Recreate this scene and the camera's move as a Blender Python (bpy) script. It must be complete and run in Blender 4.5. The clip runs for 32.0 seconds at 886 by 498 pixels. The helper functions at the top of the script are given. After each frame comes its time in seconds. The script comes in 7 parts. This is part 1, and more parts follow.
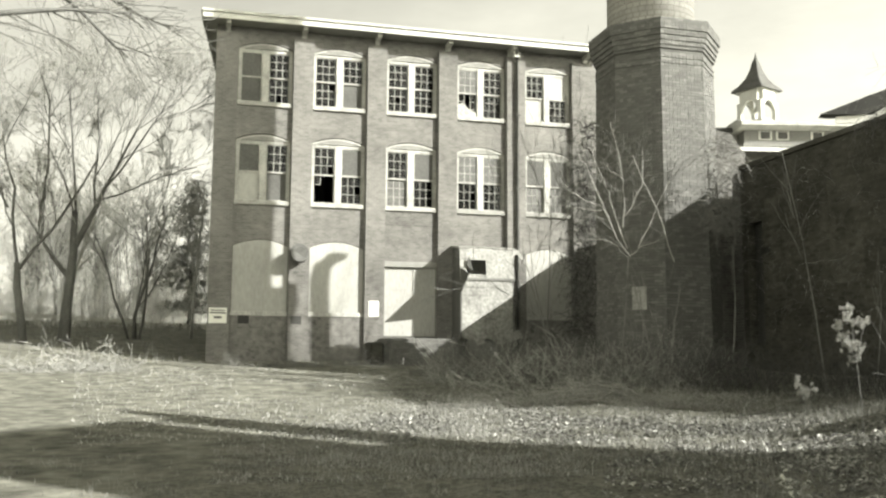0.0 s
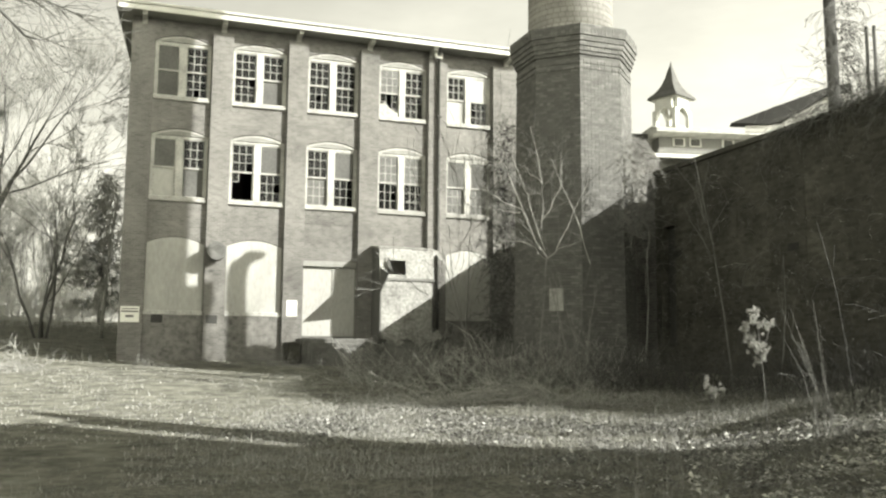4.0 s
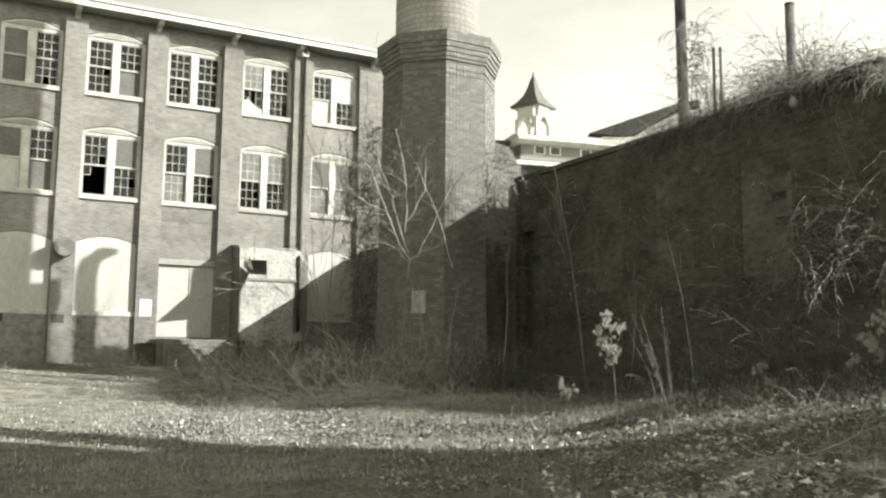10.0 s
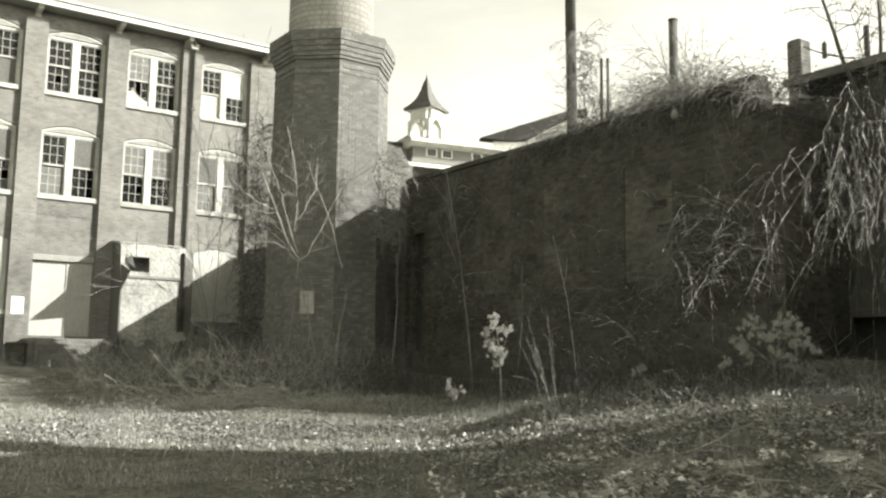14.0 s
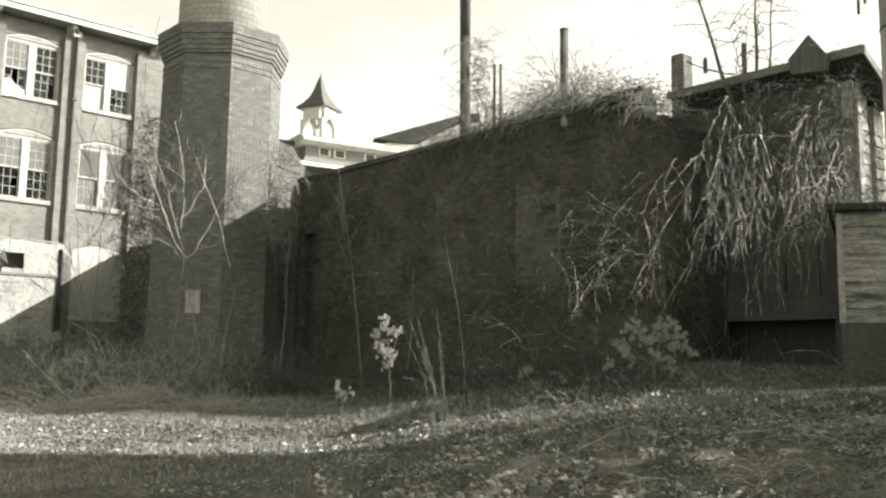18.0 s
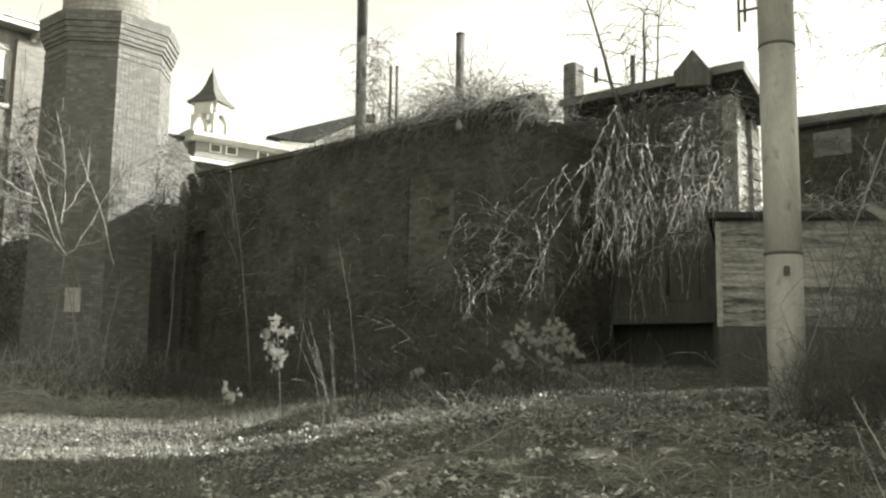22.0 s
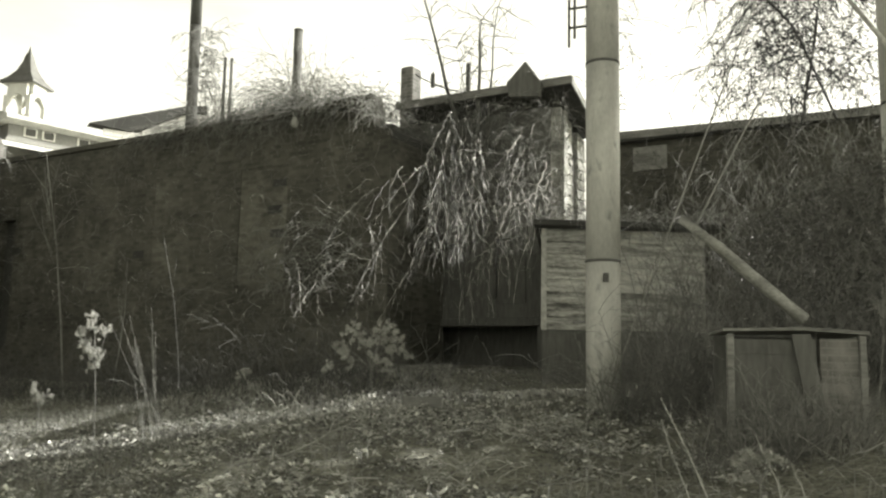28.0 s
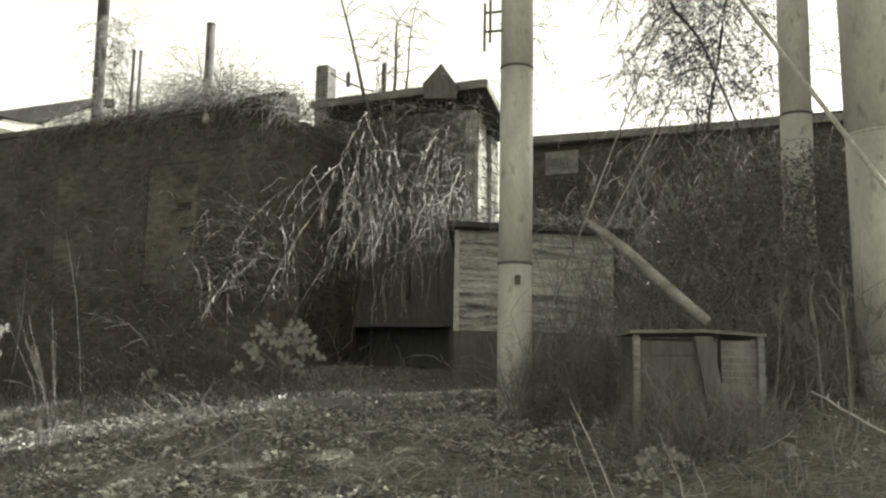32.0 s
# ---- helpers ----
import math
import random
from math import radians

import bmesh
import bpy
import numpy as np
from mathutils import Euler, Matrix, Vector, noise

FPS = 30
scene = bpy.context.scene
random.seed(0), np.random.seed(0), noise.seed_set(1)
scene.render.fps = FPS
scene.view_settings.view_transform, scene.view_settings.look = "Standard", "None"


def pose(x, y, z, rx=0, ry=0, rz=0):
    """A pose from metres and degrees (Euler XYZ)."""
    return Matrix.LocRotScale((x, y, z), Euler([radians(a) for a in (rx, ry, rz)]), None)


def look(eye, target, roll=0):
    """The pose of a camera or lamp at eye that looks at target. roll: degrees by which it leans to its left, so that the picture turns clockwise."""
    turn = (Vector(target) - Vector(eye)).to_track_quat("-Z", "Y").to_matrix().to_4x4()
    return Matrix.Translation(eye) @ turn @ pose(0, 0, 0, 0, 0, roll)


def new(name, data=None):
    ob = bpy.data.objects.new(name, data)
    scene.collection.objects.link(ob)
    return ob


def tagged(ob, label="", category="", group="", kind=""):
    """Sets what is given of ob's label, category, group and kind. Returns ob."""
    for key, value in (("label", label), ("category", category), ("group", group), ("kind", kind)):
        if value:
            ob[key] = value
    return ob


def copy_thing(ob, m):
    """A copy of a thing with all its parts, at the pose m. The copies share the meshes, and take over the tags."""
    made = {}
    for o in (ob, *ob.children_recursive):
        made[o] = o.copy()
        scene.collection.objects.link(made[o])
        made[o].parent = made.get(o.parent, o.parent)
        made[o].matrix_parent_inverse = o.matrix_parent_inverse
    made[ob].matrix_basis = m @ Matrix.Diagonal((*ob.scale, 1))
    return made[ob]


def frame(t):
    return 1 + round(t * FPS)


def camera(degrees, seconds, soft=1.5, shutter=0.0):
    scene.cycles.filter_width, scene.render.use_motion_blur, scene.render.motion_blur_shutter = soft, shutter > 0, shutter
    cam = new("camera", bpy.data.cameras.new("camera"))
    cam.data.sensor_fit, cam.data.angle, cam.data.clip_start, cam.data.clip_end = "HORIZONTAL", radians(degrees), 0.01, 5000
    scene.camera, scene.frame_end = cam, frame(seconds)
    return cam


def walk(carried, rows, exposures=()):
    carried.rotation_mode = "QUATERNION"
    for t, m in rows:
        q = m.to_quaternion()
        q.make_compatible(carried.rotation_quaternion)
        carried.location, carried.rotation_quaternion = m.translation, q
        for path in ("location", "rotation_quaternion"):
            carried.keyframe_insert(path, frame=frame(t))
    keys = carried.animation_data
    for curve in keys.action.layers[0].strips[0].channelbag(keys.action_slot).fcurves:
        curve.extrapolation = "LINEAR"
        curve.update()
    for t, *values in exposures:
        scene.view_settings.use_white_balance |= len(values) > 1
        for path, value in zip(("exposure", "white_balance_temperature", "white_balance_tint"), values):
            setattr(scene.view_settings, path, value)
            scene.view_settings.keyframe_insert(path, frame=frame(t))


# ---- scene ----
cam = camera(52.3, 32.0, soft=2.35)
EYE = (0.0, 0.0, 1.6)
# seconds, pitch, lean, yaw: a slow pan on the spot
PAN = [
    (0, 6.69, -0.34, -0.04), (0.5, 6.71, -0.34, -0.61), (1, 6.71, -0.31, -1.15), (1.5, 6.72, -0.35, -1.84),
    (2, 6.74, -0.39, -2.54), (2.5, 6.75, -0.39, -3.12), (3, 6.76, -0.43, -3.85), (3.5, 6.75, -0.45, -4.50),
    (5.5, 6.80, -0.49, -7.26), (6, 6.83, -0.52, -7.88), (6.5, 6.84, -0.53, -8.50), (7, 6.84, -0.54, -9.26),
    (7.5, 6.86, -0.58, -10.02), (8, 6.87, -0.56, -10.81), (8.5, 6.89, -0.61, -11.64), (9, 6.90, -0.56, -12.41),
    (9.5, 6.92, -0.61, -13.17), (10, 6.93, -0.55, -13.90), (10.5, 6.95, -0.60, -14.69), (11, 6.97, -0.60, -15.71),
    (11.5, 6.98, -0.63, -16.52), (12, 7.01, -0.63, -17.42), (12.5, 7.03, -0.69, -18.41), (13, 7.05, -0.69, -19.31),
    (13.5, 7.07, -0.71, -20.13), (14, 7.09, -0.77, -20.93), (14.5, 7.12, -0.75, -21.92), (16.5, 7.22, -0.83, -25.44),
    (17, 7.23, -0.88, -26.37), (17.5, 7.26, -0.89, -27.18), (18, 7.28, -0.90, -27.88), (18.5, 7.29, -0.91, -28.66),
    (19, 7.34, -0.96, -29.56), (19.5, 7.36, -0.93, -30.41), (20, 7.38, -0.95, -31.18), (20.5, 7.39, -0.97, -32.00),
    (21, 7.42, -0.98, -32.93), (21.5, 7.43, -0.97, -33.74), (22, 7.47, -0.98, -34.71), (22.5, 7.48, -1.02, -35.65),
    (23, 7.51, -1.01, -36.55), (23.5, 7.54, -1.01, -37.43), (24, 7.56, -0.97, -38.17), (24.5, 7.57, -1.09, -39.12),
    (25, 7.59, -1.10, -40.05), (25.5, 7.62, -1.10, -41.00), (27.5, 7.70, -1.19, -44.54), (28, 7.72, -1.21, -45.42),
    (28.5, 7.75, -1.14, -46.14), (29, 7.77, -1.10, -46.96), (29.5, 7.80, -1.14, -47.76), (30, 7.80, -1.13, -48.48),
    (30.5, 7.83, -1.09, -48.98), (31, 7.85, -1.14, -49.59), (31.5, 7.87, -1.18, -50.32), (32, 7.89, -1.18, -50.95),
]
walk(cam, [(t, pose(*EYE, 90 + p, r, y)) for t, p, r, y in PAN], exposures=[(0.0, 1.08), (12.0, 1.14), (24.0, 1.3), (32.0, 1.36)])
# ---- light: a low winter sun from the right and behind ----
SUN_AZ, SUN_EL = 121.0, 25.0
to_sun = Vector((math.sin(radians(SUN_AZ)) * math.cos(radians(SUN_EL)),
                 math.cos(radians(SUN_AZ)) * math.cos(radians(SUN_EL)), math.sin(radians(SUN_EL))))
sun_data = bpy.data.lights.new("sun", "SUN")
sun_data.energy, sun_data.angle, sun_data.color = 5.0, radians(0.6), (1.0, 0.98, 0.94)
sun = new("sun", sun_data)
sun.matrix_world = look((60 * to_sun.x, 60 * to_sun.y, 60 * to_sun.z), (0, 0, 0))

world = bpy.data.worlds.new("sky")
scene.world = world
world.use_nodes = True
wn, wl = world.node_tree.nodes, world.node_tree.links
wn.clear()
w_out = wn.new("ShaderNodeOutputWorld")
w_bg = wn.new("ShaderNodeBackground")
w_bg.inputs["Strength"].default_value = 0.114
sky = wn.new("ShaderNodeTexSky")
sky.sky_type, sky.sun_disc = "NISHITA", False
sky.sun_elevation, sky.sun_rotation = radians(SUN_EL), radians(SUN_AZ)
sky.air_density, sky.dust_density, sky.ozone_density = 1.0, 1.0, 1.0
# the film is monochrome: keep the sky's brightness, drop its hue
grey = wn.new("ShaderNodeRGBToBW")
geo = wn.new("ShaderNodeTexCoord")
cmap = wn.new("ShaderNodeMapping")
cmap.inputs["Scale"].default_value = (1.6, 1.6, 5.0)
cloud = wn.new("ShaderNodeTexNoise")
cloud.inputs["Scale"].default_value, cloud.inputs["Detail"].default_value = 2.2, 7.0
cloud.inputs["Roughness"].default_value = 0.58
ramp = wn.new("ShaderNodeValToRGB")
ramp.color_ramp.elements[0].position, ramp.color_ramp.elements[0].color = 0.38, (1.62, 1.62, 1.62, 1)
ramp.color_ramp.elements[1].position, ramp.color_ramp.elements[1].color = 0.66, (2.0, 2.0, 2.0, 1)
mul = wn.new("ShaderNodeMath")
mul.operation = "MULTIPLY"
tint = wn.new("ShaderNodeVectorMath")
tint.operation = "MULTIPLY"
tint.inputs[1].default_value = (1.02, 1.0, 0.845)
wl.new(sky.outputs[0], grey.inputs[0])
wl.new(geo.outputs["Generated"], cmap.inputs[0])
wl.new(cmap.outputs[0], cloud.inputs["Vector"])
wl.new(cloud.outputs[0], ramp.inputs[0])
wl.new(grey.outputs[0], mul.inputs[0])
wl.new(ramp.outputs[0], mul.inputs[1])
# bright winter haze low down, a deeper clear sky overhead
up = wn.new("ShaderNodeSeparateXYZ")
haze = wn.new("ShaderNodeMapRange")
haze.interpolation_type = "SMOOTHSTEP"
haze.inputs["From Min"].default_value, haze.inputs["From Max"].default_value = 0.34, 0.68
haze.inputs["To Min"].default_value, haze.inputs["To Max"].default_value = 1.0, 0.18
mul2 = wn.new("ShaderNodeMath")
mul2.operation = "MULTIPLY"
wl.new(geo.outputs["Generated"], up.inputs[0])
wl.new(up.outputs["Z"], haze.inputs[0])
wl.new(mul.outputs[0], mul2.inputs[0])
wl.new(haze.outputs[0], mul2.inputs[1])
# the haze thins out opposite the sun
away = wn.new("ShaderNodeVectorMath")
away.operation = "DOT_PRODUCT"
away.inputs[1].default_value = to_sun
thin = wn.new("ShaderNodeMapRange")
thin.interpolation_type = "SMOOTHSTEP"
thin.inputs["From Min"].default_value, thin.inputs["From Max"].default_value = -0.8, 0.1
thin.inputs["To Min"].default_value, thin.inputs["To Max"].default_value = 0.5, 1.08
mul3 = wn.new("ShaderNodeMath")
mul3.operation = "MULTIPLY"
wl.new(geo.outputs["Generated"], away.inputs[0])
wl.new(away.outputs["Value"], thin.inputs[0])
wl.new(mul2.outputs[0], mul3.inputs[0])
wl.new(thin.outputs[0], mul3.inputs[1])
wl.new(mul3.outputs[0], tint.inputs[0])
wl.new(tint.outputs[0], w_bg.inputs["Color"])
wl.new(w_bg.outputs[0], w_out.inputs[0])


# ---- building blocks ----
class MB:
    """Collects vertices and faces of one mesh."""

    def __init__(self):
        self.v, self.f = [], []

    def quad(self, *pts):
        n = len(self.v)
        self.v += [tuple(q) for q in pts]
        self.f.append(tuple(range(n, n + len(pts))))
        return self

    def box(self, x0, x1, y0, y1, z0, z1):
        n = len(self.v)
        self.v += [(x, y, z) for z in (z0, z1) for x, y in ((x0, y0), (x1, y0), (x1, y1), (x0, y1))]
        self.f += [tuple(n + i for i in q) for q in
                   ((3, 2, 1, 0), (4, 5, 6, 7), (0, 1, 5, 4), (1, 2, 6, 5), (2, 3, 7, 6), (3, 0, 4, 7))]
        return self

    def bevel_box(self, x0, x1, y0, y1, z0, z1, b=0.01):
        """A box whose four long upright edges and top are chamfered."""
        ring = lambda e, z: [(x0 + b + e, y0 + e, z), (x1 - b - e, y0 + e, z), (x1 - e, y0 + b + e, z), (x1 - e, y1 - b - e, z),
                             (x1 - b - e, y1 - e, z), (x0 + b + e, y1 - e, z), (x0 + e, y1 - b - e, z), (x0 + e, y0 + b + e, z)]
        n = len(self.v)
        self.v += ring(0, z0) + ring(0, z1 - b) + ring(b, z1)
        for k in (0, 8):
            self.f += [(n + k + i, n + k + (i + 1) % 8, n + k + 8 + (i + 1) % 8, n + k + 8 + i) for i in range(8)]
        self.f += [tuple(n + 7 - i for i in range(8)), tuple(n + 16 + i for i in range(8))]
        return self

    def prism(self, poly, a, b, axis=1):
        """Extrudes a polygon, given in the two other axes, from a to b along the axis."""
        def put(p, k):
            q = list(p)
            q.insert(axis, k)
            return tuple(q)
        n, m = len(self.v), len(poly)
        self.v += [put(q, a) for q in poly] + [put(q, b) for q in poly]
        self.f += [tuple(n + i for i in range(m)), tuple(n + 2 * m - 1 - i for i in range(m))]
        self.f += [(n + i, n + m + i, n + m + (i + 1) % m, n + (i + 1) % m) for i in range(m)]
        return self

    def lathe(self, profile, sides, centre=(0, 0), turn=0.0):
        """Rings of (radius, z), upwards, closed at both ends."""
        n = len(self.v)
        for r, z in profile:
            for i in range(sides):
                a = turn + 2 * math.pi * i / sides
                self.v.append((centre[0] + r * math.cos(a), centre[1] + r * math.sin(a), z))
        for k in range(len(profile) - 1):
            for i in range(sides):
                j = (i + 1) % sides
                self.f.append((n + k * sides + i, n + k * sides + j, n + (k + 1) * sides + j, n + (k + 1) * sides + i))
        self.f.append(tuple(n + sides - 1 - i for i in range(sides)))
        self.f.append(tuple(n + (len(profile) - 1) * sides + i for i in range(sides)))
        return self

    def tube(self, pts, radii, sides=5):
        """A round bar along points, with its own radius at each."""
        n, m = len(self.v), len(pts)
        pts = [Vector(q) for q in pts]
        for i, q in enumerate(pts):
            d = (pts[min(i + 1, m - 1)] - pts[max(i - 1, 0)]).normalized()
            a = d.orthogonal().normalized() if abs(d.z) < 0.99 else Vector((1, 0, 0))
            a = (a - d * a.dot(d)).normalized()
            b = d.cross(a)
            for k in range(sides):
                w = 2 * math.pi * k / sides
                self.v.append(tuple(q + (a * math.cos(w) + b * math.sin(w)) * radii[i]))
        for i in range(m - 1):
            for k in range(sides):
                j = (k + 1) % sides
                self.f.append((n + i * sides + k, n + i * sides + j, n + (i + 1) * sides + j, n + (i + 1) * sides + k))
        self.f.append(tuple(n + sides - 1 - k for k in range(sides)))
        self.f.append(tuple(n + (m - 1) * sides + k for k in range(sides)))
        return self

    def data(self, name, material, smooth=False, uv=True):
        me = bpy.data.meshes.new(name)
        me.from_pydata(self.v, [], self.f)
        me.materials.append(material)
        if uv and len(self.f) < 20000:
            lay = me.uv_layers.new(name="uv")
            for p in me.polygons:
                nrm = p.normal
                flat = abs(nrm.z) > 0.75
                h = math.hypot(nrm.x, nrm.y) or 1.0
                for li in p.loop_indices:
                    c = me.vertices[me.loops[li].vertex_index].co
                    lay.data[li].uv = (c.x, c.y) if flat else ((-nrm.y * c.x + nrm.x * c.y) / h, c.z)
        if smooth:
            me.polygons.foreach_set("use_smooth", [True] * len(me.polygons))
        me.update()
        return me


def part(name, mb, material, parent, label="", smooth=False):
    """One mesh object under a thing or a part."""
    ob = new(name, mb.data(name, material, smooth))
    ob.parent = parent
    if label:
        ob["label"] = label
    return ob


def thing(name, label, category, at=None, group="", kind=""):
    """An Empty at the base of a thing."""
    ob = new(name)
    ob.empty_display_size = 0.2
    if at is not None:
        ob.matrix_world = at
    return tagged(ob, label, category, group, kind)


def solid(name, mb, material, label, category="", group="", kind="", at=None, smooth=False):
    """A thing that is one mesh."""
    ob = new(name, mb.data(name, material, smooth))
    if at is not None:
        ob.matrix_world = at
    return tagged(ob, label, category, group, kind)


def holed_wall(mb, u0, u1, z0, z1, v0, v1, holes):
    """A wall in the u-z plane from v0 to v1, in one piece, with right-angled holes (ua, ub, za, zb)."""
    us = sorted({u0, u1, *[h[0] for h in holes], *[h[1] for h in holes]})
    zs = sorted({z0, z1, *[h[2] for h in holes], *[h[3] for h in holes]})
    full = {(i, k): not any(h[0] <= us[i] + 1e-6 and h[1] >= us[i + 1] - 1e-6 and h[2] <= zs[k] + 1e-6 and h[3] >= zs[k + 1] - 1e-6 for h in holes)
            for i in range(len(us) - 1) for k in range(len(zs) - 1)}
    at = {}

    def vert(i, k, v):
        if (i, k, v) not in at:
            at[i, k, v] = len(mb.v)
            mb.v.append((us[i], v, zs[k]))
        return at[i, k, v]
    for (i, k), f in full.items():
        if not f:
            continue
        a, b, c, d = [(i, k), (i + 1, k), (i + 1, k + 1), (i, k + 1)]
        mb.f.append(tuple(vert(*q, v0) for q in (a, b, c, d)))
        mb.f.append(tuple(vert(*q, v1) for q in (d, c, b, a)))
        for (p, q), n in (((a, b), (i, k - 1)), ((b, c), (i + 1, k)), ((c, d), (i, k + 1)), ((d, a), (i - 1, k))):
            if not full.get(n, False):
                mb.f.append((vert(*q, v0), vert(*p, v0), vert(*p, v1), vert(*q, v1)))
    return mb


def arch(u0, u1, spring, rise, n=8):
    """Points of a low arch from u0 to u1."""
    return [(u0 + (u1 - u0) * i / n, spring + rise * (1 - (2 * i / n - 1) ** 2)) for i in range(n + 1)]


def smooth_step(a, b, x):
    k = min(1.0, max(0.0, (x - a) / (b - a)))
    return k * k * (3 - 2 * k)


# ---- ground heights ----
LEFT_D, LEFT_Z = (0, 5, 9.5, 14, 22, 33, 45, 70, 130, 700), (0, 0, 0.14, 0.3, 0.63, 1.27, 2.2, 3.9, 5.5, 6)
MID_D, MID_Z = (0, 5, 9.5, 14, 22, 27, 40, 700), (0, 0.02, 0.2, 0.4, 0.95, 1.4, 1.6, 2)
RIGHT_D, RIGHT_Z = (0, 3, 8, 13, 16, 22, 40, 700), (0, 0.05, 0.54, 1.15, 1.58, 1.8, 2, 2)

FAR_D, FAR_Z = (0, 3, 7, 12, 16, 40, 700), (0, 0.08, 0.74, 1.44, 1.65, 2, 2)


def gz(x, y):
    """Height of the ground."""
    d, a = math.hypot(x, y), math.degrees(math.atan2(x, y))
    l, m, r = (float(np.interp(d, p, q)) for p, q in ((LEFT_D, LEFT_Z), (MID_D, MID_Z), (RIGHT_D, RIGHT_Z)))
    k = smooth_step(-2, 12, a)
    z = l + (m - l) * k
    z += (r - z) * smooth_step(16, 44, a)
    z += (float(np.interp(d, FAR_D, FAR_Z)) - z) * smooth_step(58, 74, a)
    back = smooth_step(85, 135, abs(a))
    z += (0.25 * min(1.0, d / 30) - z) * back
    return z + 0.02 * noise.noise((x * 0.5, y * 0.5, 0)) * min(1, d / 4) + 0.06 * noise.noise((x * 0.13, y * 0.13, 4))


def AT(az, tan, d):
    """The point at a bearing (degrees right of straight ahead), a slope of sight from the eye and a distance over the ground."""
    return Vector((d * math.sin(radians(az)), d * math.cos(radians(az)), 1.6 + tan * d))


def on_ground(az, d):
    x, y = d * math.sin(radians(az)), d * math.cos(radians(az))
    return Vector((x, y, gz(x, y)))


# ---- materials: a monochrome, faintly olive film ----
def mat(name, light, dark, rough=0.85, scale=1.0, fine=30.0, bump=0.15, mix=0.5, metal=0.0, per_object=0.0, stretch=(1, 1, 1), tone=0.9, specks=0.0):
    """Two greys in blotches of about 1/scale metres, a fine grain and a small relief."""
    m = bpy.data.materials.new(name)
    m.use_nodes = True
    n, l = m.node_tree.nodes, m.node_tree.links
    bsdf = n["Principled BSDF"]
    bsdf.inputs["Roughness"].default_value, bsdf.inputs["Metallic"].default_value = rough, metal
    bsdf.inputs["Specular IOR Level"].default_value = 0.25
    co = n.new("ShaderNodeTexCoord")
    mp = n.new("ShaderNodeMapping")
    mp.inputs["Scale"].default_value = stretch
    l.new(co.outputs["Object"], mp.inputs[0])
    big, small = n.new("ShaderNodeTexNoise"), n.new("ShaderNodeTexNoise")
    big.inputs["Scale"].default_value, big.inputs["Detail"].default_value = scale, 6
    small.inputs["Scale"].default_value, small.inputs["Detail"].default_value = fine, 4
    l.new(mp.outputs[0], big.inputs["Vector"])
    l.new(mp.outputs[0], small.inputs["Vector"])
    add = n.new("ShaderNodeMath")
    add.operation = "MULTIPLY_ADD"
    l.new(small.outputs[0], add.inputs[0])
    add.inputs[1].default_value = 1 - mix
    half = n.new("ShaderNodeMath")
    half.operation = "MULTIPLY"
    half.inputs[1].default_value = mix
    l.new(big.outputs[0], half.inputs[0])
    l.new(half.outputs[0], add.inputs[2])
    ramp = n.new("ShaderNodeValToRGB")
    e = ramp.color_ramp.elements
    e[0].position, e[1].position = 0.36, 0.64
    e[0].color, e[1].color = (dark, dark, dark * tone, 1), (light, light, light * tone, 1)
    last = add.outputs[0]
    if per_object:
        info = n.new("ShaderNodeObjectInfo")
        sh = n.new("ShaderNodeMath")
        sh.operation = "MULTIPLY_ADD"
        sh.inputs[1].default_value, sh.inputs[2].default_value = per_object, -per_object / 2
        l.new(info.outputs["Random"], sh.inputs[0])
        s2 = n.new("ShaderNodeMath")
        s2.operation = "ADD"
        l.new(last, s2.inputs[0])
        l.new(sh.outputs[0], s2.inputs[1])
        last = s2.outputs[0]
    l.new(last, ramp.inputs[0])
    colour = ramp.outputs[0]
    if specks:
        # rust spots and runs
        spot_tex, r2, mu = n.new("ShaderNodeTexNoise"), n.new("ShaderNodeValToRGB"), n.new("ShaderNodeMix")
        spot_tex.inputs["Scale"].default_value, spot_tex.inputs["Detail"].default_value = 7.0, 7
        m2 = n.new("ShaderNodeMapping")
        m2.inputs["Scale"].default_value = (1, 1, 0.45)
        l.new(co.outputs["Object"], m2.inputs[0])
        l.new(m2.outputs[0], spot_tex.inputs["Vector"])
        r2.color_ramp.elements[0].position, r2.color_ramp.elements[1].position = 0.6, 0.72
        r2.color_ramp.elements[0].color, r2.color_ramp.elements[1].color = (1, 1, 1, 1), (1 - specks, 1 - specks, 1 - specks, 1)
        l.new(spot_tex.outputs[0], r2.inputs[0])
        mu.data_type, mu.blend_type = "RGBA", "MULTIPLY"
        mu.inputs["Factor"].default_value = 1.0
        l.new(colour, mu.inputs["A"])
        l.new(r2.outputs[0], mu.inputs["B"])
        colour = mu.outputs["Result"]
    l.new(colour, bsdf.inputs["Base Color"])
    if bump:
        b = n.new("ShaderNodeBump")
        b.inputs["Strength"].default_value, b.inputs["Distance"].default_value = bump, 0.02
        l.new(small.outputs[0], b.inputs["Height"])
        l.new(b.outputs[0], bsdf.inputs["Normal"])
    return m


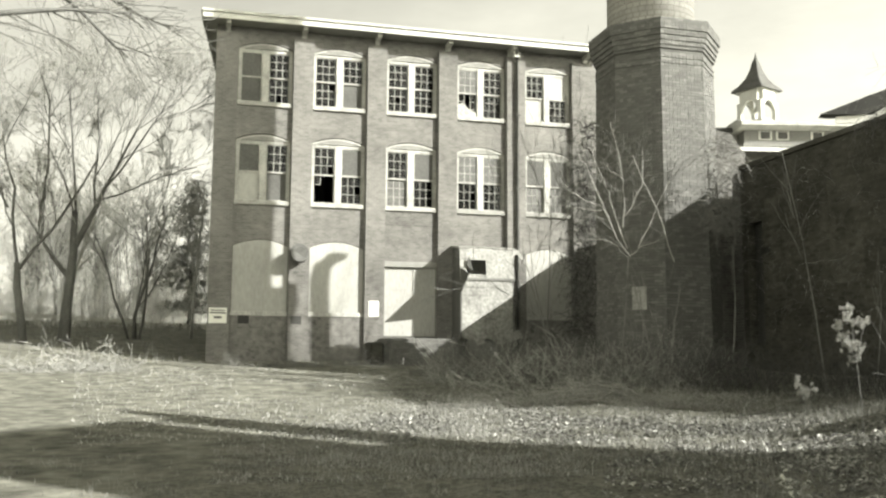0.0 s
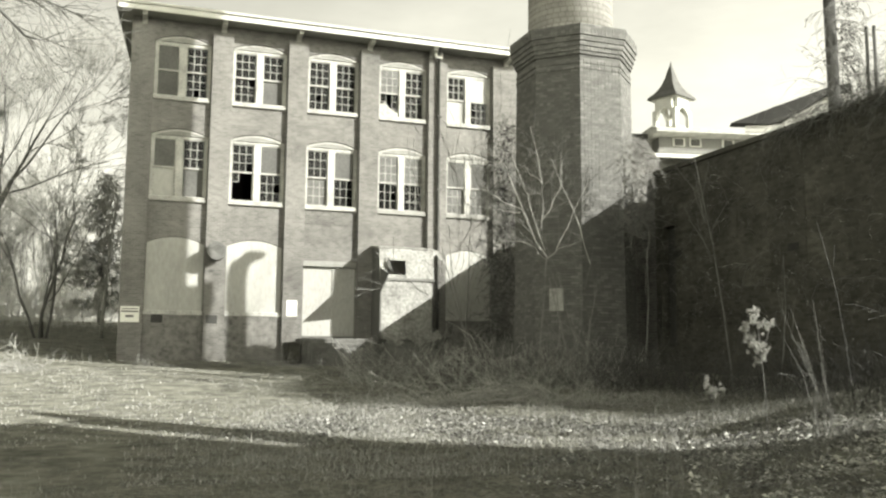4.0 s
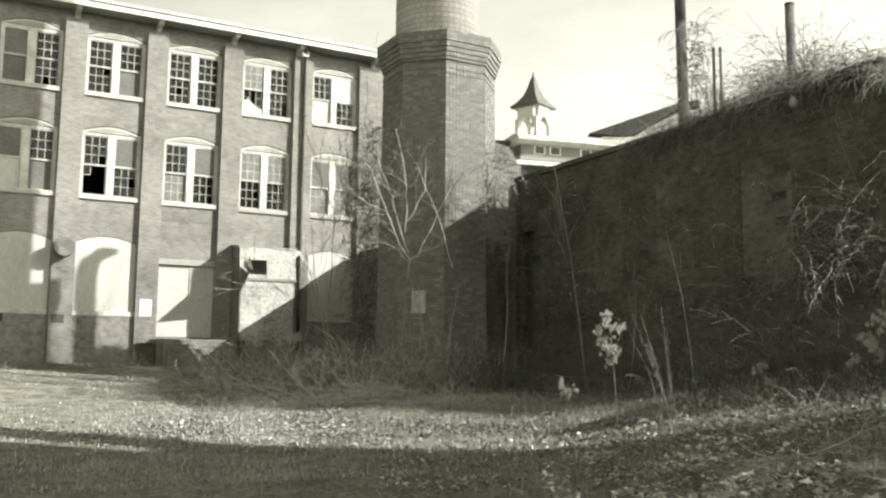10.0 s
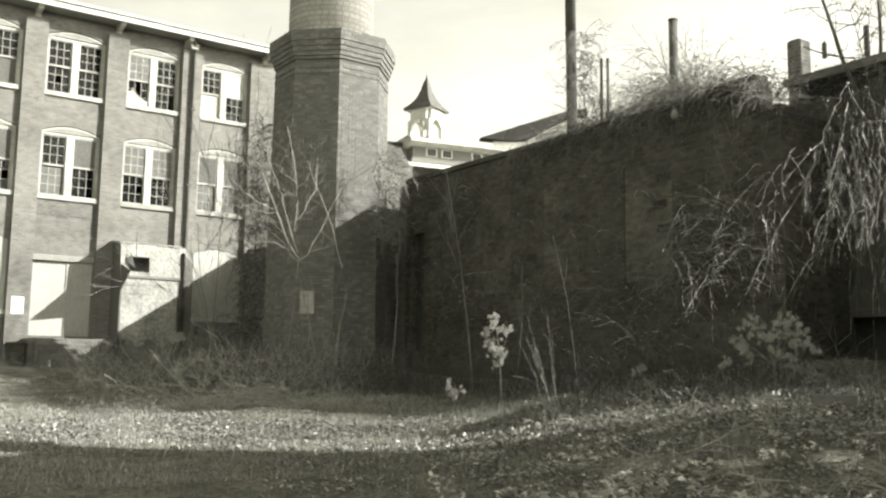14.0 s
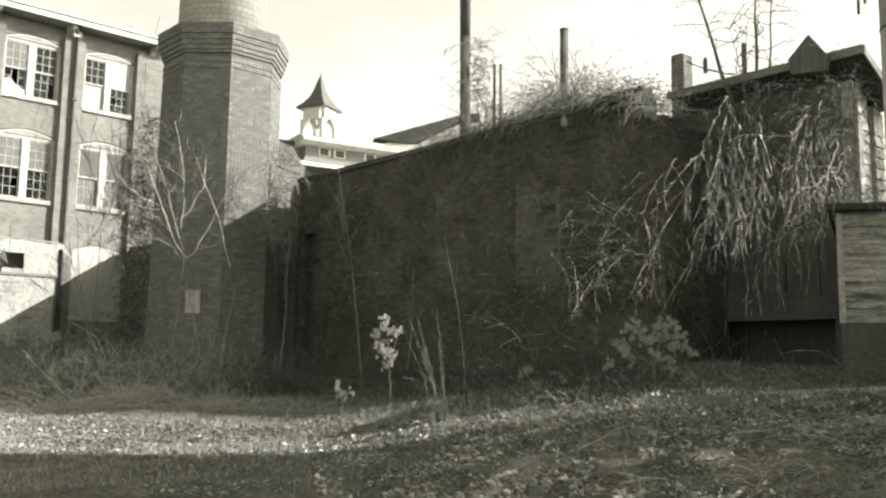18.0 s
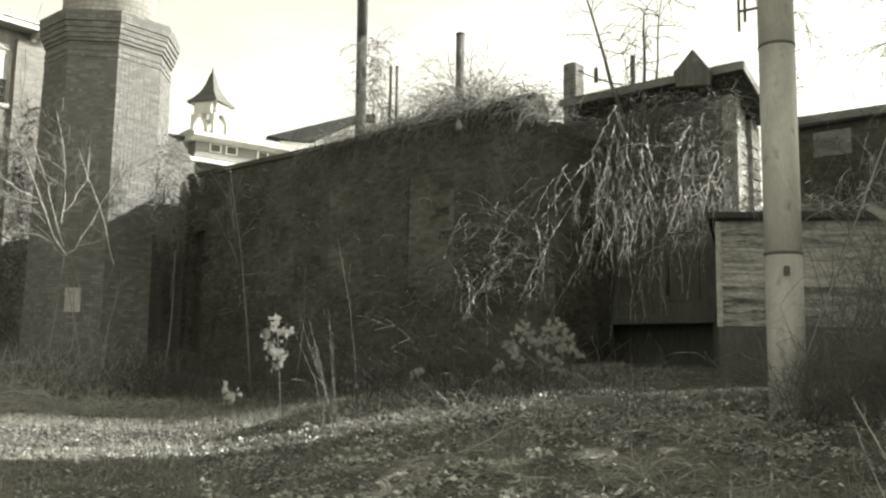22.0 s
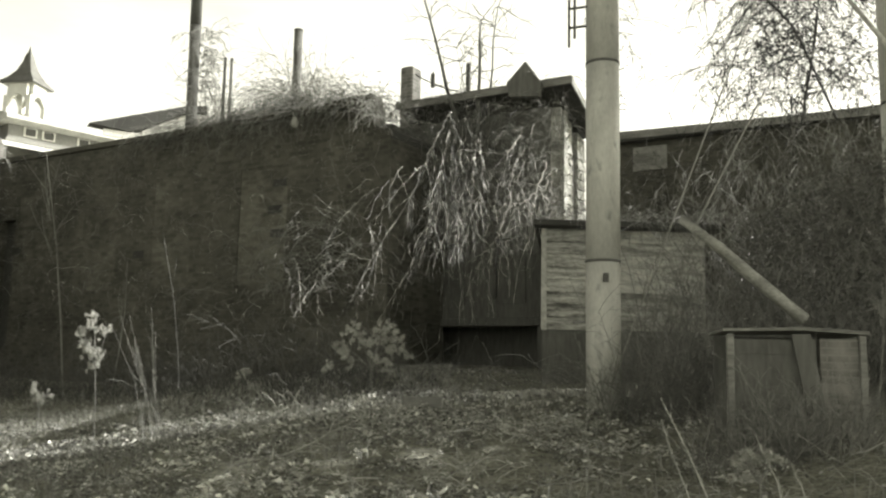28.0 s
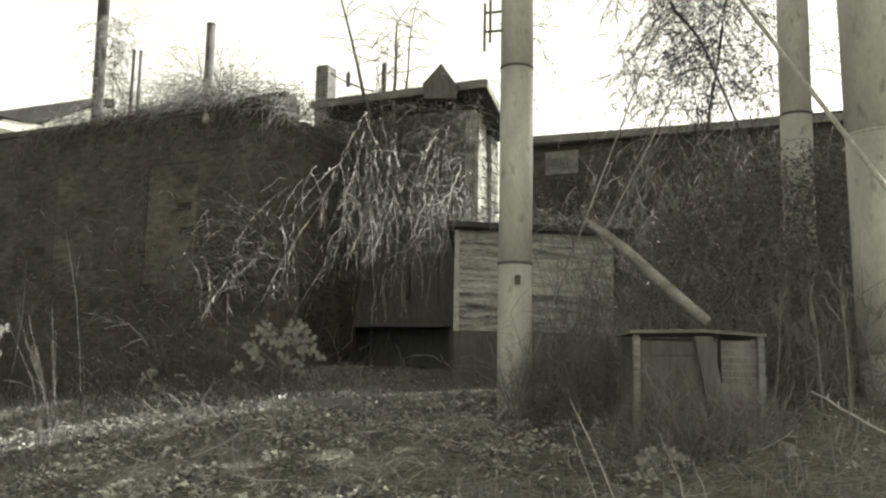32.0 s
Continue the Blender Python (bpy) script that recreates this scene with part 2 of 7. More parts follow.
def brick_mat(name, light, dark, mortar, width=0.215, row=0.072, joint=0.011, stain=0.5, stain_scale=0.35, whitewash=0.0, tone=0.9):
    """Bricks on the flat mapping of each face, with blotches of dirt."""
    m = bpy.data.materials.new(name)
    m.use_nodes = True
    n, l = m.node_tree.nodes, m.node_tree.links
    bsdf = n["Principled BSDF"]
    bsdf.inputs["Roughness"].default_value = 0.9
    bsdf.inputs["Specular IOR Level"].default_value = 0.2
    uv, co = n.new("ShaderNodeUVMap"), n.new("ShaderNodeTexCoord")
    uv.uv_map = "uv"
    br = n.new("ShaderNodeTexBrick")
    br.inputs["Scale"].default_value = 1.0
    br.inputs["Brick Width"].default_value, br.inputs["Row Height"].default_value = width, row
    br.inputs["Mortar Size"].default_value, br.inputs["Mortar Smooth"].default_value = joint, 0.3
    g = lambda a: (a * 1.02, a, a * tone, 1)
    br.inputs["Color1"].default_value, br.inputs["Color2"].default_value = g(light), g(dark)
    br.inputs["Mortar"].default_value = g(mortar)
    br.inputs["Bias"].default_value = -0.1
    l.new(uv.outputs[0], br.inputs["Vector"])
    blot, streak = n.new("ShaderNodeTexNoise"), n.new("ShaderNodeTexNoise")
    blot.inputs["Scale"].default_value, blot.inputs["Detail"].default_value = stain_scale, 9
    blot.inputs["Roughness"].default_value = 0.65
    l.new(co.outputs["Object"], blot.inputs["Vector"])
    mp = n.new("ShaderNodeMapping")
    mp.inputs["Scale"].default_value = (3.0, 3.0, 4.0)
    l.new(co.outputs["Object"], mp.inputs[0])
    streak.inputs["Scale"].default_value, streak.inputs["Detail"].default_value = 1.6, 5
    l.new(mp.outputs[0], streak.inputs["Vector"])
    ramp = n.new("ShaderNodeValToRGB")
    ramp.color_ramp.elements[0].position, ramp.color_ramp.elements[1].position = 0.33, 0.66
    lo = 1 - stain
    ramp.color_ramp.elements[0].color, ramp.color_ramp.elements[1].color = (lo, lo, lo, 1), (1.25, 1.25, 1.25, 1)
    av = n.new("ShaderNodeMath")
    av.operation = "MULTIPLY_ADD"
    av.inputs[1].default_value = 0.25
    hv = n.new("ShaderNodeMath")
    hv.operation = "MULTIPLY"
    hv.inputs[1].default_value = 0.75
    l.new(blot.outputs[0], hv.inputs[0])
    l.new(streak.outputs[0], av.inputs[0])
    l.new(hv.outputs[0], av.inputs[2])
    l.new(av.outputs[0], ramp.inputs[0])
    mu = n.new("ShaderNodeMix")
    mu.data_type, mu.blend_type = "RGBA", "MULTIPLY"
    mu.inputs["Factor"].default_value = 1.0
    l.new(br.outputs["Color"], mu.inputs["A"])
    l.new(ramp.outputs[0], mu.inputs["B"])
    last = mu.outputs["Result"]
    if whitewash:
        ww, r2 = n.new("ShaderNodeTexNoise"), n.new("ShaderNodeValToRGB")
        ww.inputs["Scale"].default_value, ww.inputs["Detail"].default_value = 5.0, 8
        l.new(co.outputs["Object"], ww.inputs["Vector"])
        r2.color_ramp.elements[0].position, r2.color_ramp.elements[1].position = 0.35, 0.75
        l.new(ww.outputs[0], r2.inputs[0])
        m2 = n.new("ShaderNodeMix")
        m2.data_type = "RGBA"
        l.new(r2.outputs[0], m2.inputs["Factor"])
        l.new(last, m2.inputs["A"])
        m2.inputs["B"].default_value = g(whitewash)
        last = m2.outputs["Result"]
    l.new(last, bsdf.inputs["Base Color"])
    b = n.new("ShaderNodeBump")
    b.inputs["Strength"].default_value, b.inputs["Distance"].default_value = 0.5, 0.012
    inv = n.new("ShaderNodeMath")
    inv.operation = "SUBTRACT"
    inv.inputs[0].default_value = 1.0
    l.new(br.outputs["Fac"], inv.inputs[1])
    l.new(inv.outputs[0], b.inputs["Height"])
    l.new(b.outputs[0], bsdf.inputs["Normal"])
    return m


BRICK = brick_mat("mill_brick", 0.195, 0.135, 0.22, stain=0.4)
BRICK_OLD = brick_mat("chimney_brick", 0.16, 0.105, 0.2, row=0.078, joint=0.013, stain=0.5)
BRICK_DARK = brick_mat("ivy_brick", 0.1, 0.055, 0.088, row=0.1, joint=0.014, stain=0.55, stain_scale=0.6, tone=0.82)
BRICK_LIMED = brick_mat("limed_brick", 0.16, 0.1, 0.2, whitewash=0.25)
BLOCK = brick_mat("radial_block", 0.42, 0.32, 0.24, width=0.3, row=0.15, joint=0.014, stain=0.25)
PAINT = mat("white_paint", 0.66, 0.5, 0.6, 1.5, 25, 0.08)
PAINT_WORN = mat("worn_paint", 0.55, 0.28, 0.75, 2.0, 18, 0.2)
BOARD = mat("boarding", 0.43, 0.33, 0.7, 0.8, 12, 0.08, stretch=(1, 1, 0.4))
CANVAS = mat("weathered_plywood", 0.42, 0.17, 0.7, 1.4, 9, 0.2)
STONE = mat("sill_stone", 0.34, 0.22, 0.85, 2, 40, 0.2)
ROOFING = mat("roofing", 0.07, 0.04, 0.9, 1.2, 30, 0.2)
DARK_WOOD = mat("dark_wood", 0.15, 0.08, 0.85, 1.5, 20, 0.25, stretch=(1, 1, 0.2))
GREY_WOOD = mat("grey_wood", 0.26, 0.12, 0.85, 2, 22, 0.3, stretch=(0.3, 1, 1.5))
# gloom of rooms, far panes and openings is put into this dark colour
INSIDE = mat("inside_dark", 0.1, 0.06, 0.9, 0.5, 10, 0.0)
STEEL_PALE = mat("pale_steel", 0.55, 0.4, 0.6, 4.0, 30, 0.12, mix=0.6, stretch=(1, 1, 0.4), specks=0.4)
STEEL_RUST = mat("rusty_steel", 0.14, 0.07, 0.7, 2.0, 25, 0.2)
BARK = mat("bark", 0.16, 0.08, 0.9, 3, 30, 0.4, stretch=(1, 1, 0.25))
BARK_PALE = mat("pale_bark", 0.4, 0.22, 0.8, 3, 30, 0.2)
TWIG = mat("twig", 0.28, 0.14, 0.85, 3, 20, 0.0)
TWIG_PALE = mat("pale_twig", 0.55, 0.3, 0.8, 3, 20, 0.0)
VINE = mat("vine", 0.24, 0.1, 0.85, 3, 20, 0.0)
NEEDLE = mat("needles", 0.36, 0.2, 0.8, 2, 12, 0.0)
STRAW = mat("dry_grass", 0.34, 0.13, 0.8, 1.6, 9, 0.0, mix=0.6)
# near-black copy of vine: the backlit silhouette is put into its colour
SHADE_VINE = mat("backlit_vine", 0.06, 0.03, 0.85, 3, 20, 0.0)
FLUFF = mat("seed_fluff", 0.46, 0.24, 0.9, 6, 40, 0.0)
IVY_LEAF = mat("ivy_leaf", 0.22, 0.08, 0.4, 6, 20, 0.0)
LEAF_DARK = mat("withered_leaf", 0.3, 0.07, 0.6, 9, 40, 0.0, mix=0.6)
# lighter copy of twig: sunlight on the far crowns is put into the colour
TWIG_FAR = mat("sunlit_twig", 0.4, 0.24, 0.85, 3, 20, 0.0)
# pale bark, lightened further so highlights on the stems sit in the colour
CREEPER_PALE = mat("pale_creeper", 0.55, 0.3, 0.75, 3, 20, 0.0)
WIRE = mat("weathered_wire", 0.3, 0.2, 0.6, 3, 20, 0.0)
# dark wood of the engine house front
BLACK_WOOD = mat("engine_front_wood", 0.15, 0.08, 0.85, 1.5, 20, 0.25, stretch=(1, 1, 0.2))
SASH_PAINT = mat("old_sash_paint", 0.46, 0.24, 0.75, 3.0, 20, 0.15)
SLATE = mat("slate", 0.15, 0.09, 0.8, 3, 25, 0.2)
DARK_BLIND = mat("dusty_dark_sheet", 0.15, 0.08, 0.5, 2.0, 14, 0.05)
VINE_DARK = mat("dark_vine", 0.12, 0.05, 0.85, 3, 20, 0.0)
STEP_STONE = mat("step_stone", 0.2, 0.1, 0.9, 3, 30, 0.3)
PAPER = mat("paper", 0.82, 0.74, 0.7, 2, 20, 0.0)
INK = mat("ink", 0.12, 0.09, 0.7, 2, 20, 0.0)


def piece_mat(name, stops, rough=0.7, blotch=0.5, scale=22.0):
    """Every loose piece of a mesh takes one grey of the ramp (position, value)."""
    m = bpy.data.materials.new(name)
    m.use_nodes = True
    n, l = m.node_tree.nodes, m.node_tree.links
    bsdf = n["Principled BSDF"]
    bsdf.inputs["Roughness"].default_value, bsdf.inputs["Specular IOR Level"].default_value = rough, 0.3
    geo, ramp, tex = n.new("ShaderNodeNewGeometry"), n.new("ShaderNodeValToRGB"), n.new("ShaderNodeTexNoise")
    tex.inputs["Scale"].default_value, tex.inputs["Detail"].default_value = scale, 3
    co = n.new("ShaderNodeTexCoord")
    l.new(co.outputs["Object"], tex.inputs["Vector"])
    add = n.new("ShaderNodeMath")
    add.operation = "MULTIPLY_ADD"
    add.inputs[1].default_value = blotch
    off = n.new("ShaderNodeMath")
    off.operation = "ADD"
    off.inputs[1].default_value = -blotch / 2
    l.new(geo.outputs["Random Per Island"], off.inputs[0])
    l.new(tex.outputs[0], add.inputs[0])
    l.new(off.outputs[0], add.inputs[2])
    e = ramp.color_ramp.elements
    while len(e) < len(stops):
        e.new(0.5)
    for k, (p, v) in enumerate(stops):
        e[k].position, e[k].color = p, (v, v, v * 0.9, 1)
    l.new(add.outputs[0], ramp.inputs[0])
    l.new(ramp.outputs[0], bsdf.inputs["Base Color"])
    return m


def glass(name):
    m = bpy.data.materials.new(name)
    m.use_nodes = True
    b = m.node_tree.nodes["Principled BSDF"]
    b.inputs["Base Color"].default_value = (0.13, 0.13, 0.12, 1)
    b.inputs["Roughness"].default_value = 0.08
    b.inputs["Transmission Weight"].default_value = 0.93
    b.inputs["IOR"].default_value = 1.28
    return m

LEAF = piece_mat("dead_leaf", [(0.0, 0.1), (0.45, 0.22), (0.8, 0.36), (1.0, 0.66)], 0.7)
# distance haze over the undergrowth is put into this pale colour
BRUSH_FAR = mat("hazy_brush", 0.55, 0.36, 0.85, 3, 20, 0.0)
PEELING = mat("peeling_white_paint", 0.5, 0.16, 0.85, 5.0, 22, 0.2, mix=0.6)
EAVES_GREY = mat("eaves_grey_paint", 0.3, 0.2, 0.8, 2.0, 18, 0.1)
# sunlit dots along the creeper stems are put in as bright blotches
VINE_GLINTS = piece_mat("glint_creeper", [(0.0, 0.06), (0.5, 0.12), (0.8, 0.3), (1.0, 0.8)], 0.55, 2.4, 11.0)

GLASS = glass("window_glass")


def ground_mat():
    m = bpy.data.materials.new("ground")
    m.use_nodes = True
    n, l = m.node_tree.nodes, m.node_tree.links
    bsdf = n["Principled BSDF"]
    bsdf.inputs["Roughness"].default_value, bsdf.inputs["Specular IOR Level"].default_value = 0.95, 0.1
    co = n.new("ShaderNodeTexCoord")

    def tex(scale, detail, rough=0.6):
        t = n.new("ShaderNodeTexNoise")
        t.inputs["Scale"].default_value, t.inputs["Detail"].default_value, t.inputs["Roughness"].default_value = scale, detail, rough
        l.new(co.outputs["Object"], t.inputs["Vector"])
        return t

    def ramp(src, a, b, lo, hi):
        r = n.new("ShaderNodeValToRGB")
        r.color_ramp.elements[0].position, r.color_ramp.elements[1].position = a, b
        r.color_ramp.elements[0].color, r.color_ramp.elements[1].color = (lo, lo, lo * 0.9, 1), (hi, hi, hi * 0.9, 1)
        l.new(src, r.inputs[0])
        return r.outputs[0]

    fine, mid, broad = tex(14, 8, 0.7), tex(2.2, 7), tex(0.22, 5)
    turf = ramp(fine.outputs[0], 0.34, 0.68, 0.1, 0.39)
    dirt = ramp(mid.outputs[0], 0.3, 0.7, 0.18, 0.3)
    sep = n.new("ShaderNodeSeparateXYZ")
    l.new(co.outputs["Object"], sep.inputs[0])
    # the bare drive lies on the near left of the mill
    k1 = n.new("ShaderNodeMath")
    k1.operation = "MULTIPLY_ADD"
    k1.inputs[1].default_value = 9.0
    l.new(broad.outputs[0], k1.inputs[0])
    k2 = n.new("ShaderNodeMath")
    k2.operation = "MULTIPLY_ADD"
    k2.inputs[1].default_value, k2.inputs[2].default_value = 0.16, -7.6
    l.new(sep.outputs["Y"], k2.inputs[0])
    k3 = n.new("ShaderNodeMath")
    k3.operation = "SUBTRACT"
    l.new(k2.outputs[0], k3.inputs[0])
    l.new(sep.outputs["X"], k3.inputs[1])
    l.new(k3.outputs[0], k1.inputs[2])
    mr = n.new("ShaderNodeMapRange")
    mr.inputs["From Min"].default_value, mr.inputs["From Max"].default_value = 0.0, 3.0
    l.new(k1.outputs[0], mr.inputs[0])
    mx = n.new("ShaderNodeMix")
    mx.data_type = "RGBA"
    l.new(mr.outputs[0], mx.inputs["Factor"])
    l.new(turf, mx.inputs["A"])
    l.new(dirt, mx.inputs["B"])
    sh = ramp(mid.outputs[0], 0.3, 0.7, 0.6, 1.25)
    mu = n.new("ShaderNodeMix")
    mu.data_type, mu.blend_type = "RGBA", "MULTIPLY"
    mu.inputs["Factor"].default_value = 1.0
    l.new(mx.outputs["Result"], mu.inputs["A"])
    l.new(sh, mu.inputs["B"])
    l.new(mu.outputs["Result"], bsdf.inputs["Base Color"])
    b = n.new("ShaderNodeBump")
    b.inputs["Strength"].default_value, b.inputs["Distance"].default_value = 0.35, 0.04
    l.new(fine.outputs[0], b.inputs["Height"])
    l.new(b.outputs[0], bsdf.inputs["Normal"])
    return m


GROUND = ground_mat()


# ---- ground ----
def build_ground():
    ang = [radians(a) for a in ([-180 + 6 * i for i in range(24)] + [-36 + 0.75 * i for i in range(172)] + [93 + 3 * i for i in range(29)])]
    rad = [0.0] + [0.8 * 1.062 ** i for i in range(113)]
    verts, faces, n = [(0, 0, gz(0, 0))], [], len(ang)
    for r in rad[1:]:
        for a in ang:
            x, y = r * math.sin(a), r * math.cos(a)
            verts.append((x, y, gz(x, y)))
    faces += [(0, 1 + (i + 1) % n, 1 + i) for i in range(n)]
    for k in range(len(rad) - 2):
        for i in range(n):
            j = (i + 1) % n
            faces.append((1 + k * n + i, 1 + k * n + j, 1 + (k + 1) * n + j, 1 + (k + 1) * n + i))
    me = bpy.data.meshes.new("ground")
    me.from_pydata(verts, [], faces)
    me.materials.append(GROUND)
    me.polygons.foreach_set("use_smooth", [True] * len(me.polygons))
    me.update()
    tagged(new("ground", me), "rough winter lawn and bare dirt drive rising to the mill", "ground", kind="structure")


build_ground()


# ---- the brick mill, in its own axes: x along the front, y into the building ----
MILL_AT = pose(-8.58, 32.9, 0, 0, 0, 14)
BAYS = [(0.84, 2.86), (3.66, 5.72), (6.52, 8.58), (9.39, 11.42), (12.26, 14.24)]
PIERS = [(0.0, 0.8), (2.9, 3.66), (5.76, 6.52), (8.62, 9.38), (11.46, 12.24), (14.28, 15.4)]
MILL_W, MILL_D, MILL_TOP = 15.4, 16.0, 14.0
BAY_V, PIER_V = 0.1, -0.1          # front faces of the bays and of the piers


def arch_fill(u0, u1, spring, rise, top, v0, v1):
    """The two brick spandrels above a low arch, in one piece."""
    pts = arch(u0 + 0.001, u1 - 0.001, spring, rise)
    return MB().prism(pts + [(u1 - 0.001, top + 0.004), (u0 + 0.001, top + 0.004)], v0 + 0.001, v1, axis=1)


def sash(win, u0, u1, z0, z1, v, cols, rows, lost=(), boarded=False, blind=None):
    """One sash: a rim, glazing bars and single panes; lost panes are left out."""
    rim, bar = 0.04, 0.019
    f = MB()
    f.box(u0, u1, v - 0.02, v + 0.025, z0, z0 + rim + 0.02).box(u0, u1, v - 0.02, v + 0.025, z1 - rim, z1)
    f.box(u0, u0 + rim, v - 0.02, v + 0.025, z0 + rim + 0.02, z1 - rim).box(u1 - rim, u1, v - 0.02, v + 0.025, z0 + rim + 0.02, z1 - rim)
    a0, a1, b0, b1 = u0 + rim, u1 - rim, z0 + rim + 0.02, z1 - rim
    pw, ph = (a1 - a0) / cols, (b1 - b0) / rows
    if boarded:
        part("sash_frame", f, PAINT_WORN, win)
        part("board", MB().box(a0 + 0.002, a1 - 0.002, v - 0.012, v + 0.01, b0 + 0.002, b1 - 0.002), blind or BOARD, win)
        return
    for c in range(1, cols):
        keep = [r for r in range(rows) if not ((c - 1, r) in lost and (c, r) in lost)]
        for r in keep:
            f.box(a0 + c * pw - bar / 2, a0 + c * pw + bar / 2, v - 0.012, v + 0.015, b0 + r * ph, b0 + (r + 1) * ph)
    for r in range(1, rows):
        for c in range(cols):
            if not ((c, r - 1) in lost and (c, r) in lost):
                f.box(a0 + c * pw + bar / 2, a0 + (c + 1) * pw - bar / 2, v - 0.012, v + 0.015, b0 + r * ph - bar / 2, b0 + r * ph + bar / 2)
    part("sash_frame", f, SASH_PAINT, win)
    if blind:
        part("blind", MB().box(a0 + 0.002, a1 - 0.002, v + 0.002, v + 0.012, b0 + 0.002, b1 - 0.002), blind, win)
        return
    me = None
    for c in range(cols):
        for r in range(rows):
            if (c, r) in lost:
                continue
            if me is None:
                me = MB().box(bar / 2, pw - bar / 2, 0, 0.004, bar / 2, ph - bar / 2).data("pane", GLASS)
            p = new("pane", me)
            p.location = (a0 + c * pw, v, b0 + r * ph)
            p.rotation_euler = (random.uniform(-0.012, 0.012), 0, random.uniform(-0.012, 0.012))
            p.parent = win
            p.visible_shadow = False


GREY_BOARD = mat("grey_blind", 0.13, 0.08, 0.8, 1.2, 15, 0.1)

# the state of each sash: left upper, left lower, right upper, right lower
#   "g" glazed, "x" some panes gone, "o" open hole, "b" white board, "d" dull board, "p" plain dusty sheet
STATE = {
    3: ["ddgx", "gxgd", "gxgg", "pxgx", "gbbx"],
    2: ["dbgd", "xodx", "gpdg", "pxpg", "dpdp"],
}


def window(mill, bay, level, state):
    u0, u1 = BAYS[bay]
    z0, z1 = (11.1, 13.2) if level == 3 else (7.32, 9.64)
    rise = 0.25
    win = part("window", MB().prism([(u0, z1 - 0.02)] + arch(u0, u1, z1 - 0.02, rise - 0.01) + [(u1, z1 - 0.02)], BAY_V + 0.035, BAY_V + 0.2, axis=1),
               EAVES_GREY, mill, "paired sash window with a white arched head board")
    outer, inner = arch(u0 + 0.004, u1 - 0.004, z1 - 0.03, rise - 0.012), arch(u0 + 0.06, u1 - 0.06, z1 - 0.08, rise - 0.02)
    part("arch_trim", MB().prism(outer + inner[::-1], BAY_V + 0.012, BAY_V + 0.033, axis=1), PAINT_WORN if level == 2 else SASH_PAINT, win)
    mid = (u0 + u1) / 2
    f = MB().box(u0, u0 + 0.09, BAY_V + 0.08, BAY_V + 0.24, z0, z1 - 0.03).box(u1 - 0.09, u1, BAY_V + 0.08, BAY_V + 0.24, z0, z1 - 0.03)
    f.box(u0 + 0.092, u1 - 0.092, BAY_V + 0.08, BAY_V + 0.24, z1 - 0.12, z1 - 0.03)
    part("window_frame", f, PAINT_WORN, win)
    part("mullion", MB().box(mid - 0.12, mid + 0.12, BAY_V + 0.07, BAY_V + 0.25, z0, z1 - 0.122), PAINT_WORN, win)
    part("sill", MB().bevel_box(u0 - 0.03, u1 + 0.01, BAY_V - 0.1, BAY_V + 0.22, z0 - 0.17, z0 - 0.002, 0.02), STONE if level == 2 and bay >= 3 else SASH_PAINT, win)
    meet = z0 + (z1 - 0.12 - z0) * 0.5
    for k, (a, b) in enumerate(((u0 + 0.092, mid - 0.122), (mid + 0.122, u1 - 0.092))):
        for up in (0, 1):
            s = state[2 * k + (0 if up else 1)]
            za, zb = (meet - 0.02, z1 - 0.122) if up else (z0, meet + 0.03)
            v = BAY_V + (0.13 if up else 0.19)
            if s == "o":
                sash(win, a, b, za, zb, v, 3, 3, lost={(c, r) for c in range(3) for r in range(3)} - {(0, 2)})
            elif s == "b":
                sash(win, a, b, za, zb, v, 3, 3, boarded=True)
            elif s == "d":
                sash(win, a, b, za, zb, v, 3, 3, boarded=True, blind=GREY_BOARD)
            elif s == "p":
                sash(win, a, b, za, zb, v, 3, 3, lost=set(), blind=DARK_BLIND)
            else:
                lost = set()
                if s == "x":
                    lost = {(random.randrange(3), random.randrange(3)) for _ in range(random.choice((1, 1, 2)))}
                sash(win, a, b, za, zb, v, 3, 3, lost)

    if (bay, level) == (3, 3):
        part("torn_curtain", MB().prism([(u0 + 0.1, z0 + 0.03), (mid - 0.14, z0 + 0.03), (mid - 0.16, z0 + 0.22), (u0 + 0.55, z0 + 0.36), (u0 + 0.3, z0 + 0.62), (u0 + 0.1, z0 + 0.5)], BAY_V + 0.12, BAY_V + 0.128, axis=1), CANVAS, win, "torn pale curtain")




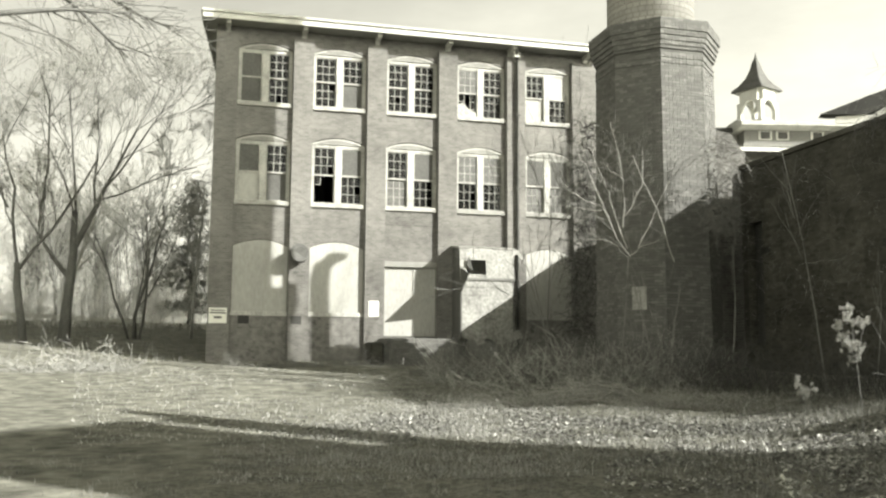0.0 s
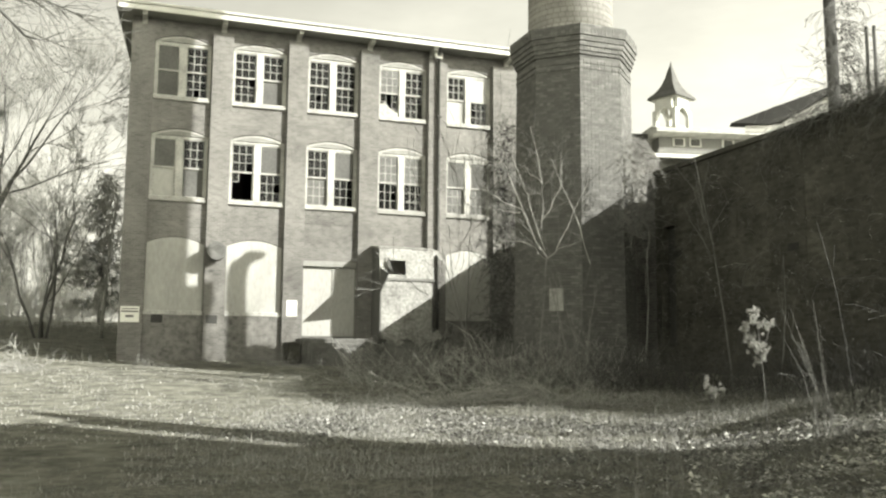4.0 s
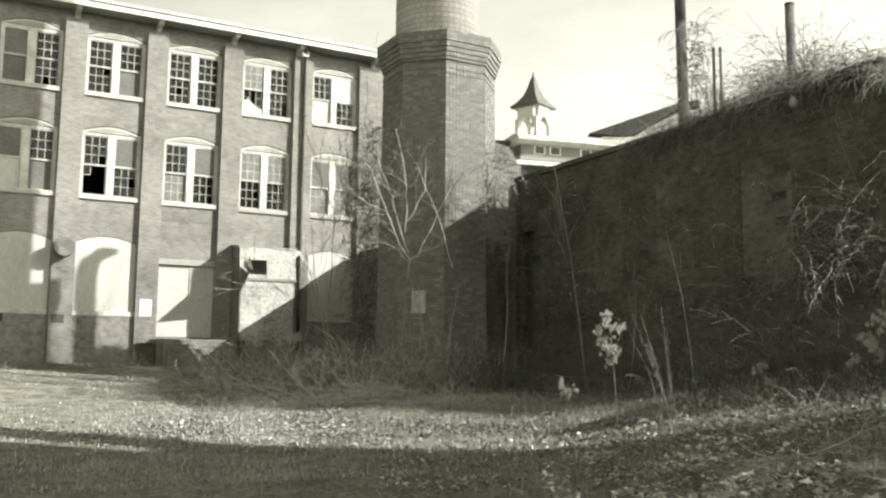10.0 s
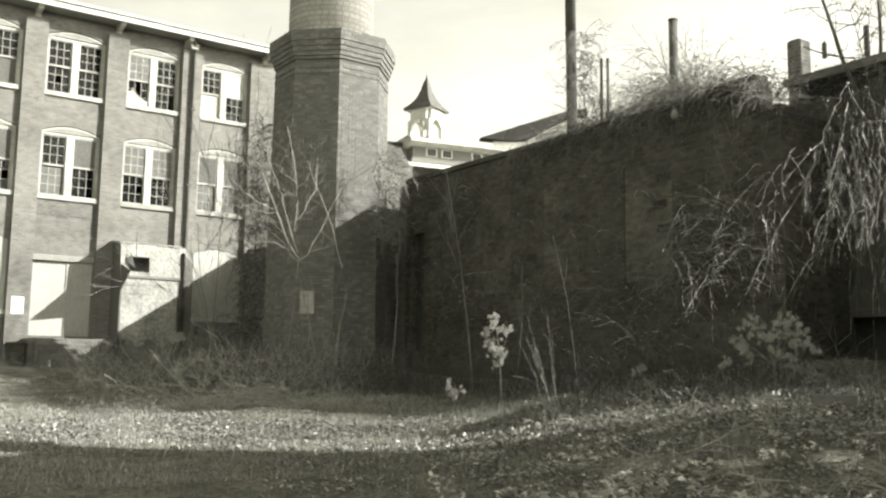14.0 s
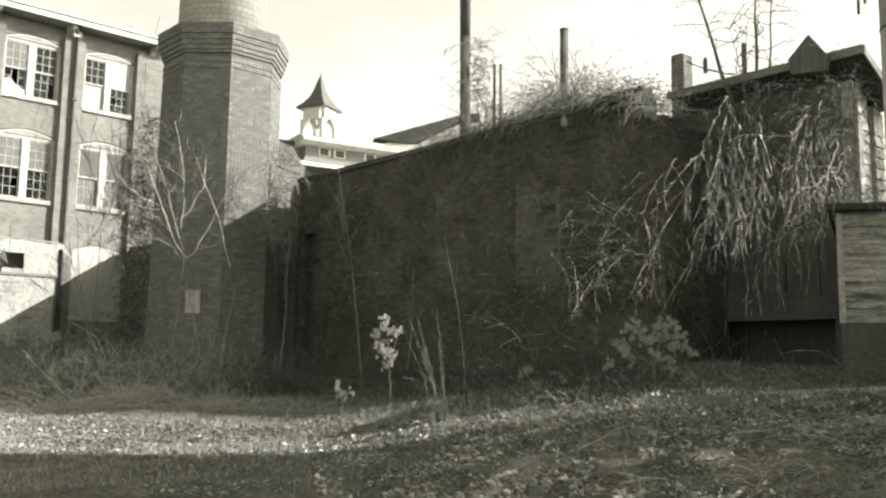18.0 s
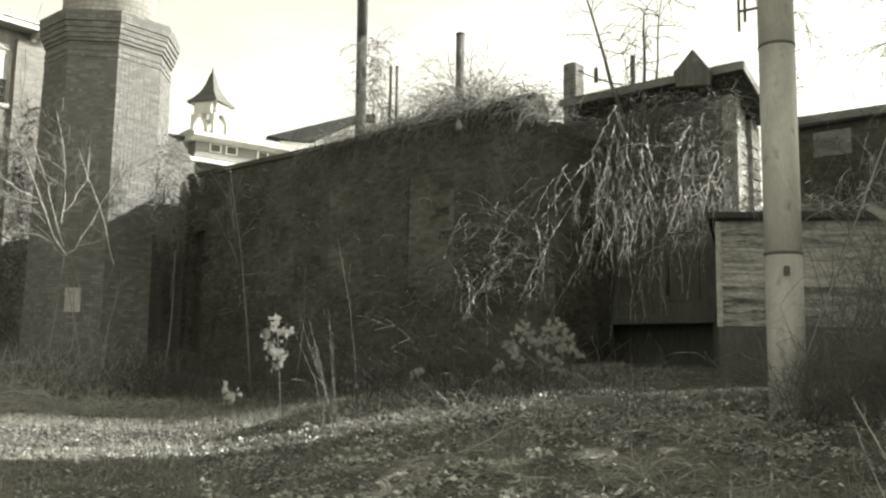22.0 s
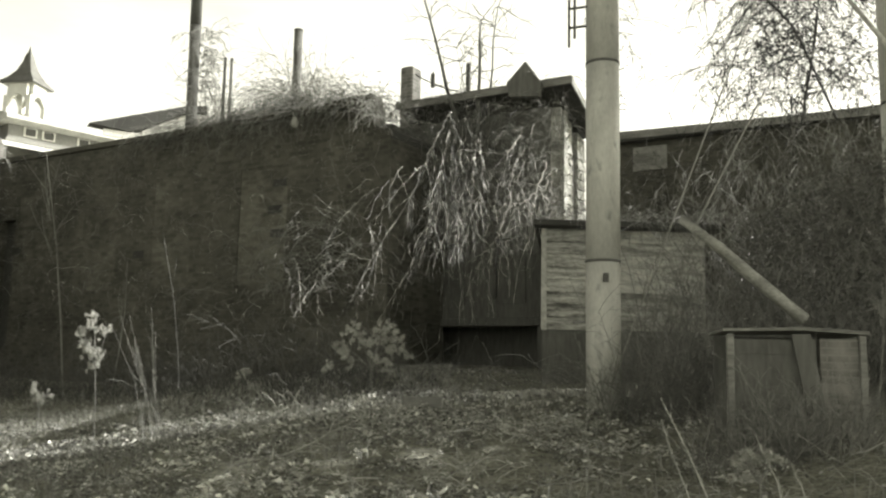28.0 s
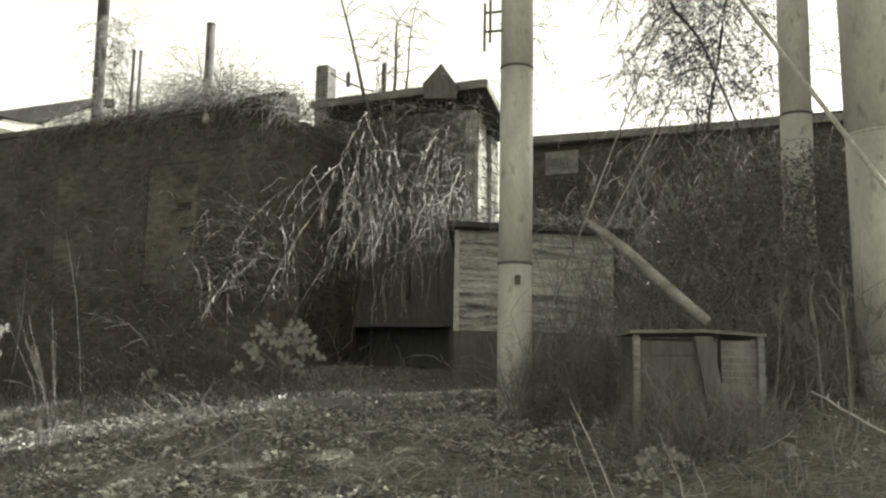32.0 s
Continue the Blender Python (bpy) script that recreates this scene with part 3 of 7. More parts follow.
def build_mill():
    mill = thing("mill", "three-storey red brick mill with piers, white cornice and broken sash windows", "factory", MILL_AT)
    holes, w = [], MB()
    for b, (u0, u1) in enumerate(BAYS):
        for z0, z1 in ((11.1, 13.2), (7.32, 9.64)):
            holes.append((u0, u1, z0, z1 + 0.25))
        holes.append((u0, u1, 3.15, 5.85) if b in (0, 1, 3, 4) else (u0 + 0.0, u1 - 0.0, 2.28, 4.95))
    holed_wall(w, 0.0, MILL_W, 0.4, MILL_TOP, BAY_V, BAY_V + 0.4, holes)
    part("front_wall", w, BRICK, mill)
    for b, (u0, u1) in enumerate(BAYS):
        for z1 in (13.2, 9.64) + ((5.6,) if b != 2 else ()):
            part("brick_arch", arch_fill(u0, u1, z1, 0.25, z1 + 0.25, BAY_V, BAY_V + 0.4), BRICK, mill)
    part("side_wall", MB().box(0, 0.4, BAY_V + 0.4, MILL_D, 0.4, MILL_TOP), BRICK, mill)
    part("side_wall", MB().box(MILL_W - 0.4, MILL_W, BAY_V + 0.4, MILL_D, 0.4, MILL_TOP), BRICK, mill)
    part("rear_wall", MB().box(0.402, MILL_W - 0.402, MILL_D - 0.4, MILL_D, 0.4, MILL_TOP), BRICK, mill)
    for u0, u1 in PIERS:
        part("pier", MB().box(u0 if u0 else 0.002, u1 if u1 < 15 else MILL_W - 0.002, PIER_V, BAY_V - 0.002, 0.4, 13.68), BRICK, mill)
    for z in (2.2, 6.2, 10.1):
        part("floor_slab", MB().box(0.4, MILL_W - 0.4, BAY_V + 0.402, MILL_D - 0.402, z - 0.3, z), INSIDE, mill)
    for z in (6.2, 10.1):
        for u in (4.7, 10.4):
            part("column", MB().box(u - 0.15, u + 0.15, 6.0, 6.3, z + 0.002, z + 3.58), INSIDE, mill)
    # roof and cornice
    part("roof", MB().box(0.0, MILL_W + 0.35, -0.68, MILL_D + 0.4, MILL_TOP + 0.08, MILL_TOP + 0.2), ROOFING, mill)
    part("eaves_return", MB().prism([(-0.5, -0.68), (-0.002, -0.68), (-0.002, 5.8)], MILL_TOP + 0.0, MILL_TOP + 0.2, axis=2), EAVES_GREY, mill)
    part("soffit", MB().box(0.0, MILL_W + 0.3, -0.62, -0.002 + BAY_V, MILL_TOP + 0.0, MILL_TOP + 0.078), EAVES_GREY, mill)
    part("fascia", MB().bevel_box(-0.52, MILL_W + 0.37, -0.76, -0.682, MILL_TOP - 0.04, MILL_TOP + 0.16, 0.012), PAINT, mill, "white painted cornice board")
    part("gutter", MB().prism([(-0.84, MILL_TOP + 0.17), (-0.7, MILL_TOP + 0.165), (-0.7, MILL_TOP + 0.25), (-0.86, MILL_TOP + 0.25)], -0.54, MILL_W + 0.4, axis=0), PAINT, mill)
    part("barge_board", MB().prism([(-0.58, -0.7), (-0.503, -0.7), (-0.006, 5.8), (-0.08, 5.8)], MILL_TOP - 0.04, MILL_TOP + 0.2, axis=2), EAVES_GREY, mill)
    for u in (0.42, 3.28, 6.14, 9.0, 11.62, 14.9):
        part("bracket", MB().prism([(-0.6, MILL_TOP - 0.005), (0.09, MILL_TOP - 0.005), (0.09, MILL_TOP - 0.36), (-0.02, MILL_TOP - 0.36), (-0.1, MILL_TOP - 0.2), (-0.55, MILL_TOP - 0.14)], u - 0.09, u + 0.09, axis=0), PAINT_WORN, mill)
    for level in (3, 2):
        for b in range(5):
            window(mill, b, level, STATE[level][b])
    # white boarding in the ground-floor bays, over limed brick
    for b in (0, 1, 3, 4):
        u0, u1 = BAYS[b]
        part("boarding", MB().prism([(u0 + 0.004, 3.152), (u1 - 0.004, 3.152)] + [(u, z - 0.005) for u, z in reversed(arch(u0 + 0.004, u1 - 0.004, 5.595, 0.24))], BAY_V + 0.02, BAY_V + 0.1, axis=1), BOARD, mill, "white boards filling an arched opening")
        part("ledge", MB().bevel_box(u0 - 0.02, u1 + 0.02, BAY_V - 0.07, BAY_V + 0.02, 3.0, 3.15, 0.015), PAINT_WORN, mill)
        part("plinth", MB().box(u0 + 0.01, u1 - 0.01, BAY_V - 0.05, BAY_V - 0.003, 0.5, 2.98), BRICK_LIMED, mill)
    # double door in the middle bay
    u0, u1 = BAYS[2]
    mid = 7.72
    dr = part("door", MB().box(u0 + 0.002, mid - 0.004, BAY_V + 0.08, BAY_V + 0.13, 2.3, 4.94), BOARD, mill, "tall white boarded double door")
    part("door_leaf", MB().box(mid + 0.004, u1 - 0.002, BAY_V + 0.08, BAY_V + 0.13, 2.3, 4.94), BOARD, dr)
    part("door_post", MB().box(mid - 0.02, mid + 0.02, BAY_V + 0.04, BAY_V + 0.078, 2.3, 4.94), PAINT_WORN, dr)
    part("lintel", MB().bevel_box(u0 - 0.1, u1 + 0.02, BAY_V - 0.08, BAY_V + 0.06, 4.96, 5.16, 0.015), STONE, dr)
    # downpipe
    pipe = MB().tube([(11.78, -0.45, 13.95), (11.8, -0.3, 13.75), (11.85, -0.2, 13.5), (11.87, -0.19, 6), (11.87, -0.19, 1.7)], [0.065] * 5, 8)
    part("downpipe", pipe, STEEL_RUST, mill, "dark iron downpipe", smooth=True)
    part("rainwater_head", MB().prism([(11.68, 13.62), (11.95, 13.62), (11.99, 13.84), (11.64, 13.84)], -0.34, -0.12, axis=1), PAINT_WORN, mill)
    for z in (5.0, 8.2, 11.2):
        part("pipe_clamp", MB().box(11.77, 11.97, -0.27, -0.102, z, z + 0.05), STEEL_RUST, mill)
    # rough patch of relaid brick below a window
    part("brick_patch", MB().box(6.54, 8.56, BAY_V - 0.012, BAY_V - 0.003, 6.55, 7.12), BRICK_OLD, mill, "rough darker patch of relaid brick")
    # vent openings in the plinth
    for u in (1.3, 3.2):
        part("vent", MB().box(u - 0.2, u + 0.2, -0.12 if u > 3 else 0.02, -0.102 if u > 3 else 0.048, 2.7, 3.0), ROOFING, mill)
    return mill


mill = build_mill()


# ---- octagonal chimney base with its round stack ----
TOWER_C = (5.95, 24.80)
TOWER_TURN = radians(-97.3)


def shaft_r(z):
    return float(np.interp(z, (0.6, 3.0, 9.74), (1.74, 1.70, 1.63)))


CORBELS = ((1.67, 0.1), (1.71, 0.12), (1.75, 0.13), (1.79, 0.15), (1.83, 0.3))


def build_tower():
    t = thing("chimney", "octagonal brick chimney base with corbelled lip and pale round block stack", "chimney", pose(TOWER_C[0], TOWER_C[1], 0))
    part("shaft", MB().lathe([(shaft_r(0.6) - 0.012, 0.6), (shaft_r(3.0) - 0.012, 3.0), (shaft_r(9.74) - 0.012, 9.74)], 8, turn=TOWER_TURN), MORTAR, t)
    z = 9.74
    for k, (r, h) in enumerate(CORBELS):
        part("corbel_course", MB().lathe([(r - 0.012, z), (r - 0.012, z + h - 0.002)], 8, turn=TOWER_TURN), MORTAR, t)
        z += h
    part("weathering", MB().lathe([(1.81, z), (1.3, z + 0.12)], 8, turn=TOWER_TURN), STONE, t)
    part("flue", MB().lathe([(1.22, z + 0.05), (1.2, 14), (1.17, 25.0), (1.3, 25.2), (1.3, 25.8)], 40, centre=(-0.08, 0.0)), BLOCK, t, "round stack of pale radial blocks", smooth=True)
    part("notice", MB().box(-0.19, 0.19, -0.01, 0.004, 2.92, 3.52), SASH_PAINT, t, "pale paper notice").matrix_local = pose(-0.85, -1.43, -0.13, 0, 0, -29.8)
    return t


MORTAR = mat("old_mortar", 0.15, 0.07, 0.95, 1.2, 30, 0.2)
CHIMNEY_BRICK = piece_mat("chimney_bricks", [(0.0, 0.125), (0.4, 0.145), (0.8, 0.165), (1.0, 0.21)], 0.9)
LOOSE_BRICK = mat("single_brick", 0.175, 0.13, 0.9, 0.8, 18, 0.2, per_object=0.3)


def lay_bricks(tower):
    """Bricks on the four faces of the octagon that show; those at eye-catching height are single parts."""
    br = random.Random(11)
    unit = MB().box(-0.104, 0.104, -0.012, 0.0, -0.033, 0.033).data("brick", LOOSE_BRICK)
    rest, singles = MB(), 0
    rows = [(1.5 + 0.078 * k, None) for k in range(105)]
    z = 9.74
    for r, h in CORBELS:
        n = max(1, round(h / 0.078))
        rows += [(z + h * (i + 0.5) / n, r) for i in range(n)]
        z += h
    for f, centre in enumerate((-164.8, -119.8, -74.8, -29.8)):
        a = radians(centre)
        out, along = Vector((math.cos(a), math.sin(a), 0)), Vector((-math.sin(a), math.cos(a), 0))
        for k, (zc, r) in enumerate(rows):
            rad = r or shaft_r(zc)
            half, apo = rad * math.sin(radians(22.5)), rad * math.cos(radians(22.5))
            header = k % 6 == 5 or (r is None and zc > 9.3 and k % 2)
            w = 0.108 if header else 0.22
            u = -half - (0.0 if k % 2 else w / 2)
            while u < half - 0.02:
                u0, u1 = max(u, -half) + 0.005, min(u + w, half) - 0.005
                u += w
                if u1 - u0 < 0.03:
                    continue
                proud = br.uniform(-0.004, 0.005) + (0.02 if header and r is None and zc > 9.3 else 0.0)
                if f in (1, 2) and r is None and 6.2 < zc < 8.6 and not header and u1 - u0 > 0.2 and singles < 300:
                    singles += 1
                    ob = new("brick", unit)
                    ob.parent = tower
                    p = out * (apo + proud) + along * ((u0 + u1) / 2)
                    ob.matrix_local = pose(p.x, p.y, zc + br.uniform(-0.002, 0.002), br.uniform(-0.6, 0.6), 0, centre + 90)
                    continue
                n = len(rest.v)
                hh = 0.033 + br.uniform(-0.003, 0.003)
                for d in (apo - 0.013, apo + proud):
                    for uu, zz in ((u0, zc - hh), (u1, zc - hh), (u1, zc + hh), (u0, zc + hh)):
                        p = out * d + along * uu
                        rest.v.append((p.x, p.y, zz))
                rest.f += [tuple(n + i for i in q) for q in ((4, 5, 6, 7), (0, 1, 5, 4), (1, 2, 6, 5), (2, 3, 7, 6), (3, 0, 4, 7))]
    part("brickwork", rest, CHIMNEY_BRICK, tower, "weathered bricks of the chimney faces")["kind"] = "stuff"


chimney = build_tower()

# vent stack hidden behind the chimney; it throws its hooked shadow on the mill front
vs = thing("vent_stack", "rusty vent stack with a bent cowl behind the chimney", "pipe", pose(7.0, 27.0, 0, 0, 0, 14))
part("pipe", MB().tube([(0, 0, 1.0), (0, 0, 5.5), (0, 0, 11.0)], [0.27, 0.27, 0.27], 16), STEEL_RUST, vs, smooth=True)
part("cowl", MB().tube([(0, 0, 10.8), (0.1, 0, 11.25), (0.4, 0, 11.52), (0.95, 0, 11.65)], [0.28, 0.28, 0.24, 0.1], 16), STEEL_RUST, vs, smooth=True)


# ---- the long dark boiler-house wall; x runs from the chimney towards the camera, y away from the yard ----
WALL_AT = pose(8.24, 24.66, 0, 0, 0, 14 - 90)


# the engine house is set further back and is larger
BACK = Matrix.Translation((0, 0, 1.6)) @ Matrix.Scale(1.2, 4) @ Matrix.Translation((0, 0, -1.6))
ENGINE_AT = BACK @ WALL_AT


def build_boiler_house():
    h = thing("boiler_house", "long low dark brick boiler house with bricked-up windows and creepers", "building", WALL_AT)
    w = MB()
    arches = [(1.1, 2.3), (3.6, 4.8), (6.0, 7.2), (8.6, 9.9), ]
    holes = [(a, b, 3.3, 5.75) for a, b in arches] + [(0.25, 0.95, 1.9, 5.2), (13.0, 14.08, 2.78, 3.9)]
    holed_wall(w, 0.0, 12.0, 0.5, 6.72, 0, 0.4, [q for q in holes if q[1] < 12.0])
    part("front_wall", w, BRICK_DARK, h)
    for a, b in arches:
        part("brick_infill", MB().box(a + 0.002, b - 0.002, 0.006 if a < 8 else 0.016, 0.3, 3.302, 5.748), BRICK_WORN if a < 8 else BRICK_FADED, h)
    # holes are shallow dark blocks; the shade inside is put in as colour
    HOLE_SHADE = mat("hole_shade", 0.06, 0.03, 0.9, 2, 20, 0.0)
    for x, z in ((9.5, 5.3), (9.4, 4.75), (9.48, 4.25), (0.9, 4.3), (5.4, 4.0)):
        part("putlog_hole", MB().box(x, x + 0.35, -0.004 if x < 8 else 0.01, 0.035, z, z + 0.17), HOLE_SHADE, h)
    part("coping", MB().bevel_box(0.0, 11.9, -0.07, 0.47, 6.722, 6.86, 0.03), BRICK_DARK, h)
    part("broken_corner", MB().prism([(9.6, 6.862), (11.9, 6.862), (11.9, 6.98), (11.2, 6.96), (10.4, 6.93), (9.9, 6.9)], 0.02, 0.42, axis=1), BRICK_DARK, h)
    part("roof", MB().box(0.0, 12.0, 0.402, 9.0, 6.1, 6.4), ROOFING, h)
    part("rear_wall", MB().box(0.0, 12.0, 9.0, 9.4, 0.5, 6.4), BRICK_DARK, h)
    part("end_wall", MB().box(-0.4, -0.002, 0.0, 9.4, 0.5, 6.7), BRICK_OLD, h)
    part("stub_tower", MB().prism([(-0.1, 0.5), (0.95, 0.5), (0.95, 7.5), (0.5, 8.1), (-0.1, 8.2)], -2.7, -1.2, axis=0), BRICK_OLD, h, "square brick stub beside the chimney")
    part("link_wall", MB().box(-11.8, -2.702, 0.0, 0.4, 0.5, 5.85), BRICK_OLD, h)
    part("link_roof", MB().box(-11.8, -2.702, 0.402, 6.0, 5.5, 5.7), ROOFING, h)
    k = 12.42
    back = WALL_AT.inverted() @ BACK @ WALL_AT @ Vector((k, 0, 0))
    part("brick_return", MB().prism([(12.001, 0.003), (k, 0.003), (back.x, back.y), (12.001, back.y)], 0.5, 6.22, axis=2), BRICK_DARK, h, "brick return joining the engine house")
    # opening in the corner by the chimney: a dark panel gives its shade
    part("opening_shade", MB().box(0.252, 0.948, 0.25, 0.39, 1.9, 5.198), INSIDE, h)
    return h


BRICK_WORN = brick_mat("worn_brick", 0.125, 0.072, 0.105, row=0.1, joint=0.014, stain=0.6, stain_scale=0.9, tone=0.82)
BRICK_FADED = brick_mat("faded_brick", 0.16, 0.095, 0.14, row=0.1, joint=0.014, stain=0.6, stain_scale=0.8, tone=0.82)
boiler_house = build_boiler_house()


def build_gable_house():
    """The slightly taller wooden part at the near end, with a low roof and a white end wall."""
    h = thing("engine_house", "dark wooden engine house under creepers, with a flaking white end", "building", ENGINE_AT)
    w = MB()
    holed_wall(w, 12.42, 15.75, 2.54, 6.18, 0.0, 0.25, [(13.0, 14.1, 2.78, 3.95), (14.6, 15.3, 2.78, 4.0)])
    part("front_wall", w, BLACK_WOOD, h)
    part("sill_beam", MB().bevel_box(12.43, 15.74, -0.03, 0.28, 2.4, 2.538, 0.015), DARK_WOOD, h)
    for x in (12.45, 15.5):
        part("corner_prop", MB().bevel_box(x, x + 0.22, 0.02, 0.24, 0.9, 2.398, 0.01), BLACK_WOOD, h)
    part("brick_return", MB().box(12.0006, 12.4194, 0.003, 0.35, 0.9, 6.3), BRICK_DARK, h)
    part("end_wall", MB().box(12.42, 12.65, 0.252, 1.1, 0.9, 5.7), DARK_WOOD, h)
    z = 0.9
    while z < 5.4:
        part("clapboard", MB().prism([(15.752, z + 0.002), (15.95, z + 0.002), (15.925, z + 0.178), (15.752, z + 0.178)], 0.0, 0.5, axis=1), PEELING, h)
        part("clapboard", MB().prism([(15.752, z + 0.002), (15.95, z + 0.002), (15.925, z + 0.178), (15.752, z + 0.178)], 0.75, 1.1, axis=1), PEELING, h)
        z += 0.18
    part("end_door", MB().box(15.8, 15.88, 0.502, 0.748, 0.9, 5.4), DARK_WOOD, h)
    part("rear_wall", MB().box(12.65, 15.75, 0.9, 1.1, 0.9, 5.8), DARK_WOOD, h)
    part("roof", MB().prism([(-0.42, 6.4), (0.3, 6.06), (1.2, 5.88), (1.2, 5.96), (0.3, 6.14), (-0.45, 6.48)], 12.85, 16.3, axis=0), ROOFING, h)
    part("eaves_board", MB().bevel_box(12.83, 16.32, -0.5, -0.455, 6.38, 6.52, 0.01), GREY_WOOD, h)
    part("verge_board", MB().prism([(-0.5, 6.36), (0.3, 5.98), (1.2, 5.8), (1.2, 5.94), (0.3, 6.12), (-0.5, 6.5)], 16.322, 16.35, axis=0), GREY_WOOD, h)
    part("end_gable", MB().prism([(0.0, 5.4), (0.5, 5.4), (0.5, 5.98), (0.3, 6.02), (0.0, 6.16)], 15.752, 15.93, axis=0), PEELING, h)
    part("end_gable", MB().prism([(0.75, 5.4), (1.1, 5.4), (1.1, 5.8), (0.75, 5.88)], 15.752, 15.93, axis=0), PEELING, h)
    part("corner_post", MB().box(15.952, 16.0, 0.0, 0.16, 0.9, 6.1), PEELING, h)
    part("hood", MB().prism([(15.2, 6.52), (15.24, 6.26), (15.8, 6.2), (15.84, 6.42), (15.54, 6.84)], -0.62, -0.53, axis=1), DARK_WOOD, h, "dark pointed board above the eaves")
    part("chimney_stub", MB().bevel_box(12.42, 12.7, 0.25, 0.6, 6.1, 7.5, 0.03), BRICK_LIMED, h)
    part("vent_pipe", MB().tube([(13.7, 0.7, 5.8), (13.7, 0.7, 7.5)], [0.05, 0.05], 8), STEEL_RUST, h)
    for a, b, z0, z1 in ((13.0, 14.1, 2.78, 3.95), (14.6, 15.3, 2.78, 4.0)):
        f = MB().box(a, a + 0.08, -0.03, 0.1, z0, z1).box(b - 0.08, b, -0.03, 0.1, z0, z1)
        f.box(a + 0.08, b - 0.08, -0.03, 0.1, z0, z0 + 0.08).box(a + 0.08, b - 0.08, -0.03, 0.1, z1 - 0.08, z1)
        frame_ = part("window", f, DARK_WOOD, h, "bare wooden window frame")
        part("board", MB().box(a + 0.082, b - 0.082, 0.12, 0.15, z0 + 0.082, z1 - 0.082), DARK_WOOD, frame_)
    return h


engine_house = build_gable_house()


# ---- leaning clapboard shed, steel stacks and the far wall on the near side ----
def build_shed():
    at = pose(11.76, 9.31, 0, 0, 0, -42)
    s = thing("shed", "small clapboard shed with flaking white paint and a sagging flat roof", "shed", at)
    # unseen rear added to the body, to keep sun off the ground behind
    part("body", MB().prism([(0.02, 0.03), (2.75, 0.03), (2.75, 4.6), (0.95, 4.6)], 0.8, 4.0, axis=2), DARK_WOOD, s)
    n = 8
    z = 2.32
    h = (4.0 - z) / n
    for k in range(n):
        x = 0.0
        for L in (random.uniform(1.0, 1.6), 9):
            x1 = min(2.75, x + L)
            part("clapboard", MB().prism([(-0.022, z + 0.004), (0.028, z + 0.004), (0.028, z + h + 0.01), (0.008, z + h + 0.01)], x + 0.002, x1 - 0.003, axis=0), CLAP, s)
            x = x1
        z += h
    part("lower_wall", MB().box(0, 2.75, 0.0, 0.028, 0.8, 2.31), DARK_WOOD, s)
    part("corner_board", MB().box(-0.03, 0.06, -0.04, -0.024, 2.31, 4.0), PAINT_WORN, s)
    part("roof", MB().prism([(-0.2, -0.3), (3.0, -0.3), (3.0, 4.7), (0.8, 4.7)], 4.02, 4.11, axis=2), ROOFING, s)
    return s


CLAP = mat("flaking_clapboard", 0.62, 0.1, 0.85, 3.2, 20, 0.3, per_object=0.12, stretch=(0.5, 0.5, 4.0), mix=0.6)
build_shed()


def build_stack(x, y, r, z1, lean=(0, 0), bands=(), name="steel_stack", label="", material=None):
    z0 = gz(x, y) - 0.3
    at = pose(x, y, z0)
    s = thing(name, label, "stack", at)
    h = z1 - z0
    P = lambda z: (lean[0] * z, lean[1] * z, z)
    zs = [0] + [b - z0 for b in bands] + [h]
    for a, b in zip(zs, zs[1:]):
        part("section", MB().tube([P(a), P(b - 0.004)], [r, r * 0.995], 28), material or STEEL_PALE, s, smooth=False)
        if b == h:
            part("rim", MB().tube([P(b), P(b + 0.05)], [r * 1.06] * 2, 28), material or STEEL_RUST, s, "rolled rim")
        if b < h:
            part("band", MB().tube([P(b - 0.02), P(b + 0.02)], [r * (1.025 if r < 0.4 else 1.008)] * 2, 28), STEEL_RUST if r < 0.4 else STEEL_PALE, s)
    for c in s.children:
        c.data.polygons.foreach_set("use_smooth", [len(p.vertices) == 4 for p in c.data.polygons])
    return s


def spot(az, d):
    return d * math.sin(radians(az)), d * math.cos(radians(az))


near_stack = build_stack(*spot(55.42, 13.0), 0.246, 9.5, (0.012, 0.009), (3.2, 6.15), label="tall pale steel stack with riveted bands, standing in the yard")
bk = MB().tube([(-0.5, 0.1, 0.5), (-0.5, 0.1, 1.25)], [0.02] * 2, 6).tube([(-0.42, 0.05, 0.62), (-0.42, 0.05, 1.3)], [0.02] * 2, 6)
bk.tube([(-0.5, 0.1, 0.8), (-0.2, 0.0, 0.8)], [0.02] * 2, 6).tube([(-0.5, 0.1, 1.1), (-0.2, 0.0, 1.1)], [0.02] * 2, 6)
part("bracket", bk, STEEL_RUST, near_stack, "rusty ladder bracket").matrix_local = pose(0.02, 0.0, 5.1, 0, 0, -50)
part("rust_patch", MB().bevel_box(-0.04, 0.04, -0.02, 0.02, 0, 0.13, 0.01), STEEL_RUST, near_stack, "rusty bolt plate").matrix_local = pose(-0.19, -0.175, 2.05, 0, 0, -48)
build_stack(*spot(77.45, 12.0), 0.405, 9.5, (-0.0036, 0.016), (1.9, 4.6), label="thick pale steel stack beside the shed")
build_stack(*spot(72.6, 15.4), 0.25, 11, (0, 0), (5.9,), label="weathered steel stack in front of the dark shed wall")
build_stack(*spot(29.25, 21.5), 0.13, 16, (-0.012, 0), (9.6,), label="dark pipe rising behind the parapet", material=STEEL_RUST)
build_stack(*spot(35.5, 24.0), 0.12, 10.72, (0, 0), (), label="short dark vent pipe behind the parapet", material=STEEL_RUST)
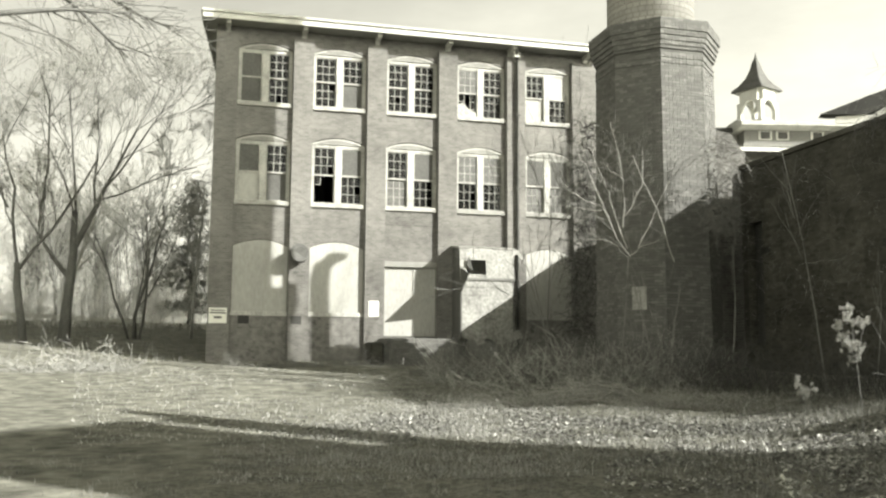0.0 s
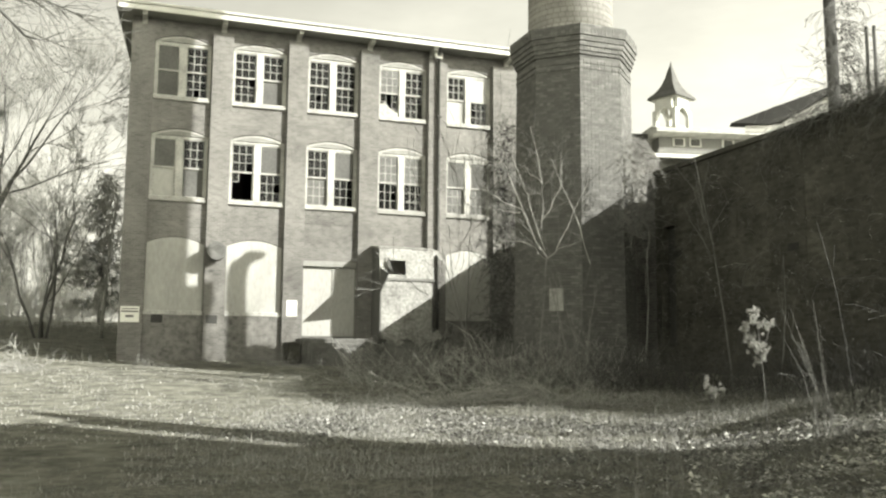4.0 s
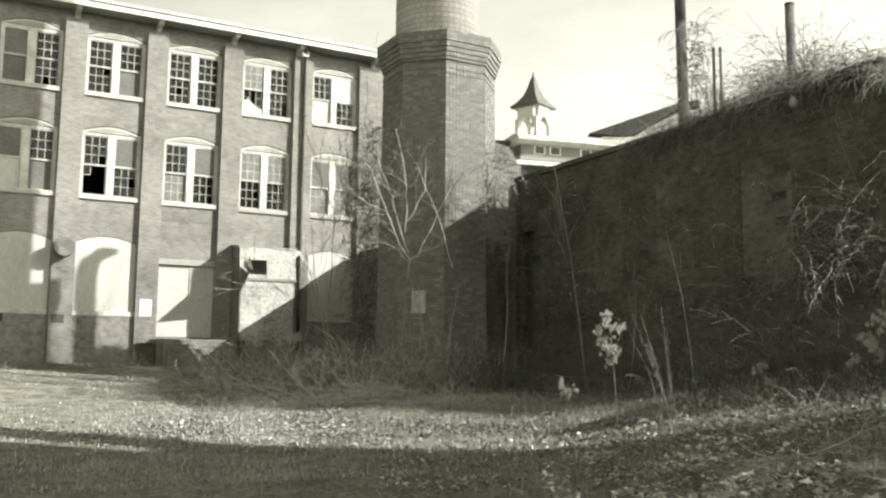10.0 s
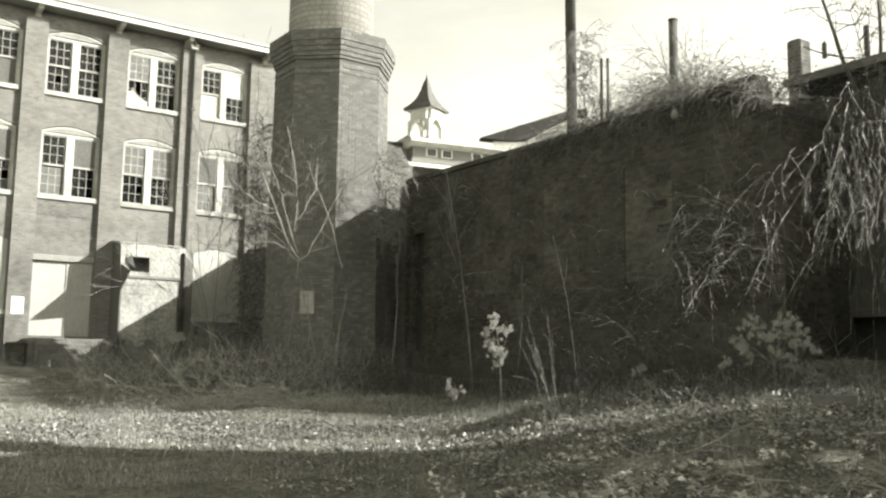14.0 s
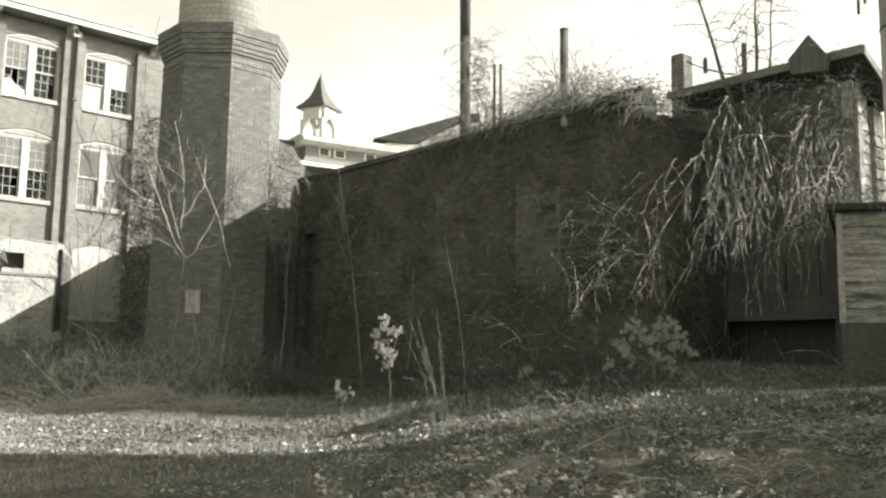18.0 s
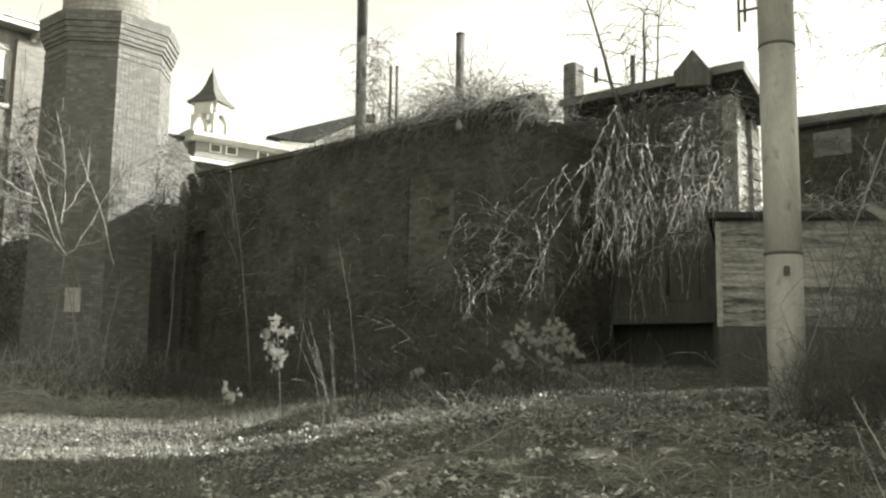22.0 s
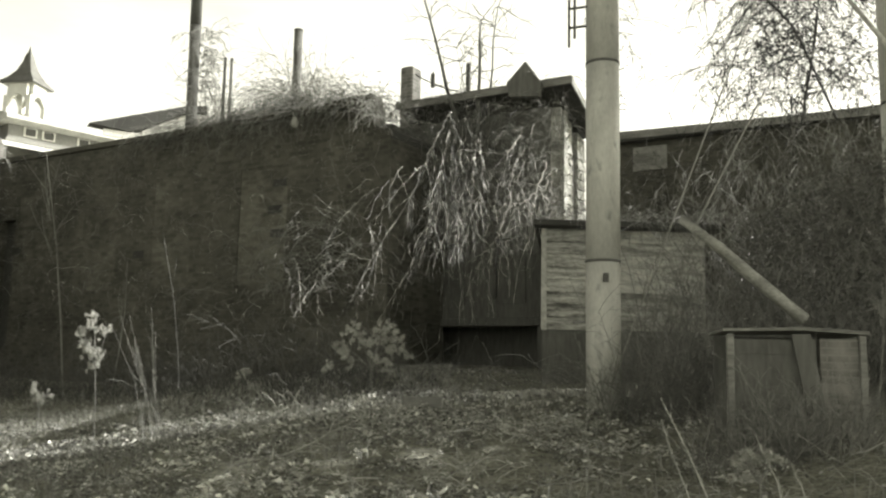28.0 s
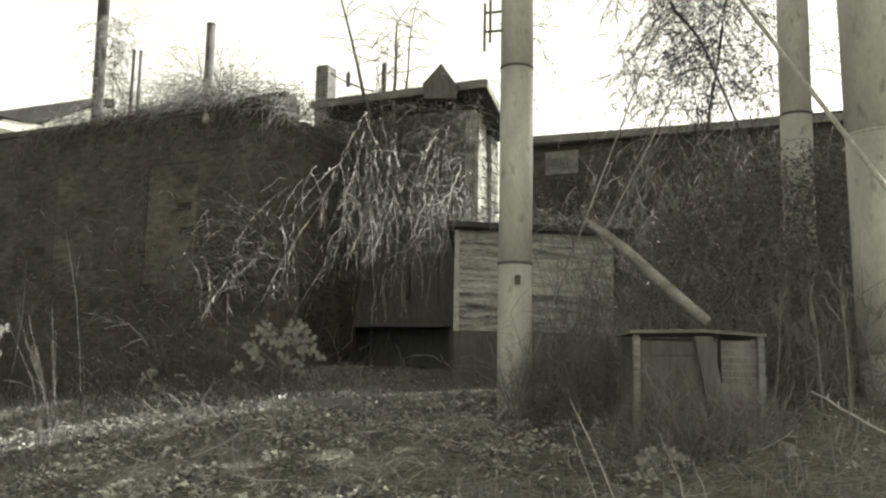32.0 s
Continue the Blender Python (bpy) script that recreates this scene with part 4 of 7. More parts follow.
for az in (30.96, 31.37):
    build_stack(*spot(az, 21.0), 0.035, 8.72, (0, 0), (), label="thin dark iron rod standing on the roof", name="iron_rod", material=STEEL_RUST)

# the long building behind, closing the yard
far_at = pose(27.6, 18.1, 0, 0, 0, -76)
fw = thing("long_building", "long dark weathered building overgrown with creepers", "building", far_at)
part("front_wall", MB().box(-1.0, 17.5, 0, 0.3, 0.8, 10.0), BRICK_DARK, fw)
part("roof", MB().box(-1.2, 17.5, -0.4, 8, 10.002, 10.25), ROOFING, fw)
part("eaves_board", MB().prism([(-1.2, 10.12), (17.5, 9.75), (17.5, 9.98), (-1.2, 10.4)], -0.46, -0.402, axis=1), GREY_WOOD, fw)
part("rear_wall", MB().box(-1.0, 17.5, 7.7, 8, 0.8, 10.0), DARK_WOOD, fw)
part("hatch", MB().bevel_box(0.35, 1.6, -0.06, -0.003, 8.95, 9.82, 0.02), GREY_WOOD, fw, "pale boarded hatch")

# unseen wall added on the sunny side to shade the yard; gaps dapple the sun
yb = thing("yard_block", "unseen brick wall added to shade the yard, its gaps dappling the sun", "wall", pose(17.2, 2.5, 0, 0, 0, -31))
gap_rnd = random.Random(3)
SUN_GAPS = []
for i in range(9):
    for k in range(5):
        if gap_rnd.random() < 0.62:
            a, b = -4.5 + 0.41 * i + gap_rnd.uniform(0, 0.06), 5.05 + 0.36 * k + gap_rnd.uniform(0, 0.04)
            SUN_GAPS.append((a, a + gap_rnd.uniform(0.2, 0.33), b, b + gap_rnd.uniform(0.16, 0.3)))
yw = MB()
holed_wall(yw, -4.6, 0.0, 0.2, 12.5, 0.0, 0.35, SUN_GAPS)
part("wall", yw, BRICK, yb).matrix_local = pose(0, 0, 0, 0, 0, 90)
part("wall", MB().box(-0.35, 0.0, 0.002, 1.1, 0.2, 10.0), BRICK, yb, "lower end of the added shade wall")
part("wall", MB().box(-0.35, 0.0, -7.2, -4.602, 0.2, 5.9), BRICK, yb, "low stretch of the added shade wall")
part("coping", MB().box(-0.4, 0.1, -4.65, 0.05, 12.502, 12.6), ROOFING, yb)

# guy wires
def wire(name, a, b, r, label, material=None, sag=0.0):
    a, b = Vector(a), Vector(b)
    pts = [a.lerp(b, i / 8) - Vector((0, 0, sag * 4 * (i / 8) * (1 - i / 8))) for i in range(9)]
    return solid(name, MB().tube(pts, [r] * 9, 6), material or STEEL_PALE, label, "cable", smooth=True)


wire("guy_wire", AT(65.6, 0.44, 14.2), AT(55.9, -0.01, 12.6), 0.013, "slack steel guy wire running down to the ground by the stack", WIRE)
wire("guy_wire", AT(65.4, 0.31, 14.6), AT(60.9, 0.155, 13.6), 0.015, "steel guy wire running down to the shed", WIRE)
wire("guy_pole", AT(69.6, 0.415, 11.0), AT(78.2, 0.172, 9.0), 0.027, "pale leaning bamboo pole across the stacks", TWIG_PALE)

# leaning log on the crate
GREY_LOG = mat("grey_log", 0.34, 0.16, 0.85, 4, 26, 0.4, stretch=(1, 1, 2))
a, b = AT(60.16, 0.1704, 9.6), AT(67.2, 0.06, 9.75)
solid("log", MB().tube([a, a.lerp(b, 0.3) + Vector((0, 0, 0.02)), a.lerp(b, 0.7), b], [0.05, 0.058, 0.062, 0.065], 12), GREY_LOG, "bare grey log leaning from a wooden crate", "log", smooth=True)


def build_crate():
    """A low open frame of posts and boards."""
    p0, p1 = AT(62.74, 0.0, 9.6), AT(70.4, 0.0, 9.9)
    d = (p1 - p0)
    w = math.hypot(d.x, d.y)
    at = pose(p0.x, p0.y, gz(p0.x, p0.y) - 0.05, 0, 0, math.degrees(math.atan2(d.y, d.x)))
    c = thing("crate", "low weathered box of boards and brick with pale corner posts", "crate", at)
    h = 2.1 - at.translation.z
    for x in (0.0, w - 0.07):
        part("post", MB().bevel_box(x, x + 0.07, -0.03, 0.04, 0, h - 0.06, 0.008), GREY_WOOD, c, "pale wooden post")
    for k in range(int((h - 0.12) / 0.15)):
        part("board", MB().box(0.072, 0.86, 0.0, 0.025, 0.03 + k * 0.15, 0.175 + k * 0.15), DARK_WOOD, c)
    part("brick_side", MB().box(0.9, w - 0.072, 0.0, 0.12, 0.25, h - 0.1), BRICK_LIMED, c)
    part("rear_side", MB().box(0.0, w, 0.85, 0.9, 0, h - 0.06), DARK_WOOD, c)
    part("lid", MB().prism([(-0.04, h - 0.04), (w * 0.55, h - 0.02), (w + 0.02, h - 0.058), (w + 0.02, h - 0.025), (w * 0.55, h + 0.01), (-0.04, h - 0.01)], -0.05, 0.95, axis=1), GREY_WOOD, c, "warped board lid")
    part("brace", MB().prism([(0.62, h - 0.06), (0.8, h - 0.06), (1.02, 0.0), (0.84, 0.0)], -0.06, -0.032, axis=1), DARK_WOOD, c, "dark slanting plank")
    return c


build_crate()


# ---- things at the mill front ----
def at_mill(u, v, z, turn=0.0):
    return MILL_AT @ pose(u, v, z, 0, 0, turn)


def build_lean_to():
    s = thing("lean_to", "boxed porch of weathered white plywood with a square hole", "porch", at_mill(0, 0, 0))
    u0, u1, d = 9.2, 11.3, -1.35
    y0 = PIER_V - 0.004
    for u in (u0, u1 - 0.05):
        part("side_wall", MB().prism([(d, 2.2), (y0, 2.2), (y0, 5.75), (d + 0.14, 5.6), (d, 4.5)], u, u + 0.05, axis=0), DARK_WOOD, s)
    for k in range(2):
        a, b = (u0 + 0.052, 10.24) if k == 0 else (10.246, u1 - 0.052)
        part("front_sheet", MB().box(a, b, d + 0.002, d + 0.03, 2.2, 4.4), CANVAS, s, "stained plywood sheet")
    part("rail", MB().bevel_box(u0 - 0.03, u1 + 0.03, d - 0.06, d - 0.002, 4.4, 4.5, 0.01), GREY_WOOD, s)
    # the upper sheets lean back a little; one has a hole
    up = MB()
    holed_wall(up, u0 - 0.02, u1 + 0.02, 0, 1.1, 0, 0.03, [(9.45, 10.2, 0.13, 0.68)])
    part("upper_sheet", up, CANVAS, s, "pale sheet with a square hole").matrix_local = pose(0, d - 0.02, 4.5, -7, 0, 0)
    part("roof", MB().prism([(d + 0.1, 5.62), (y0, 5.78), (y0, 5.84), (d + 0.08, 5.68)], u0 - 0.06, u1 + 0.06, axis=0), CANVAS, s)
    part("flap", MB().prism([(9.42, 4.95), (9.5, 5.3), (9.66, 4.75)], d - 0.09, d - 0.06, axis=1), DARK_WOOD, s, "loose dark flap")
    part("side_flap", MB().prism([(d - 0.004, 4.87), (d - 1.1, 4.55), (d - 0.004, 3.95)], u0 + 0.0, u0 + 0.03, axis=0), DARK_WOOD, s, "loose board standing out from the corner")
    # added pale shape for the lit pier edge beside a gable-shaped shadow
    part("lit_strip", MB().prism([(11.36, 5.3), (11.6, 5.75), (11.75, 5.72), (12.1, 5.25), (12.05, 5.15), (11.7, 5.55)], -0.5, -0.47, axis=1), CANVAS, s, "bent pale strip added for the lit pier edge beside a shadow")
    return s


build_lean_to()


def build_steps():
    s = thing("steps", "broken stone steps and landing below the mill door", "steps", at_mill(0, 0, 0))
    part("landing", MB().bevel_box(6.3, 9.15, -1.3, PIER_V - 0.004, 1.1, 2.2, 0.04), STEP_STONE, s)
    for k in range(4):
        part("step", MB().bevel_box(6.5 + 0.1 * k, 8.9 - 0.15 * k, -1.3 - 0.3 * (k + 1), -1.302 - 0.3 * k, 0.9, 2.02 - 0.18 * k, 0.03), STEP_STONE, s)
    part("side_wall", MB().bevel_box(5.8, 6.25, -1.5, PIER_V - 0.004, 1.0, 2.05, 0.05), BRICK_DARK, s)
    return s


build_steps()
d = thing("rubble", "broken stone block and loose boards below the boxed porch", "rubble", at_mill(9.3, -1.75, 1.0))
part("block", MB().bevel_box(0.1, 2.0, 0, 0.345, 0, 1.15, 0.05), STEP_STONE, d)
part("board", MB().prism([(-0.1, 1.45), (0.45, 1.35), (0.75, 1.05), (0.2, 0.85)], -0.08, -0.05, axis=1), CANVAS, d, "pale broken board")
part("board", MB().prism([(1.0, 1.15), (2.1, 1.55), (2.2, 1.25), (1.3, 0.95)], -0.06, -0.03, axis=1), CANVAS, d, "pale broken board")
part("plank", MB().prism([(0.0, 1.1), (0.25, 1.15), (0.9, 0.35), (0.7, 0.2)], -0.16, -0.12, axis=1), GREY_WOOD, d)

# gooseneck vent on the second pier
g = thing("vent_pipe", "rusty drum-shaped vent with a round hood on the pier", "pipe", at_mill(3.2, PIER_V, -0.12))
part("elbow", MB().tube([(0.0, -0.004, 5.28), (0.0, -0.12, 5.34), (0.02, -0.22, 5.4)], [0.2, 0.27, 0.33], 18), STEEL_RUST, g, smooth=True)
part("hood", MB().tube([(0.02, -0.22, 5.4), (0.05, -0.46, 5.45)], [0.35, 0.35], 22), STEEL_RUST, g, "dark round hood")
part("mouth", MB().tube([(0.1, -0.462, 5.44), (0.1, -0.475, 5.44)], [0.22, 0.22], 20), GREY_BOARD, g)
part("bolt", MB().box(-0.12, 0.06, -0.03, -0.004, 4.72, 4.79), STEEL_RUST, g)
part("bolt", MB().box(0.0, 0.3, -0.03, -0.004, 4.6, 4.64), STEEL_RUST, g)


def sign(name, label, u0, u1, z0, z1, rows):
    s = thing(name, label, "sign", at_mill(u0, PIER_V - 0.003, z0))
    w, h = u1 - u0, z1 - z0
    part("board", MB().box(0, w, -0.02, 0, 0, h), PAPER, s)
    for a, b, z, t in rows:
        part("text_bar", MB().box(a * w, b * w, -0.0225, -0.0205, z * h, (z + t) * h), INK, s)
    return s


sign("notice_board", "white warning sign with dark illegible writing on the corner pier", 0.06, 0.7, 2.7, 3.26,
     [(0.1, 0.9, 0.8, 0.07), (0.06, 0.94, 0.62, 0.1), (0.28, 0.72, 0.3, 0.14)])
sign("paper_notice", "blank white notice on the pier beside the door", 5.92, 6.32, 3.02, 3.62, [(0.2, 0.8, 0.7, 0.03)])


# ---- distant buildings over the wall ----
def build_cupola_house():
    """A far mill with a bell cupola on its low roof; square to the mill."""
    c = AT(18.81, 0.0, 58)
    h = thing("bell_house", "distant pale mill with a low roof and open bell cupola", "building", pose(c.x, c.y, 0, 0, 0, 14 - 12))
    part("wall", MB().box(0.0, 14, 0.0, 9, 0.5, 15.6), SHADED_WALL, h)
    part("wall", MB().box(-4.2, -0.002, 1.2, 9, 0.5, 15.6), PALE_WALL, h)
    part("frieze", MB().box(-0.1, 14.1, -0.1, -0.002, 14.55, 14.75), GREY_WOOD, h)
    part("roof", MB().prism([(-0.95, 15.72), (-0.95, 15.95), (0.0, 16.25), (9.6, 16.3), (9.6, 15.6), (0.0, 15.6)], -0.5, 13.0, axis=0), PAINT_WORN, h)
    part("roof", MB().prism([(0.6, 15.6), (0.6, 15.9), (9.6, 16.2), (9.6, 15.6)], -4.7, -0.502, axis=0), ROOFING, h)
    part("lower_roof", MB().prism([(-1.6, 13.9), (-0.102, 14.3), (-0.102, 14.5), (-1.6, 14.15)], -1.0, 6.0, axis=0), PAINT, h)
    for x in (0.9, 2.0, 4.2):
        wnd = part("window", MB().box(x, x + 0.8, -0.06, -0.003, 15.0, 15.55), PAINT, h)
        part("pane", MB().box(x + 0.1, x + 0.7, -0.08, -0.062, 15.05, 15.5), INSIDE, wnd)
    # cupola
    SC = 0.82
    k = thing("cupola", "open white bell cupola with arches and a dark flared roof", "cupola", pose(AT(19.62, 0, 59.5).x, AT(19.62, 0, 59.5).y, 0, 0, 0, 14 + 22))
    a = 0.92
    for x, y in ((-a, -a), (a, -a), (a, a), (-a, a)):
        part("post", MB().bevel_box(x - 0.17, x + 0.17, y - 0.17, y + 0.17, 16.0, 17.6, 0.02), PAINT, k)
    for turn in range(4):
        mb = MB().prism(arch(-0.74, 0.74, 17.15, 0.55, 10) + [(0.74, 18.3), (-0.74, 18.3)], -a - 0.15, -a + 0.1, axis=1)
        part("arch", mb, PAINT, k).matrix_local = pose(0, 0, 0, 0, 0, 90 * turn)
    part("base", MB().bevel_box(-1.25, 1.25, -1.25, 1.25, 15.9, 16.35, 0.03), PAINT, k)
    part("roof", MB().lathe([(1.95, 18.35), (1.9, 18.48), (1.35, 18.8), (0.85, 19.25), (0.5, 19.8), (0.28, 20.35), (0.12, 20.6), (0.02, 20.95)], 4, turn=radians(45)), SLATE, k, "dark flared roof")
    k.scale = (SC, SC, 1.0)
    part("cornice", MB().bevel_box(-1.15, 1.15, -1.15, 1.15, 18.302, 18.42, 0.02), PAINT, k)


# darker copy of the pale wall: shade under the eaves put into its colour
SHADED_WALL = mat("far_shaded_wall", 0.2, 0.12, 0.85, 0.6, 10, 0.0)
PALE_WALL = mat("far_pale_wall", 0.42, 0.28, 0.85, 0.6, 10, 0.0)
build_cupola_house()

c = AT(23.0, 0, 45)
r = thing("gable_house", "far white gabled house with a dark overhanging roof", "house", pose(c.x, c.y, 0, 0, 0, -16))
part("wall", MB().prism([(2.5, 0.5), (5.4, 0.5), (5.4, 14.04), (4.36, 13.86), (2.86, 12.98), (2.5, 12.8)], -0.5, 5.0, axis=1), PAINT, r)
part("roof", MB().prism([(0.05, 12.77), (4.4, 14.28), (5.5, 14.49), (5.5, 14.1), (4.36, 13.91), (2.86, 13.03), (2.39, 12.8), (1.8, 12.63), (0.9, 12.7)], -0.72, 0.1, axis=1), ROOFING, r)
part("eaves_board", MB().box(0.7, 2.4, -0.62, -0.5, 12.3, 12.62), PAINT, r)


# ---- plants ----
rnd = random.Random(7)


def wander(p, d, length, steps, wild, droop=0.0):
    """A crooked line of points from p along d."""
    pts, d = [Vector(p)], Vector(d).normalized()
    for _ in range(steps):
        d = (d + Vector((rnd.gauss(0, wild), rnd.gauss(0, wild), rnd.gauss(0, wild) - droop))).normalized()
        pts.append(pts[-1] + d * (length / steps))
    return pts


def tilt(d, angle):
    """d turned by an angle about a random axis across it."""
    d = Vector(d).normalized()
    a = d.orthogonal().normalized()
    a.rotate(Matrix.Rotation(rnd.uniform(0, 2 * math.pi), 3, d))
    return (d * math.cos(angle) + a * math.sin(angle)).normalized()


def grow(limbs, twigs, p, d, length, r, depth, kids=4, wild=0.12, droop=-0.03, spread=0.6, shrink=0.62, thin=0.006, single=False):
    """A branch with its side branches; the last two orders go into the twigs."""
    steps = 5 if depth > 1 else 3
    pts = wander(p, d, length, steps, wild, droop)
    end = max(thin, r * 0.45)
    radii = [r + (end - r) * i / steps for i in range(steps + 1)]
    (limbs if depth > 1 else twigs).tube(pts, radii, 7 if depth > 2 else 5 if depth > 1 else 3)
    if depth == 0:
        return
    for k in range(kids):
        i = rnd.randint(1 if depth < 3 else 2, steps)
        q = pts[i].lerp(pts[i - 1], rnd.random() * 0.9)
        base = (pts[i] - pts[i - 1]).normalized()
        grow(twigs if single else limbs, twigs, q, tilt(base, rnd.uniform(0.5, 1.2) * spread), length * shrink * rnd.uniform(0.7, 1.15), max(thin, radii[i] * 0.55), depth - 1, kids, wild * 1.1, droop, spread, shrink, thin)


def plant_at(p):
    return pose(p[0], p[1], p[2])


def bare_tree(name, label, base, stems, depth=4, kids=4, material=None, twig_material=None, group="", **kw):
    """stems: (direction, length, radius, start offset) of each trunk or main fork."""
    t = thing(name, label, "tree", plant_at(base), group)
    limbs, twigs = MB(), MB()
    for d, length, r, off in stems:
        if name == "sapling":
            limbs = MB()
        grow(limbs, twigs, Vector(off), d, length, r, depth, kids, single=name == "sapling", **kw)
        if name == "sapling":
            part("stem", limbs if limbs.v else MB().tube([Vector(off), Vector(off) + Vector((0, 0, 0.3))], [r, r], 5), material or BARK, t, smooth=True)
    if name != "sapling":
        part("trunk", limbs, material or BARK, t, smooth=True)
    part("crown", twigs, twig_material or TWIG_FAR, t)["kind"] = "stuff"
    return t


# two forked trees by the road, left of the mill
b = on_ground(-22.67, 44)
t2 = thing("tree", "forked bare roadside tree with a sawn-off stem", "tree", plant_at(b - Vector((0, 0, 0.15))))
limbs, twigs = MB(), MB()
limbs.tube([(0, 0, 0), (0.05, 0, 1.5), (0.15, 0, 3.0), (0.25, 0, 4.6)], [0.3, 0.24, 0.2, 0.18], 10)
limbs.tube([(0.22, 0, 4.4), (0.2, 0, 5.2), (0.22, 0, 6.0)], [0.17, 0.15, 0.14], 9)
limbs.tube([(0.22, 0, 4.3), (0.7, 0, 5.3), (1.1, 0.1, 6.2), (1.5, 0.1, 7.2)], [0.15, 0.14, 0.12, 0.1], 9)
limbs.tube([(0.1, 0, 3.0), (-0.7, 0.1, 3.9), (-1.5, 0.2, 5.0)], [0.12, 0.1, 0.06], 7)
for d, L, r, o in (((0.5, 0.1, 1), 5.2, 0.14, (1.45, 0.1, 7.1)), ((0.9, -0.1, 0.8), 5.5, 0.11, (1.45, 0.1, 7.1)), ((0.15, 0.2, 1), 6.0, 0.13, (1.1, 0.1, 6.2)),
                   ((-0.1, -0.1, 1), 6.5, 0.12, (0.25, 0, 5.9)), ((1.3, 0.2, 0.6), 4.6, 0.08, (1.3, 0.1, 6.6)), ((-0.4, 0.2, 1), 6.0, 0.1, (0.2, 0, 5.5)), ((-0.5, 0.1, 0.8), 4, 0.06, (-1.5, 0.2, 5))):
    grow(limbs, twigs, Vector(o), d, L, r * 0.5, 5, 4, 0.1, -0.04, 0.66, 0.62, 0.007)
part("trunk", limbs, BARK, t2, smooth=True)
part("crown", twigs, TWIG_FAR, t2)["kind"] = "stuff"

b = on_ground(-24.82, 43)
t1 = thing("tree", "crooked forked bare tree beside the road", "tree", plant_at(b - Vector((0, 0, 0.15))))
limbs, twigs = MB(), MB()
limbs.tube([(0, 0, 0), (-0.15, 0, 1.2), (-0.4, 0, 2.6), (-0.45, 0, 3.6)], [0.2, 0.17, 0.15, 0.13], 9)
for d, L, r, o in (((-0.35, 0, 1), 6.0, 0.16, (-0.45, 0, 3.5)), ((0.5, 0, 1.0), 6.0, 0.16, (-0.42, 0, 3.2)), ((0.2, 0.2, 1), 7, 0.12, (0.4, 0, 5.2)), ((-0.5, 0.2, 1), 6, 0.1, (-1, 0, 6))):
    grow(limbs, twigs, Vector(o), d, L, r * 0.5, 5, 4, 0.12, -0.05, 0.66, 0.62, 0.007)
part("trunk", limbs, BARK, t1, smooth=True)
part("crown", twigs, TWIG_FAR, t1)["kind"] = "stuff"

bare_tree("tree", "multi-stemmed bare shrub tree at the edge of the lot", on_ground(-18.84, 46) - Vector((0, 0, 0.1)),
          [((-0.25, 0, 1), 5.5, 0.07, (-0.2, 0, 0)), ((0.1, 0, 1), 6.5, 0.085, (0, 0, 0)), ((0.35, 0, 1), 5.8, 0.07, (0.25, 0, 0)), ((-0.05, 0, 1), 5.0, 0.06, (0.1, 0.1, 0))], 3, 5, thin=0.01, spread=0.5)
bare_tree("birch", "slender pale leaning birch beside the mill", on_ground(-15.5, 47) - Vector((0, 0, 0.1)),
          [((0.06, 0, 1), 7.0, 0.09, (0, 0, 0))], 3, 4, BARK_PALE, thin=0.009, spread=0.5)
bare_tree("birch", "slender pale birch among the brush", on_ground(-22.9, 58) - Vector((0, 0, 0.1)),
          [((0.02, 0, 1), 9.0, 0.13, (0, 0, 0))], 3, 4, BARK_PALE, thin=0.012, spread=0.5)
bare_tree("birch", "slender pale birch among the brush", on_ground(-18.3, 60) - Vector((0, 0, 0.1)),
          [((0.03, 0, 1), 9.5, 0.1, (0, 0, 0))], 3, 4, BARK_PALE, thin=0.012, spread=0.5)


def conifer(label, base, h, w, n=34):
    """A ragged pine: tiers of needle tufts on bent boughs, broad well up the stem."""
    t = thing("conifer", label, "tree", plant_at(base))
    part("trunk", MB().tube([(0, 0, 0), (0, 0, h * 0.5), (0, 0, h * 0.97)], [0.22, 0.14, 0.03], 8), BARK, t, smooth=True)
    nd = MB()
    for k in range(n):
        z = h * (0.12 + 0.87 * k / n)
        reach = w * (1 - (z / h) ** 2.4) * rnd.uniform(0.45, 1.1) + 0.3
        for j in range(rnd.randint(3, 6)):
            a = rnd.uniform(0, 2 * math.pi)
            lift = rnd.uniform(-0.2, 0.3)
            for s in range(8):
                f = (s + rnd.random()) / 8
                c = Vector((math.cos(a) * reach * f, math.sin(a) * reach * f, z + lift * reach * f + rnd.uniform(-0.12, 0.12)))
                for _ in range(6):
                    e = Vector((rnd.gauss(0, 0.3), rnd.gauss(0, 0.3), rnd.gauss(0.08, 0.2)))
                    g = e.cross(Vector((0, 0, 1))).normalized() * 0.07 if e.length > 0.01 else Vector((0.07, 0, 0))
                    q = c + Vector((rnd.gauss(0, 0.12), rnd.gauss(0, 0.12), rnd.gauss(0, 0.1)))
                    nd.quad(q - g, q + g, q + e)
    part("crown", nd, NEEDLE, t)["kind"] = "stuff"
    return t


pine = conifer("tall dark ragged pine behind the mill", on_ground(-15.6, 62) - Vector((0, 0, 0.2)), 9.9, 2.6)
for az, d, s in ((-17.7, 88, 0.95), (-18.6, 84, 0.7), (-20.6, 95, 0.8), (-24.6, 92, 0.8), (-14.2, 100, 1.1), (-16.6, 78, 0.6)):
    q = on_ground(az, d)
    m = copy_thing(pine, pose(q.x, q.y, q.z - 0.2, 0, 0, az * 37))
    m.scale = (s, s, s)
    tagged(m, "distant dark pine in the woods")

